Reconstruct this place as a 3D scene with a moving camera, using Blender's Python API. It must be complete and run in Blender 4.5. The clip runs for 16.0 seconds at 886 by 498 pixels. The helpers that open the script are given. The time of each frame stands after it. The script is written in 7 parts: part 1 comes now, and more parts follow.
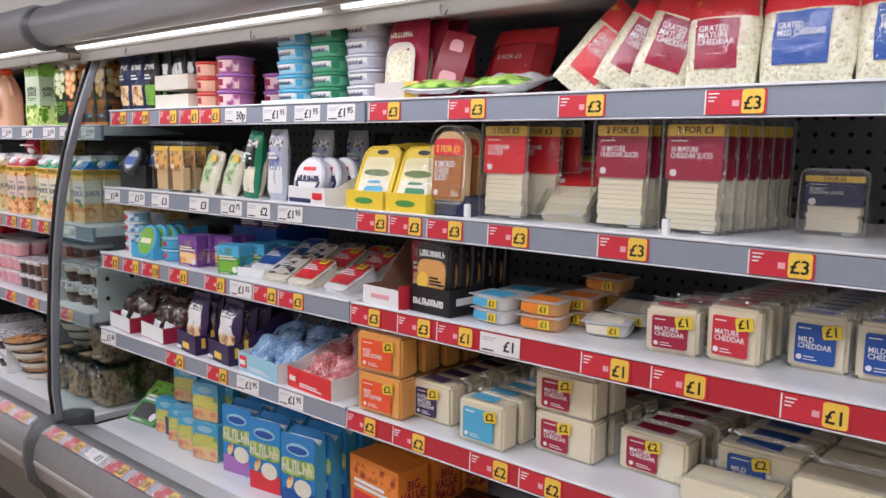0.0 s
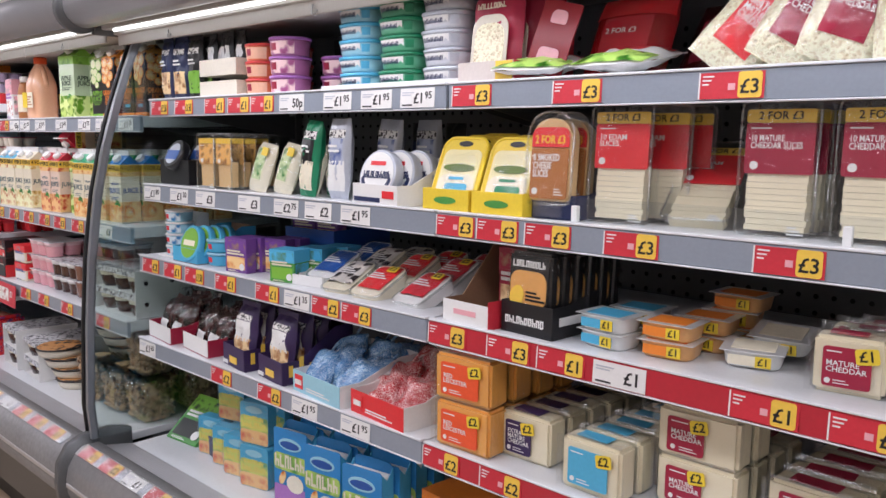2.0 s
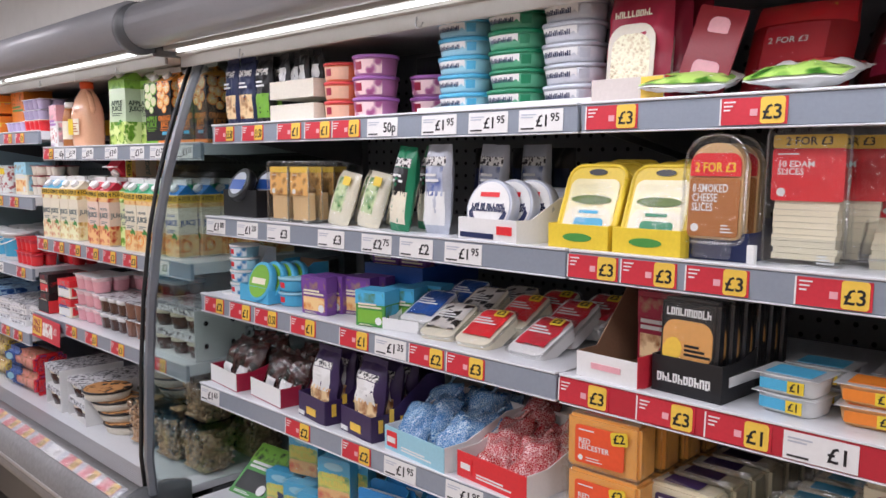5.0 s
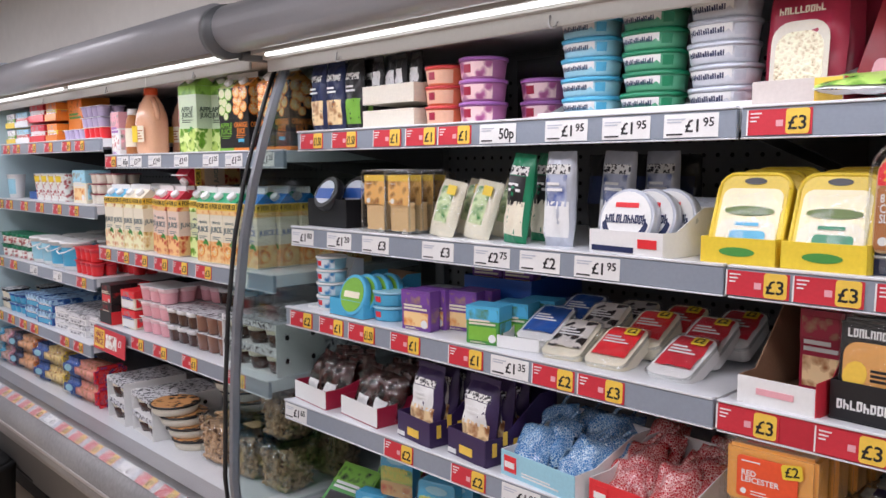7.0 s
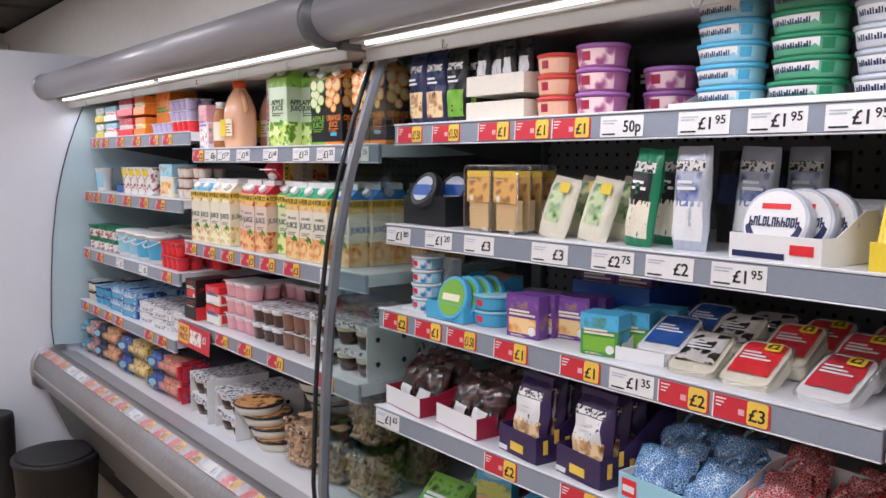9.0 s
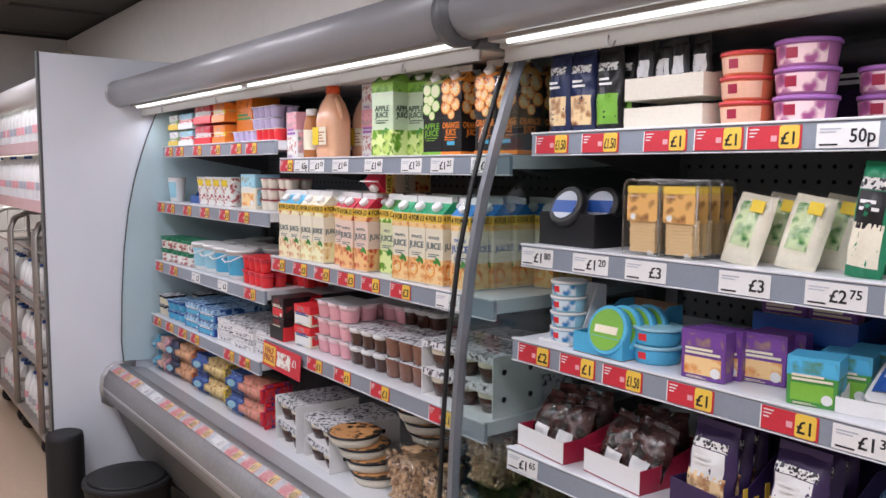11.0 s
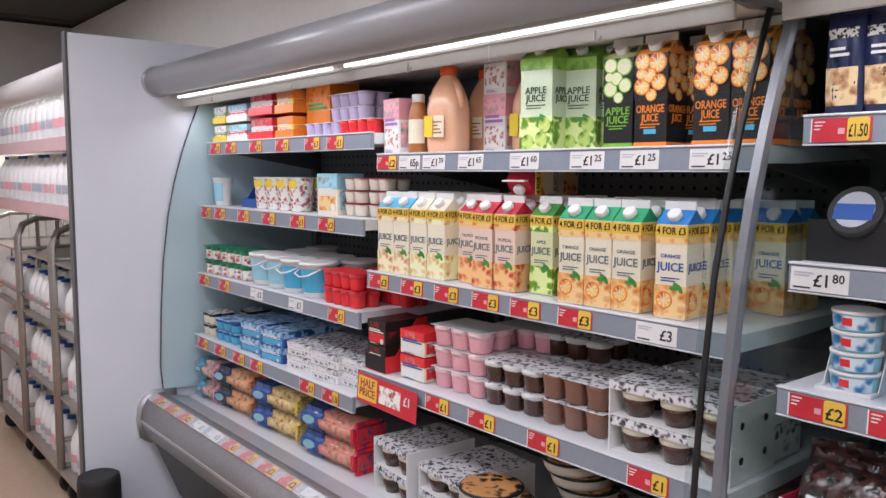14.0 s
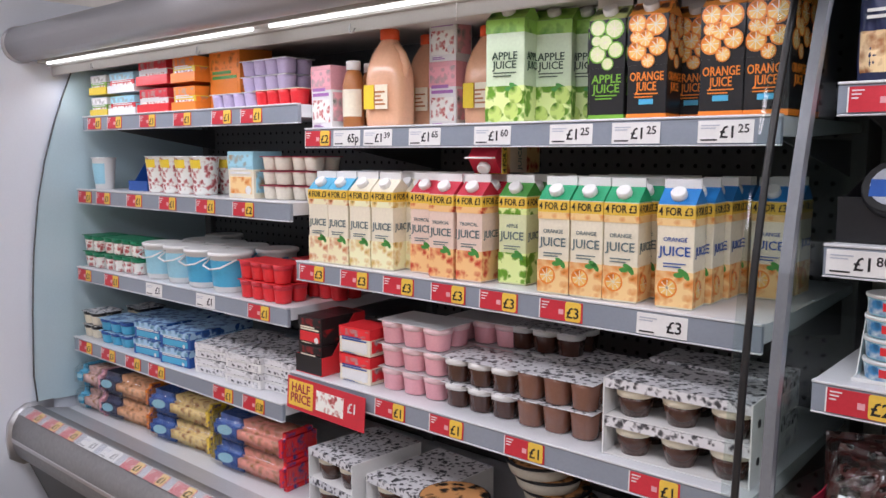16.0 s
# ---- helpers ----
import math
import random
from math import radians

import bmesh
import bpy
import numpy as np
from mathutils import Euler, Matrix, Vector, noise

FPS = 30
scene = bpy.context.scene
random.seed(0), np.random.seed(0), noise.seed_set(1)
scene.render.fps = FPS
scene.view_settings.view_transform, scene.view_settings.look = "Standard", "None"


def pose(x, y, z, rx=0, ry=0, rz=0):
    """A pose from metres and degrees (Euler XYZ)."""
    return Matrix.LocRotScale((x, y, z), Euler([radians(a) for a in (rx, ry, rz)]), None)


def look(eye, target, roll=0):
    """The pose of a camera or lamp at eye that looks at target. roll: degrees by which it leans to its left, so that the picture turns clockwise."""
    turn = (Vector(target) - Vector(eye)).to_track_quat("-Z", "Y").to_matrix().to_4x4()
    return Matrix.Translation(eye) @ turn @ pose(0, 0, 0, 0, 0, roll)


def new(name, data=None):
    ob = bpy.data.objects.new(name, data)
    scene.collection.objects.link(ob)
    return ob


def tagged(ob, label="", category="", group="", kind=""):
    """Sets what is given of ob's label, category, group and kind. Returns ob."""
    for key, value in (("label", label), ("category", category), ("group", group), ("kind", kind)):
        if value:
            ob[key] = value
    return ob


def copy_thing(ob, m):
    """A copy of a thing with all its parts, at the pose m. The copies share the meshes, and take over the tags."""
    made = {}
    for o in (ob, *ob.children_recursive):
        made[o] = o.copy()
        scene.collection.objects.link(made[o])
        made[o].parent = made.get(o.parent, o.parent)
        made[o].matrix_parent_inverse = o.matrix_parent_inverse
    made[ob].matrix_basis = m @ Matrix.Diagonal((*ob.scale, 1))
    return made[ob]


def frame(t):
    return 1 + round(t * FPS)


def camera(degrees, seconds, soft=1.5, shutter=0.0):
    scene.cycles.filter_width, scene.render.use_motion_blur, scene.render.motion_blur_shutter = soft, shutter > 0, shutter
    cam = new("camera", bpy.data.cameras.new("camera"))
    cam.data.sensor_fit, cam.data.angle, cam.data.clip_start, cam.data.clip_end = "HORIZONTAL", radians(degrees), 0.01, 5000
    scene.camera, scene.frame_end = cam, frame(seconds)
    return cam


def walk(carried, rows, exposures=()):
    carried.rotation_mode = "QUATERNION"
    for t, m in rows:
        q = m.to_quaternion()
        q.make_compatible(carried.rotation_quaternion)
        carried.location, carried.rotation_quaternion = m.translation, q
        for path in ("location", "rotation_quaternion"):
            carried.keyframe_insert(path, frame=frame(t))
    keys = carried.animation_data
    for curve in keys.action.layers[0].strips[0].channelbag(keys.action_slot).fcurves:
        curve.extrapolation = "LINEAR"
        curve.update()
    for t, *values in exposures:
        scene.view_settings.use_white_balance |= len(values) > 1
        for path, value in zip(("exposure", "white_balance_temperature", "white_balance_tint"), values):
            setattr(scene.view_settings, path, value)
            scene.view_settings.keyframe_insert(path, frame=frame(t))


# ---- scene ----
cam = camera(58.0, 16.0)
PATH = [
    (0, (0.146, 0.133, 1.625), (-1.155, 1.63, 1.365), 0.6),
    (0.5, (0.017, 0.146, 1.63), (-1.22, 1.696, 1.368), 0.1),
    (1, (-0.06, 0.161, 1.62), (-1.264, 1.737, 1.363), 0.5),
    (1.5, (-0.101, 0.202, 1.625), (-1.378, 1.718, 1.361), -0.1),
    (2, (-0.131, 0.252, 1.612), (-1.485, 1.699, 1.342), 0.6),
    (2.5, (-0.141, 0.274, 1.608), (-1.566, 1.648, 1.318), 0.1),
    (3, (-0.186, 0.272, 1.614), (-1.612, 1.644, 1.323), -0.1),
    (3.5, (-0.272, 0.247, 1.633), (-1.639, 1.682, 1.361), -1.2),
    (4, (-0.345, 0.229, 1.64), (-1.66, 1.719, 1.41), -1.1),
    (4.5, (-0.387, 0.236, 1.627), (-1.683, 1.742, 1.408), -0.5),
    (5, (-0.425, 0.268, 1.625), (-1.813, 1.691, 1.406), -0.0),
    (5.2, (-0.438, 0.284, 1.623), (-1.88, 1.653, 1.405), -0.0),
    (7.3, (-0.662, 0.184, 1.643), (-2.077, 1.582, 1.432), -0.3),
    (7.5, (-0.664, 0.189, 1.647), (-2.08, 1.586, 1.434), -0.2),
    (8, (-0.677, 0.184, 1.64), (-2.098, 1.576, 1.435), 0.2),
    (8.5, (-0.716, 0.164, 1.627), (-2.167, 1.525, 1.422), 0.1),
    (9, (-0.8, 0.203, 1.625), (-2.326, 1.478, 1.414), 0.3),
    (9.5, (-0.862, 0.209, 1.629), (-2.426, 1.442, 1.446), 1.9),
    (9.7, (-0.897, 0.194, 1.637), (-2.458, 1.431, 1.456), 1.4),
    (11.8, (-1.308, 0.112, 1.635), (-2.894, 1.313, 1.433), 0.2),
    (12, (-1.361, 0.085, 1.633), (-2.926, 1.315, 1.433), -0.0),
    (12.5, (-1.466, 0.028, 1.627), (-3.013, 1.281, 1.437), -0.0),
    (13, (-1.554, 0.041, 1.615), (-3.129, 1.259, 1.424), 0.3),
    (13.5, (-1.674, 0.082, 1.619), (-3.265, 1.276, 1.419), 0.6),
    (14, (-1.787, 0.067, 1.628), (-3.332, 1.322, 1.434), 0.1),
    (14.5, (-1.889, 0.016, 1.627), (-3.363, 1.353, 1.422), 0.3),
    (15, (-1.953, 0.035, 1.616), (-3.377, 1.426, 1.419), 0.7),
    (15.5, (-2.007, 0.077, 1.6), (-3.424, 1.468, 1.368), 0.7),
    (16, (-2.115, 0.06, 1.616), (-3.416, 1.56, 1.376), -0.0),
]
walk(cam, [(t, look(eye, target, roll)) for t, eye, target, roll in PATH])


# ---------------------------------------------------------------- world and light
world = bpy.data.worlds.new("shop_interior")
scene.world = world
world.use_nodes = True
world.node_tree.nodes["Background"].inputs[0].default_value = (0.9, 0.95, 1.0, 1)
world.node_tree.nodes["Background"].inputs[1].default_value = 0.02
scene.view_settings.exposure = -0.08


def area_lamp(name, x, y, z, sx, sy, watts, tilt=0.0, colour=(1.0, 0.97, 0.93)):
    data = bpy.data.lights.new(name, "AREA")
    data.shape, data.size, data.size_y, data.energy, data.color = "RECTANGLE", sx, sy, watts, colour
    ob = new(name, data)
    ob.matrix_basis = pose(x, y, z, tilt, 0, 0)
    return ob


COOL = (0.95, 0.94, 1.06)
for lx in (-5.6, -3.6, -1.6, 0.4):                      # fluorescent fittings over the aisle
    area_lamp("aisle_light", lx, 0.25, 2.57, 1.2, 0.5, 17, 0, (0.99, 0.945, 1.06))
    area_lamp("aisle_light", lx, -1.5, 2.57, 1.2, 0.5, 12, 0, (0.99, 0.945, 1.06))
area_lamp("canopy_tube_light", -3.85, 1.385, 1.882, 2.5, 0.03, 2.5, 12, COOL)
area_lamp("canopy_tube_light", -1.24, 1.385, 1.868, 2.45, 0.03, 2.5, 12, COOL)
area_lamp("canopy_tube_light", -6.6, 1.05, 1.93, 2.4, 0.03, 14, 12, (1.0, 0.93, 0.9))


# ---------------------------------------------------------------- materials
MATS = {}
LOOK = {}                                                # the mean colour of each material, for prints that echo it


def mat(name, col, rough=0.5, metal=0.0, var=0.10, scale=30.0, bump=0.04, coat=0.0):
    """A painted, printed or moulded surface with broad and fine variation."""
    LOOK[name] = col
    if name in MATS:
        return MATS[name]
    m = bpy.data.materials.new(name)
    m.use_nodes = True
    n, l = m.node_tree.nodes, m.node_tree.links
    b = n["Principled BSDF"]
    b.inputs["Roughness"].default_value, b.inputs["Metallic"].default_value = rough, metal
    b.inputs["Coat Weight"].default_value = coat
    co = n.new("ShaderNodeTexCoord")
    big, fine = n.new("ShaderNodeTexNoise"), n.new("ShaderNodeTexNoise")
    big.inputs["Scale"].default_value, fine.inputs["Scale"].default_value = scale * 0.25, scale * 5
    big.inputs["Detail"].default_value = 4
    info = n.new("ShaderNodeObjectInfo")
    for q in (big, fine):
        l.new(co.outputs["Object"], q.inputs["Vector"])
    add = n.new("ShaderNodeMath")
    add.operation = "ADD"
    l.new(big.outputs[0], add.inputs[0]), l.new(fine.outputs[0], add.inputs[1])
    add2 = n.new("ShaderNodeMath")
    add2.operation = "MULTIPLY_ADD"
    l.new(info.outputs["Random"], add2.inputs[0])
    add2.inputs[1].default_value = 0.35
    l.new(add.outputs[0], add2.inputs[2])
    rng = n.new("ShaderNodeMapRange")
    rng.inputs["From Min"].default_value, rng.inputs["From Max"].default_value = 0.6, 1.7
    rng.inputs["To Min"].default_value, rng.inputs["To Max"].default_value = 1 - var, 1 + var
    l.new(add2.outputs[0], rng.inputs["Value"])
    mul = n.new("ShaderNodeVectorMath")
    mul.operation = "SCALE"
    mul.inputs[0].default_value = col
    l.new(rng.outputs[0], mul.inputs["Scale"])
    l.new(mul.outputs[0], b.inputs["Base Color"])
    if bump:
        bp = n.new("ShaderNodeBump")
        bp.inputs["Strength"].default_value, bp.inputs["Distance"].default_value = bump * 3, 0.002
        l.new(add.outputs[0], bp.inputs["Height"]), l.new(bp.outputs[0], b.inputs["Normal"])
    MATS[name] = m
    return m


def mottle(name, c1, c2, scale=60.0, rough=0.45, sharp=0.12, bump=0.25):
    """Two colours in irregular patches: pictures of food, gratings, nuts, wrapped sweets."""
    LOOK[name] = c2
    if name in MATS:
        return MATS[name]
    m = bpy.data.materials.new(name)
    m.use_nodes = True
    n, l = m.node_tree.nodes, m.node_tree.links
    b = n["Principled BSDF"]
    b.inputs["Roughness"].default_value = rough
    co, vo, no, ra = n.new("ShaderNodeTexCoord"), n.new("ShaderNodeTexVoronoi"), n.new("ShaderNodeTexNoise"), n.new("ShaderNodeValToRGB")
    vo.inputs["Scale"].default_value, no.inputs["Scale"].default_value = scale, scale * 0.6
    no.inputs["Detail"].default_value = 3
    mx = n.new("ShaderNodeMath")
    mx.operation = "ADD"
    warp, amount, shift = n.new("ShaderNodeTexNoise"), n.new("ShaderNodeVectorMath"), n.new("ShaderNodeVectorMath")
    warp.inputs["Scale"].default_value, warp.inputs["Detail"].default_value = scale * 0.8, 3
    amount.operation, shift.operation = "SCALE", "ADD"
    amount.inputs["Scale"].default_value = 1.6 / scale
    l.new(co.outputs["Object"], warp.inputs["Vector"]), l.new(warp.outputs["Color"], amount.inputs[0])
    l.new(co.outputs["Object"], shift.inputs[0]), l.new(amount.outputs[0], shift.inputs[1])
    l.new(shift.outputs[0], vo.inputs["Vector"]), l.new(co.outputs["Object"], no.inputs["Vector"])
    l.new(vo.outputs["Distance"], mx.inputs[0]), l.new(no.outputs[0], mx.inputs[1])
    l.new(mx.outputs[0], ra.inputs[0])
    ra.color_ramp.elements[0].position, ra.color_ramp.elements[1].position = 0.95 - sharp, 0.95 + sharp
    ra.color_ramp.elements[0].color, ra.color_ramp.elements[1].color = (*c1, 1), (*c2, 1)
    for pos, k, c in ((0.55, 0.55, c1), (1.0 + sharp * 2.2, 0.8, c2), (1.25 + sharp, 1.12, c2)):
        e = ra.color_ramp.elements.new(min(pos, 1.0))
        e.color = (*(min(0.9, q * k) for q in c), 1)
    l.new(ra.outputs[0], b.inputs["Base Color"])
    bp = n.new("ShaderNodeBump")
    bp.inputs["Strength"].default_value, bp.inputs["Distance"].default_value = bump, 0.003
    l.new(mx.outputs[0], bp.inputs["Height"]), l.new(bp.outputs[0], b.inputs["Normal"])
    MATS[name] = m
    return m


def clear(name, tint=(0.97, 0.98, 0.98), gloss=0.10, rough=0.08, wrinkle=0.0, fres=0.6):
    """Clear film, moulded tray or sheet glass: mostly see-through, with a sheen."""
    if name in MATS:
        return MATS[name]
    m = bpy.data.materials.new(name)
    m.use_nodes = True
    n, l = m.node_tree.nodes, m.node_tree.links
    n.remove(n["Principled BSDF"])
    tr, gl, mx, fr = n.new("ShaderNodeBsdfTransparent"), n.new("ShaderNodeBsdfGlossy"), n.new("ShaderNodeMixShader"), n.new("ShaderNodeFresnel")
    tr.inputs[0].default_value = (*tint, 1)
    gl.inputs["Roughness"].default_value = rough
    ad = n.new("ShaderNodeMath")
    ad.operation = "MULTIPLY_ADD"
    ad.inputs[1].default_value, ad.inputs[2].default_value = fres, gloss
    l.new(fr.outputs[0], ad.inputs[0]), l.new(ad.outputs[0], mx.inputs[0])
    l.new(tr.outputs[0], mx.inputs[1]), l.new(gl.outputs[0], mx.inputs[2])
    if wrinkle:
        no, bp, co = n.new("ShaderNodeTexNoise"), n.new("ShaderNodeBump"), n.new("ShaderNodeTexCoord")
        no.inputs["Scale"].default_value = 45
        no.inputs["Detail"].default_value = 3
        l.new(co.outputs["Object"], no.inputs["Vector"])
        bp.inputs["Strength"].default_value, bp.inputs["Distance"].default_value = wrinkle, 0.01
        l.new(no.outputs[0], bp.inputs["Height"]), l.new(bp.outputs[0], gl.inputs["Normal"]), l.new(bp.outputs[0], fr.inputs["Normal"])
    l.new(mx.outputs[0], n["Material Output"].inputs[0])
    MATS[name] = m
    return m


def glow(name, col, strength):
    m = bpy.data.materials.new(name)
    m.use_nodes = True
    b = m.node_tree.nodes["Principled BSDF"]
    b.inputs["Emission Color"].default_value, b.inputs["Emission Strength"].default_value = (*col, 1), strength
    return m


WHITE = mat("white_enamel", (0.78, 0.79, 0.80), 0.35, var=0.04)
SHELFW = mat("shelf_white", (0.72, 0.74, 0.77), 0.3, var=0.06)
PAPER = mat("white_card", (0.80, 0.80, 0.79), 0.6, var=0.05)
RED = mat("red_print", (0.60, 0.030, 0.05), 0.4, var=0.10)
BRIGHT = mat("bright_red_print", (0.76, 0.03, 0.04), 0.35)
MAROON = mat("maroon_print", (0.36, 0.016, 0.05), 0.4)
YELLOW = mat("yellow_print", (0.86, 0.57, 0.08), 0.4)
LEMON = mat("lemon_print", (0.84, 0.62, 0.05), 0.35)
ORANGE = mat("orange_print", (0.82, 0.24, 0.03), 0.4)
BLACK = mat("black_print", (0.012, 0.012, 0.014), 0.35, var=0.3)
NAVY = mat("navy_print", (0.015, 0.025, 0.09), 0.35, var=0.2)
BLUE = mat("blue_print", (0.02, 0.09, 0.36), 0.35)
SKY = mat("sky_blue_print", (0.08, 0.42, 0.66), 0.35)
CYAN = mat("pale_blue_print", (0.33, 0.62, 0.74), 0.35)
GREEN = mat("green_print", (0.07, 0.30, 0.06), 0.4)
LIME = mat("lime_print", (0.20, 0.46, 0.05), 0.4)
EMER = mat("emerald_print", (0.01, 0.22, 0.10), 0.35)
PURPLE = mat("purple_print", (0.040, 0.020, 0.085), 0.4, var=0.2)
LILAC = mat("lilac_print", (0.42, 0.18, 0.50), 0.4)
PINK = mat("pink_print", (0.80, 0.40, 0.45), 0.4)
SILVER = mat("silver_print", (0.52, 0.55, 0.62), 0.3, metal=0.3)
CREAM = mat("cream_print", (0.82, 0.76, 0.60), 0.4)
BROWN = mat("brown_card", (0.26, 0.15, 0.09), 0.75, var=0.15)
TAN = mat("caramel_print", (0.45, 0.17, 0.05), 0.4)
KRAFT = mat("pale_card", (0.74, 0.69, 0.58), 0.7)
GREYRAIL = mat("blue_grey_rail", (0.27, 0.31, 0.37), 0.3, var=0.08, coat=0.2)
REDRAIL = mat("red_rail_insert", (0.50, 0.02, 0.04), 0.3, var=0.08, coat=0.2)
ALU = mat("brushed_aluminium", (0.58, 0.58, 0.60), 0.38, metal=0.75, var=0.06)
TUBE = mat("grey_canopy_paint", (0.30, 0.30, 0.315), 0.32, var=0.06, coat=0.15)
DARKP = mat("dark_grey_plastic", (0.09, 0.095, 0.10), 0.4, var=0.15)
LIPC = mat("warm_white_steel", (0.52, 0.505, 0.49), 0.45, var=0.05)
INNER = mat("dark_grey_back", (0.14, 0.145, 0.15), 0.5, var=0.10)
HOLE = mat("perforation_dark", (0.008, 0.008, 0.008), 0.9)
BUMP = mat("bumper_grey", (0.30, 0.30, 0.305), 0.4, metal=0.2, var=0.22, scale=14)
KICK = mat("lower_panel_grey", (0.10, 0.10, 0.10), 0.5, var=0.08)
BLACKP = mat("black_plastic", (0.012, 0.012, 0.013), 0.38, var=0.3)
CHEESE = mat("pale_cheese", (0.88, 0.79, 0.58), 0.35, var=0.06, coat=0.3)
CHEDDAR = mat("orange_cheese", (0.80, 0.30, 0.04), 0.35, var=0.10, coat=0.3)
SMOKED = mat("smoked_cheese", (0.76, 0.52, 0.26), 0.35, var=0.10, coat=0.3)
MILKY = mat("milk_plastic", (0.82, 0.83, 0.82), 0.35, var=0.05)
JUICEM = mat("juice_orange_plastic", (0.80, 0.45, 0.28), 0.25, var=0.08, coat=0.4)
CHOC = mat("chocolate_pot", (0.06, 0.022, 0.014), 0.2, var=0.2, coat=0.5)
MOCHA = mat("milk_chocolate_pot", (0.20, 0.09, 0.06), 0.2, var=0.12, coat=0.5)
FOIL = mat("foil_lid", (0.80, 0.81, 0.82), 0.3, metal=0.5, var=0.08, bump=0.2)
GRATED = mottle("grated_cheese", (0.72, 0.61, 0.38), (0.85, 0.78, 0.58), 150, 0.3, 0.35, 0.6)
FRUIT = mottle("fruit_picture", (0.74, 0.24, 0.04), (0.85, 0.56, 0.26), 34, 0.4, 0.28, 0.02)
CITRUS = mottle("orange_slices_picture", (0.80, 0.22, 0.01), (0.88, 0.50, 0.14), 30, 0.4, 0.05, 0.02)
APPLES = mottle("apple_slices_picture", (0.14, 0.34, 0.02), (0.66, 0.76, 0.32), 30, 0.4, 0.05, 0.02)
NUTS = mottle("nut_mix", (0.16, 0.08, 0.045), (0.58, 0.38, 0.22), 50, 0.35, 0.3, 0.5)
DARKBAG = mottle("dark_snack_bag", (0.012, 0.006, 0.005), (0.05, 0.014, 0.012), 40, 0.12, 0.1, 0.8)
MEAT = mottle("deli_picture", (0.40, 0.15, 0.05), (0.82, 0.60, 0.34), 40, 0.3, 0.3, 0.05)
ROLLP = mottle("biscuit_wrap_picture", (0.50, 0.10, 0.05), (0.82, 0.62, 0.30), 42, 0.22, 0.15, 0.4)
SALAD = mottle("yogurt_print", (0.55, 0.12, 0.12), (0.84, 0.82, 0.76), 60, 0.4, 0.22, 0.03)
BLUEMIX = mottle("blue_white_lids", (0.02, 0.10, 0.36), (0.36, 0.55, 0.72), 34, 0.3, 0.10, 0.1)
DARKLID = mottle("black_white_lids", (0.10, 0.10, 0.11), (0.66, 0.66, 0.68), 70, 0.25, 0.20, 0.1)
FILM = clear("clear_film", gloss=0.075, rough=0.10, wrinkle=0.9, fres=0.0)
RIMC = clear("clear_tray_rim", gloss=0.18, rough=0.12, wrinkle=0.6, fres=0.0)
TRAYC = clear("clear_tray", gloss=0.06, rough=0.06, wrinkle=0.5, fres=0.0)
GLASS = clear("cabinet_glass", (0.90, 0.94, 0.93), gloss=0.05, rough=0.01, fres=0.0)


def netting(name, base, thread, scale=130.0):
    """Coloured wax seen through a fine pale net, with a wrapped sheen."""
    m = bpy.data.materials.new(name)
    m.use_nodes = True
    n, l = m.node_tree.nodes, m.node_tree.links
    b = n["Principled BSDF"]
    b.inputs["Roughness"].default_value, b.inputs["Coat Weight"].default_value = 0.25, 0.5
    co, vo, ra, no = n.new("ShaderNodeTexCoord"), n.new("ShaderNodeTexVoronoi"), n.new("ShaderNodeValToRGB"), n.new("ShaderNodeTexNoise")
    vo.feature = "DISTANCE_TO_EDGE"
    vo.inputs["Scale"].default_value, no.inputs["Scale"].default_value = scale, 18
    l.new(co.outputs["Object"], vo.inputs["Vector"]), l.new(co.outputs["Object"], no.inputs["Vector"])
    add = n.new("ShaderNodeMath")
    add.operation = "MULTIPLY_ADD"
    add.inputs[1].default_value, add.inputs[2].default_value = 0.25, -0.11
    l.new(no.outputs[0], add.inputs[0])
    sub = n.new("ShaderNodeMath")
    sub.operation = "ADD"
    l.new(vo.outputs["Distance"], sub.inputs[0]), l.new(add.outputs[0], sub.inputs[1])
    l.new(sub.outputs[0], ra.inputs[0])
    ra.color_ramp.elements[0].position, ra.color_ramp.elements[1].position = 0.05, 0.11
    ra.color_ramp.elements[0].color, ra.color_ramp.elements[1].color = (*thread, 1), (*base, 1)
    l.new(ra.outputs[0], b.inputs["Base Color"])
    bp = n.new("ShaderNodeBump")
    bp.inputs["Strength"].default_value, bp.inputs["Distance"].default_value = 0.5, 0.002
    l.new(vo.outputs["Distance"], bp.inputs["Height"]), l.new(bp.outputs[0], b.inputs["Normal"])
    return m


REDNET = netting("red_net", (0.46, 0.008, 0.014), (0.82, 0.60, 0.58), 210)
BLUENET = netting("blue_net", (0.03, 0.17, 0.44), (0.55, 0.74, 0.84), 210)
LAMPM = glow("fluorescent_tube", (0.97, 0.985, 1.0), 3.0)


# ---------------------------------------------------------------- building blocks
def part(name, bm, material, parent, label=""):
    me = bpy.data.meshes.new(name)
    bm.to_mesh(me)
    bm.free()
    me.materials.append(material)
    ob = new(name, me)
    ob.parent = parent
    if label:
        ob["label"] = label
    return ob


def thing(name, label, category, group=""):
    ob = new(name)
    ob.empty_display_size = 0.02
    return tagged(ob, label, category, group)


def setting(name, bm, material, label, category="structure"):
    ob = part(name, bm, material, None)
    return tagged(ob, label, category, kind="structure")


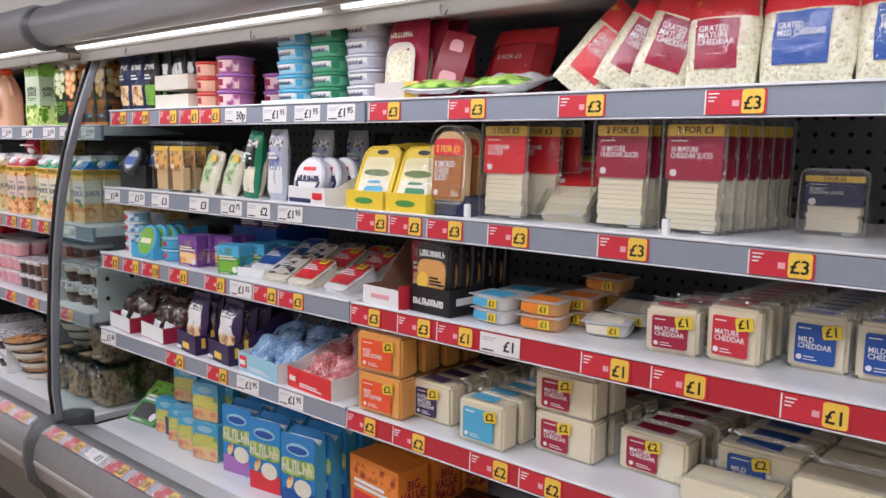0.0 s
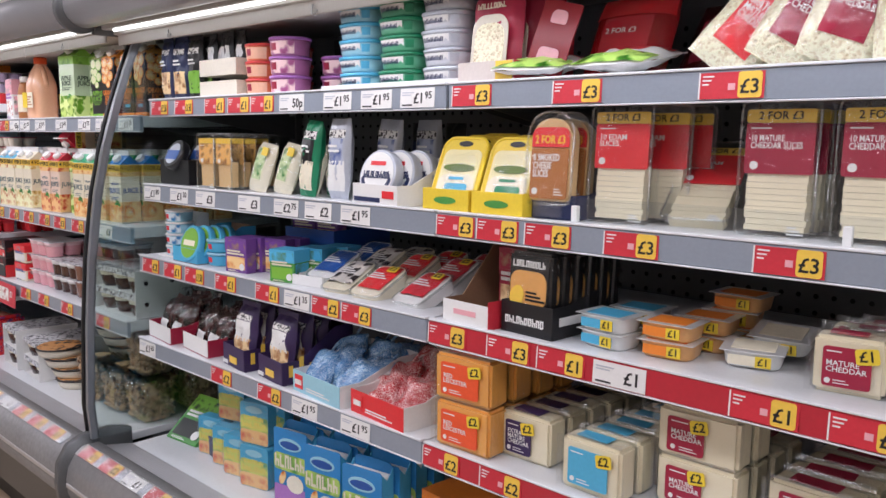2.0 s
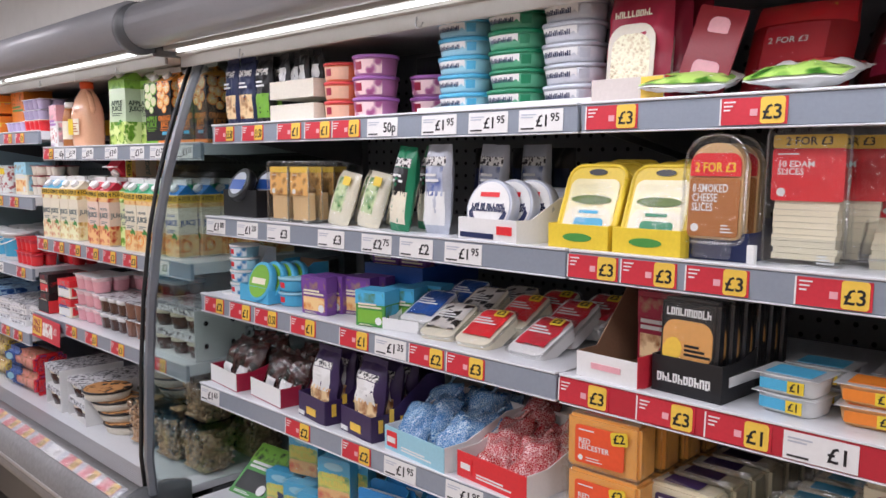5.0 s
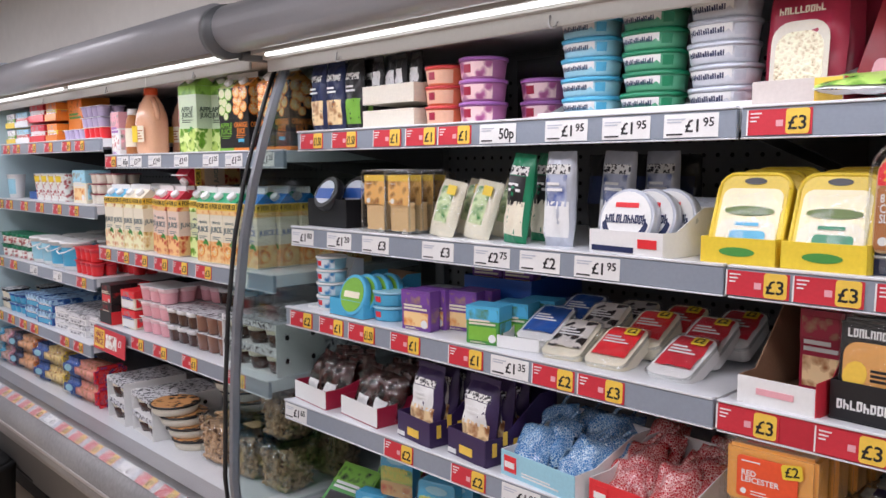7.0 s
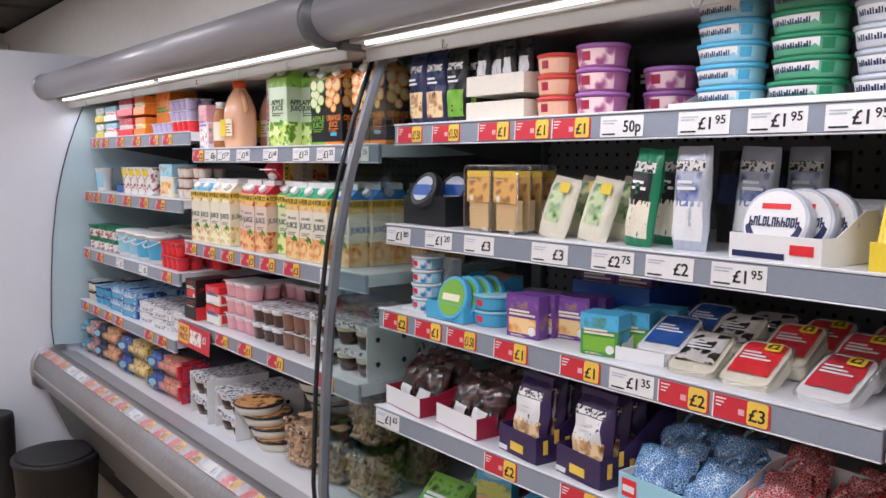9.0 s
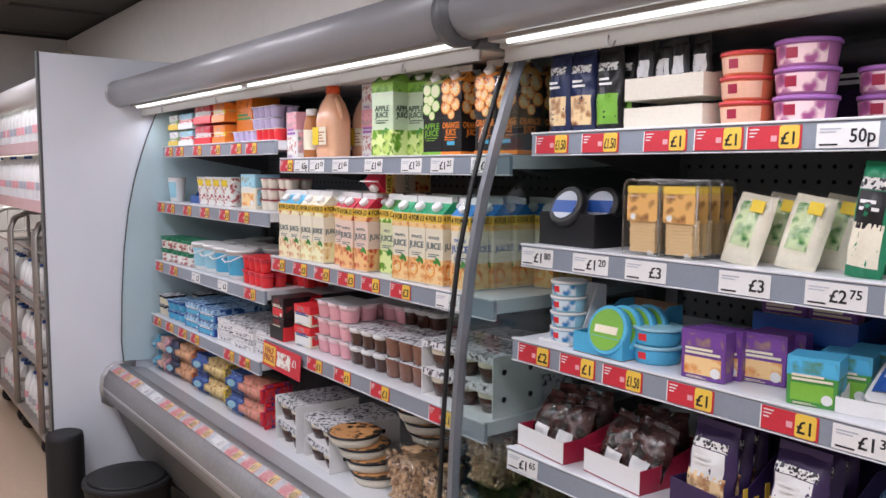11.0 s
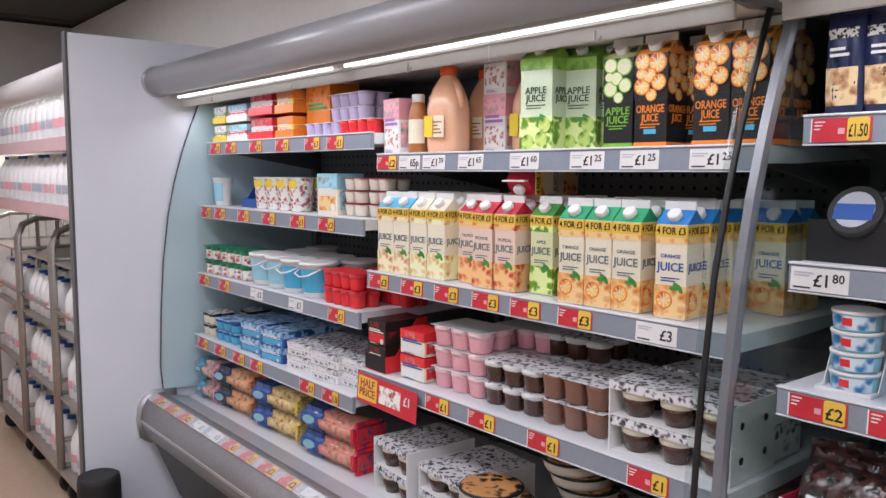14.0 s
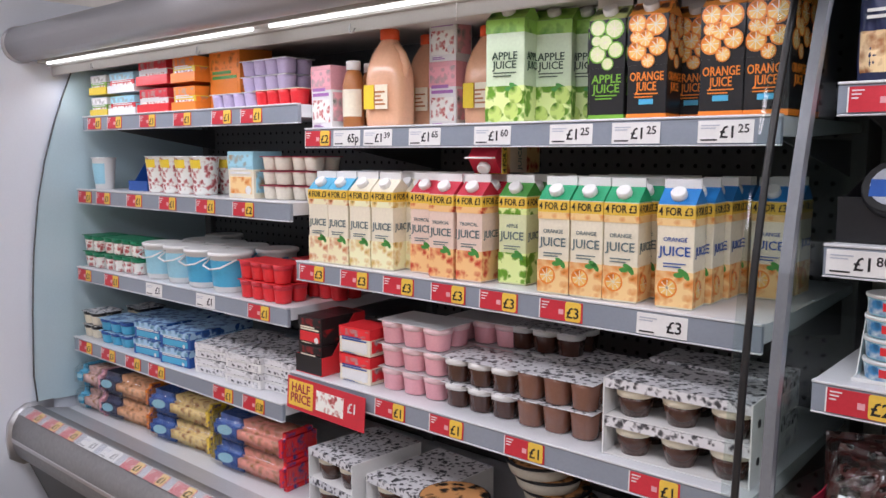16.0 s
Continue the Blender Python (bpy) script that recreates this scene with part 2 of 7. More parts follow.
def box(x0, x1, y0, y1, z0, z1, bevel=0.0, bm=None, seg=1):
    own = bmesh.new()
    v = [own.verts.new((x, y, z)) for x in (x0, x1) for y in (y0, y1) for z in (z0, z1)]
    for f in ((0, 1, 3, 2), (4, 6, 7, 5), (0, 4, 5, 1), (2, 3, 7, 6), (0, 2, 6, 4), (1, 5, 7, 3)):
        own.faces.new([v[i] for i in f])
    if bevel:
        bmesh.ops.bevel(own, geom=own.edges[:], offset=bevel, segments=seg, affect="EDGES")
    bmesh.ops.recalc_face_normals(own, faces=own.faces)
    if bm is None:
        return own
    me = bpy.data.meshes.new("tmp")
    own.to_mesh(me)
    own.free()
    bm.from_mesh(me)
    bpy.data.meshes.remove(me)
    return bm


def smooth(bm):
    for f in bm.faces:
        f.smooth = True
    return bm


def extrude_x(profile, x0, x1, closed=True):
    """A closed outline of (y, z) drawn out along x."""
    bm = bmesh.new()
    a = [bm.verts.new((x0, y, z)) for y, z in profile]
    b = [bm.verts.new((x1, y, z)) for y, z in profile]
    n = len(profile)
    for i in range(n if closed else n - 1):
        bm.faces.new((a[i], a[(i + 1) % n], b[(i + 1) % n], b[i]))
    if closed:
        bm.faces.new(a), bm.faces.new(b)
    bmesh.ops.recalc_face_normals(bm, faces=bm.faces)
    return bm


def lathe(profile, seg=20, sx=1.0, sy=1.0, cy=0.0, power=2.0, cx=0.0, cz=0.0):
    """(radius, z) turned about z; power above 2 squares the outline."""
    bm = bmesh.new()
    rings = []
    for r, z in profile:
        ring = []
        for i in range(seg):
            a = 2 * math.pi * i / seg
            c, s = math.cos(a), math.sin(a)
            k = (abs(c) ** power + abs(s) ** power) ** (-1 / power)
            ring.append(bm.verts.new((cx + r * k * c * sx, cy + r * k * s * sy, cz + z)))
        rings.append(ring)
    for p, q in zip(rings, rings[1:]):
        for i in range(seg):
            f = bm.faces.new((p[i], p[(i + 1) % seg], q[(i + 1) % seg], q[i]))
            f.smooth = True
    bm.faces.new(rings[0][::-1]), bm.faces.new(rings[-1])
    return bm


def band(r0, r1, z0, z1, a0, a1, sx=1.0, sy=1.0, cy=0.0, power=2.0, seg=10):
    """A printed wrap on the front of a round pot, from angle a0 to a1 (degrees, 270 faces the aisle)."""
    bm = bmesh.new()
    prev = None
    for i in range(seg + 1):
        a = radians(a0 + (a1 - a0) * i / seg)
        c, s = math.cos(a), math.sin(a)
        k = (abs(c) ** power + abs(s) ** power) ** (-1 / power) * 1.012
        cur = [bm.verts.new((r0 * k * c * sx, cy + r0 * k * s * sy, z0)), bm.verts.new((r1 * k * c * sx, cy + r1 * k * s * sy, z1))]
        if prev:
            bm.faces.new((prev[0], cur[0], cur[1], prev[1])).smooth = True
        prev = cur
    return bm


def pillow(w, h, d, nu=12, nv=14, u0=-1.0, u1=1.0, v0=-1.0, v1=1.0, off=0.0, back=True, seed=1, crumple=0.004):
    """A filled bag standing on z = 0 with its front towards -y; a patch of it when u and v are narrowed."""
    bm = bmesh.new()

    def at(u, v, side):
        t = (1 - abs(u) ** 3.2) * (1 - abs(v) ** 3.2)
        wob = crumple * noise.noise(Vector((u * 2.1 + seed * 7, v * 2.6, side * 3 + seed)))
        return (u * w / 2 * (1 - 0.07 * abs(v) ** 3 + 0.04 * noise.noise(Vector((v * 2.3, seed * 3.1, 0)))), -side * (d / 2 * max(t, 0) ** 0.55 + off) + wob * (0.3 + t) + d / 2, (v + 1) / 2 * h)

    for side in ((1, -1) if back else (1,)):
        g = [[bm.verts.new(at(u0 + (u1 - u0) * i / nu, v0 + (v1 - v0) * j / nv, side)) for i in range(nu + 1)] for j in range(nv + 1)]
        for j in range(nv):
            for i in range(nu):
                q = (g[j][i], g[j][i + 1], g[j + 1][i + 1], g[j + 1][i])
                bm.faces.new(q if side == 1 else q[::-1]).smooth = True
    return bm


def plate(parent, name, x0, x1, z0, z1, y, material, label="", t=0.0012, rx=0.0, bevel=0.0):
    """A thin printed panel whose front faces the aisle."""
    ob = part(name, box(x0, x1, y - t, y + t * 0.5, z0, z1, bevel), material, parent, label)
    return ob


def panel(w, h, r, y0, y1, z0=0.0, top=0.0, cx=0.0, seg=5):
    """A rounded rectangle standing on z0, from y0 to y1 thick; top: a larger radius for the upper corners."""
    bm = bmesh.new()
    out = []
    for sx, sz, a0 in ((1, 1, 0), (-1, 1, 90), (-1, -1, 180), (1, -1, 270)):
        q = top if (top and sz > 0) else r
        for i in range(seg + 1):
            a = radians(a0 + 90 * i / seg)
            out.append((cx + sx * (w / 2 - q) + q * math.cos(a), z0 + (h - q if sz > 0 else q) + q * math.sin(a)))
    f = [bm.verts.new((x, y0, z)) for x, z in out]
    b = [bm.verts.new((x, y1, z)) for x, z in out]
    n = len(out)
    for i in range(n):
        bm.faces.new((f[i], f[(i + 1) % n], b[(i + 1) % n], b[i]))
    bm.faces.new(f), bm.faces.new(b)
    bmesh.ops.recalc_face_normals(bm, faces=bm.faces)
    return bm


def rim_of(w, h, r, y, z0=0.0, top=0.0, bar=0.0025, seg=4):
    """A thin rolled rim round a rounded rectangle."""
    pts = []
    for sx, sz, a0 in ((1, 1, 0), (-1, 1, 90), (-1, -1, 180), (1, -1, 270)):
        q = top if (top and sz > 0) else r
        for i in range(seg + 1):
            a = radians(a0 + 90 * i / seg)
            pts.append((sx * (w / 2 - q) + q * math.cos(a), y, z0 + (h - q if sz > 0 else q) + q * math.sin(a)))
    return tube_along(pts + pts[:1], bar, 6)


TEXTS = {}


def text(parent, words, x, z, y, size, material, width=0.0, align="CENTER"):
    """Lettering on a face that looks towards -y; squeezed to width where that is given."""
    if not words:
        return None
    key = (words, align, material.name)
    if key not in TEXTS:
        cu = bpy.data.curves.new("lettering", "FONT")
        cu.body, cu.align_x, cu.align_y, cu.resolution_u, cu.extrude, cu.offset = words, align, "CENTER", 2, 0.012, 0.014
        cu.space_line = 0.82
        tmp = new("lettering", cu)
        me = bpy.data.meshes.new_from_object(tmp.evaluated_get(bpy.context.evaluated_depsgraph_get()))
        bpy.data.objects.remove(tmp)
        me.materials.clear()
        me.materials.append(material)
        xs = [v.co.x for v in me.vertices]
        TEXTS[key] = (me, max(xs) - min(xs))
    me, span = TEXTS[key]
    ob = new("lettering", me)
    ob.parent = parent
    k = min(1.0, width / (span * size)) if width else 1.0
    ob.matrix_basis = Matrix.Translation((x, y, z)) @ Matrix.Rotation(radians(90), 4, "X") @ Matrix.Diagonal((size * k, size, size, 1))
    return ob


def bars(parent, x0, x1, zs, y, h, material, name="small_print"):
    """Lines of print too small to read."""
    bm = bmesh.new()
    for i, z in enumerate(zs):
        box(x0, x1 - (x1 - x0) * 0.22 * (i % 3), y - 0.0008, y, z, z + h, 0, bm)
    return part(name, bm, material, parent)


def rows_of(root, poses):
    """Stand the built thing at the first pose and copies of it at the others."""
    out = [root]
    root.matrix_basis = poses[0]
    for m in poses[1:]:
        out.append(copy_thing(root, m))
    return out


def at(x, y, z, rz=0.0, rx=0.0, ry=0.0):
    return pose(x, y, z, rx, ry, rz)


# ---------------------------------------------------------------- the room
FLOORM = mat("beige_vinyl_floor", (0.52, 0.40, 0.29), 0.35, var=0.10, scale=6, bump=0.02)
WALLM = mat("beige_wall_paint", (0.82, 0.79, 0.74), 0.7, var=0.05, scale=4)
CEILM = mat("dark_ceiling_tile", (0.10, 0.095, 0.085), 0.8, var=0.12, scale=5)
setting("floor", box(-12, 2.2, -3.0, 2.3, -0.1, 0.0), FLOORM, "beige vinyl supermarket floor with faint scuffs", "floor")
setting("wall_north", box(-12, 2.2, 2.16, 2.3, 0.0, 3.1), WALLM, "beige painted wall behind the chillers", "wall")
setting("wall_south", box(-12, 2.2, -3.1, -3.0, 0.0, 3.1), mat("pale_far_wall", (0.62, 0.60, 0.57), 0.7), "pale painted wall across the aisle", "wall")
setting("wall_west", box(-7.85, -7.75, -3.0, 2.16, 0.0, 2.60), mat("white_end_wall", (0.74, 0.72, 0.69), 0.6), "white painted wall at the aisle's end", "wall")
setting("wall_east", box(2.2, 2.3, -3.1, 2.3, 0.0, 3.1), WALLM, "beige painted wall closing the aisle", "wall")
setting("bulkhead", box(-12, 2.2, 1.62, 2.16, 2.08, 2.60, 0.004), WALLM, "smooth beige bulkhead above the chiller canopies", "wall")
ceil = box(-12, 2.2, -3.1, 2.3, 2.62, 2.72)
for k in range(14):                                      # ribs between the ceiling tiles
    box(-11.6 + k * 1.0, -11.56 + k * 1.0, -3.0, 1.6, 2.600, 2.622, 0, ceil)
for k in range(4):
    box(-12, 2.2, -2.6 + k * 1.2, -2.56 + k * 1.2, 2.602, 2.623, 0, ceil)
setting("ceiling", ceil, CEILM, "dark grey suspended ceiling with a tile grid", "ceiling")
fit_ = thing("ceiling_light", "flush fluorescent ceiling light with a pale frame", "ceiling light", "lights over the aisle")
part("frame", box(-0.63, 0.63, -0.29, 0.29, 0.0, 0.03, 0.004), WHITE, fit_)
part("diffuser", box(-0.59, 0.59, -0.25, 0.25, -0.012, 0.0), glow("diffuser_glow", (0.97, 0.98, 1.0), 2.0), fit_)
rows_of(fit_, [at(x, y, 2.59) for x in (-5.6, -3.6, -1.6, 0.4) for y in (0.25, -1.5)])
sensor = thing("smoke_detector", "small beige box fixed to the ceiling edge", "detector")
part("housing", box(-0.05, 0.05, -0.04, 0.04, 0, 0.10, 0.008), KRAFT, sensor)
sensor.matrix_basis = at(-7.60, 1.575, 2.40)
mark = thing("floor_sticker", "red rectangular sticker on the beige floor", "floor sticker")
part("vinyl", box(-0.22, 0.22, -0.22, 0.22, 0.0, 0.003), RED, mark)
part("yellow_panel", box(-0.12, 0.14, -0.20, 0.0, 0.0034, 0.0044), YELLOW, mark)
mark.matrix_basis = at(-6.02, 0.52, 0.001, 12)


# ---------------------------------------------------------------- chiller cabinets
POLE = [(1.43, 1.92), (1.385, 1.81), (1.348, 1.705), (1.312, 1.585), (1.280, 1.44), (1.254, 1.25), (1.238, 1.04), (1.228, 0.80), (1.236, 0.70)]


def tube_along(points, r, seg=8):
    """A round bar through points, capped."""
    bm = bmesh.new()
    rings = []
    pts = [Vector(p) for p in points]
    for i, p in enumerate(pts):
        d = (pts[min(i + 1, len(pts) - 1)] - pts[max(i - 1, 0)]).normalized()
        side = d.cross(Vector((0.31, 0.2, 0.93)))
        if side.length < 0.1:
            side = d.cross(Vector((1, 0, 0)))
        side.normalize()
        up = d.cross(side)
        rings.append([bm.verts.new(p + r * (math.cos(a) * side + math.sin(a) * up)) for a in [2 * math.pi * k / seg for k in range(seg)]])
    for a, b in zip(rings, rings[1:]):
        for k in range(seg):
            bm.faces.new((a[k], a[(k + 1) % seg], b[(k + 1) % seg], b[k])).smooth = True
    bm.faces.new(rings[0][::-1]), bm.faces.new(rings[-1])
    bmesh.ops.recalc_face_normals(bm, faces=bm.faces)
    return bm


def arc(cy, cz, r, a0, a1, n):
    return [(cy + r * math.cos(radians(a0 + (a1 - a0) * i / n)), cz + r * math.sin(radians(a0 + (a1 - a0) * i / n))) for i in range(n + 1)]


def end_glass(parent, x, thick=0.006):
    prof = [(y + 0.006, z) for y, z in POLE] + [(1.98, 0.66), (1.98, 1.93)]
    g = part("end_glass", extrude_x(prof, x - thick / 2, x + thick / 2), GLASS, parent, "greenish clear side glass")
    g.visible_shadow = False
    return g


def cabinet(label, x0, x1, shelves, up=0.0):
    """An open multideck chiller from x0 to x1; shelves: (x0, x1, rail bottom, rail front, insert)."""
    c = thing("chiller_cabinet", label, "chiller cabinet", "row of chillers")
    part("back_panel", box(x0, x1, 2.0, 2.10, 0.10, 2.02), INNER, c, "dark grey perforated back panel")
    part("roof", box(x0, x1, 1.30, 2.10, 1.985, 2.06, 0.005), LIPC, c)
    part("soffit", extrude_x([(1.345, 1.915 + up), (1.345, 1.905 + up), (1.40, 1.897 + up), (1.995, 1.945 + up), (1.995, 1.98), (1.31, 1.98), (1.31, 1.915 + up)], x0 + 0.01, x1 - 0.01), LIPC, c, "warm white soffit under the canopy")
    part("canopy_lip", box(x0 + 0.01, x1 - 0.01, 1.358, 1.366, 1.874 + up, 1.912 + up, 0.002), LIPC, c)
    part("canopy", smooth(extrude_x(arc(1.265, 1.975 + up, 0.060, 40, 330, 18) + [(1.325, 1.915 + up), (1.345, 1.99 + up)], x0 + 0.004, x1 - 0.004)), TUBE, c, "rounded grey canopy tube")
    half = (x1 - x0) / 2
    for k in range(2):
        part("lamp_tube", tube_along([(x0 + half * k + 0.06, 1.325, 1.912 + up), (x0 + half * (k + 1) - 0.015, 1.325, 1.912 + up)], 0.0055), LAMPM, c, "lit white fluorescent tube")
    part("lamp_tray", box(x0 + 0.02, x1 - 0.02, 1.318, 1.352, 1.921 + up, 1.926 + up), WHITE, c)
    for k in range(4):
        hx = x0 + (x1 - x0) * (k + 0.5) / 4
        part("hook", tube_along([(hx, 1.356, 1.895 + up), (hx, 1.352, 1.880 + up), (hx + 0.006, 1.350, 1.872 + up), (hx + 0.016, 1.350, 1.872 + up), (hx + 0.020, 1.352, 1.882 + up)], 0.002, 6), ALU, c)
    part("deck", box(x0 + 0.01, x1 - 0.01, 1.345, 1.995, 0.630, 0.657, 0.003), SHELFW, c, "white base deck")
    grille = thing_part("air_grille", c)
    part("grille_bed", box(x0 + 0.012, x1 - 0.012, 1.245, 1.345, 0.640, 0.652), DARKP, grille)
    for k in range(11):
        y = 1.345 - 0.0092 * k
        part("grille_slat", box(x0 + 0.012, x1 - 0.012, y - 0.0066, y - 0.001, 0.651 + 0.0015 * k, 0.661 + 0.0018 * k, 0.001), ALU, grille)
    part("bumper", smooth(extrude_x([(1.245, 0.690), (1.205, 0.690), (1.172, 0.672), (1.150, 0.635), (1.143, 0.60), (1.146, 0.555), (1.158, 0.520), (1.19, 0.50), (1.30, 0.50), (1.30, 0.655), (1.245, 0.672)], x0 + 0.006, x1 - 0.006)), BUMP, c, "scuffed grey bumper")
    part("price_strip", extrude_x([(1.204, 0.691), (1.171, 0.6735), (1.168, 0.678), (1.202, 0.6955)], x0 + 0.03, x1 - 0.03), mat("pale_strip", (0.56, 0.60, 0.68), 0.3), c, "pale price strip on the bumper")
    cover = part("strip_cover", extrude_x([(1.205, 0.6985), (1.166, 0.6778), (1.165, 0.6790), (1.204, 0.6997)], x0 + 0.02, x1 - 0.02), clear("strip_cover", gloss=0.42, rough=0.22, wrinkle=0.15, fres=0.0), c, "clear glossy ticket cover")
    cover.visible_shadow = False
    part("bumper_strip", box(x0 + 0.006, x1 - 0.006, 1.141, 1.147, 0.575, 0.590, 0.002), ALU, c)
    part("lower_panel", extrude_x([(1.19, 0.50), (1.30, 0.22), (1.40, 0.12), (1.45, 0.12), (1.45, 0.50)], x0 + 0.006, x1 - 0.006), KICK, c, "grey lower panel tapering inwards")
    part("kick_plate", box(x0 + 0.02, x1 - 0.02, 1.42, 1.46, 0.0, 0.125), BLACKP, c)
    part("body", box(x0 + 0.01, x1 - 0.01, 1.46, 2.09, 0.0, 0.628), DARKP, c)
    vents = bmesh.new()
    for k in range(7):
        box(x0 + 0.35, x0 + 0.75, 1.286 + 0.011 * k, 1.30 + 0.011 * k, 0.245 - 0.018 * k, 0.254 - 0.018 * k, 0, vents)
    part("vent_slot", vents, BLACKP, c)
    for s0, s1, zb, yf, insert in shelves:
        sh = part("shelf", extrude_x([(yf + 0.012, zb + 0.014), (yf + 0.012, zb + 0.048), (1.985, zb + 0.048), (1.985, zb + 0.030), (1.6, zb + 0.014)], s0 + 0.003, s1 - 0.003), SHELFW, c, "white steel shelf")
        part("price_rail", box(s0 + 0.003, s1 - 0.003, yf, yf + 0.012, zb, zb + 0.046, 0.0015), insert, sh, "price rail along the shelf edge")
        part("rail_lip", box(s0 + 0.003, s1 - 0.003, yf - 0.003, yf + 0.012, zb + 0.0465, zb + 0.051, 0.001), SHELFW, sh)
        part("rail_foot", box(s0 + 0.003, s1 - 0.003, yf - 0.002, yf + 0.012, zb - 0.003, zb - 0.0002, 0.001), SHELFW, sh)
        for bx in (s0 + 0.02, s1 - 0.026):
            part("bracket", extrude_x([(1.50, zb + 0.012), (1.99, zb + 0.012), (1.99, zb - 0.07)], bx, bx + 0.004), DARKP, sh)
    for ux in (x0 + 0.02, (x0 + x1) / 2, x1 - 0.02):
        part("upright", box(ux - 0.02, ux + 0.02, 1.975, 1.999, 0.66, 1.93), INNER, c)
    return c


def thing_part(name, parent):
    """A part that is only a holder for its pieces."""
    ob = new(name)
    ob.parent = parent
    return ob


S = 1.25
RX, MX0, DIV = 0.012, -2.49, -3.825
main = cabinet("grey open-fronted chiller cabinet with four shelves of cheese", -2.497, RX, [
    (-2.49, -1.243, 1.676, 1.447, GREYRAIL), (-1.241, 0.008, 1.676, 1.447, GREYRAIL),
    (-2.49, -1.243, 1.421, 1.419, GREYRAIL), (-1.241, 0.008, 1.421, 1.419, GREYRAIL),
    (-2.49, -1.243, 1.203, 1.396, GREYRAIL), (-1.241, 0.008, 1.203, 1.396, REDRAIL),
    (-2.49, -1.243, 0.945, 1.384, GREYRAIL), (-1.241, 0.008, 0.945, 1.384, REDRAIL)], 0.004)
left = cabinet("grey open-fronted chiller cabinet with juice and yogurt shelves", -5.125, -2.563, [
    (-5.08, -3.828, 1.697, 1.445, GREYRAIL), (-3.822, -2.572, 1.630, 1.458, GREYRAIL),
    (-5.08, -3.828, 1.432, 1.410, GREYRAIL), (-3.815, -2.572, 1.277, 1.413, GREYRAIL),
    (-5.08, -3.828, 1.146, 1.394, GREYRAIL), (-3.822, -2.572, 0.976, 1.388, GREYRAIL),
    (-5.08, -3.828, 0.884, 1.369, GREYRAIL)], 0.018)
for cab, gx, px, pm in ((main, -2.494, -2.500, ALU), (left, -2.567, -2.568, BLACKP)):
    end_glass(cab, gx)
    if pm is ALU:
        edge = [(y - 0.010, z) for y, z in POLE] + [(y + 0.012, z) for y, z in reversed(POLE)]
        part("glass_frame", extrude_x(edge, -2.507, -2.491), mat("glass_edge_grey", (0.20, 0.215, 0.24), 0.3, metal=0.3), cab, "curved grey frame along the glass edge")
    else:
        part("glass_frame", tube_along([(-2.546, y, z) for y, z in POLE], 0.006), pm, cab, "curved black bar along the glass edge")
part("canopy_end_cap", smooth(extrude_x(arc(1.265, 1.975, 0.068, 0, 360, 24)[:-1], -2.545, -2.510)), DARKP, main, "dark moulded joint between canopies")
part("canopy_bracket", tube_along([(-2.520, 1.30, 1.925), (-2.515, 1.36, 1.925), (-2.505, 1.43, 1.925), (-2.50, 1.445, 1.90)], 0.020), DARKP, main)
part("bumper_end_cap", smooth(extrude_x([(1.30, 0.715), (1.215, 0.712), (1.165, 0.69), (1.135, 0.64), (1.128, 0.58), (1.135, 0.51), (1.17, 0.47), (1.32, 0.20), (1.36, 0.20), (1.36, 0.70)], -2.545, -2.512)), DARKP, main, "dark moulded bumper end")
part("bumper_end_cap", smooth(extrude_x([(1.30, 0.70), (1.205, 0.702), (1.165, 0.68), (1.138, 0.64), (1.130, 0.58), (1.138, 0.51), (1.18, 0.48), (1.30, 0.48)], -5.142, -5.124)), ALU, left)
part("canopy_end_cap", smooth(extrude_x(arc(1.265, 1.993, 0.064, 0, 360, 24)[:-1], -5.143, -5.126)), ALU, left)
part("side_wall", extrude_x([(y + 0.01, z) for y, z in POLE] + [(1.98, 0.66), (1.98, 1.93)], -5.135, -5.128), mat("pale_blue_side_panel", (0.52, 0.68, 0.74), 0.25, var=0.05, coat=0.3), left, "pale blue-green inner side wall")
part("side_trim", tube_along([(-5.127, y + 0.008, z) for y, z in POLE], 0.003, 6), DARKP, left)


def perforations(parent, x0, x1, z0, z1):
    bm = bmesh.new()
    nx, nz, r = int((x1 - x0) / 0.036), int((z1 - z0) / 0.036), 0.0058
    verts, faces = [], []
    for i in range(nx):
        for j in range(nz):
            cx, cz = x0 + 0.018 + i * 0.036, z0 + 0.018 + j * 0.036
            k = len(verts)
            verts += [(cx + r * math.cos(a), 1.9985, cz + r * math.sin(a)) for a in [math.pi / 3 * q for q in range(6)]]
            faces.append(tuple(range(k, k + 6)))
    bm.free()
    me = bpy.data.meshes.new("perforation")
    me.from_pydata(verts, [], faces)
    me.materials.append(HOLE)
    ob = new("perforation", me)
    ob.parent = parent
    tagged(ob, "rows of punched holes", kind="stuff")


perforations(main, -2.47, 0.0, 0.70, 1.90)
perforations(left, -5.10, -2.59, 0.70, 1.90)

# white end panel and what stands beyond it
setting("end_panel", box(-5.185, -5.147, 0.925, 2.12, 0.0, 2.160, 0.002), mat("white_laminate", (0.80, 0.85, 0.93), 0.4, var=0.03), "tall white laminate end panel beside the chiller", "panel")
setting("trim", box(-5.192, -5.146, 0.915, 0.9245, 0.0, 2.163, 0.001), DARKP, "dark edging strip on the white panel", "trim")
MATTE = mat("matt_black_plastic", (0.010, 0.010, 0.011), 0.65, var=0.3)
post = thing("bollard", "short black plastic post guarding the panel's corner", "bollard")
part("sleeve", lathe([(0.080, 0.0), (0.082, 0.02), (0.082, 0.39), (0.078, 0.415), (0.068, 0.42)], 24), MATTE, post)
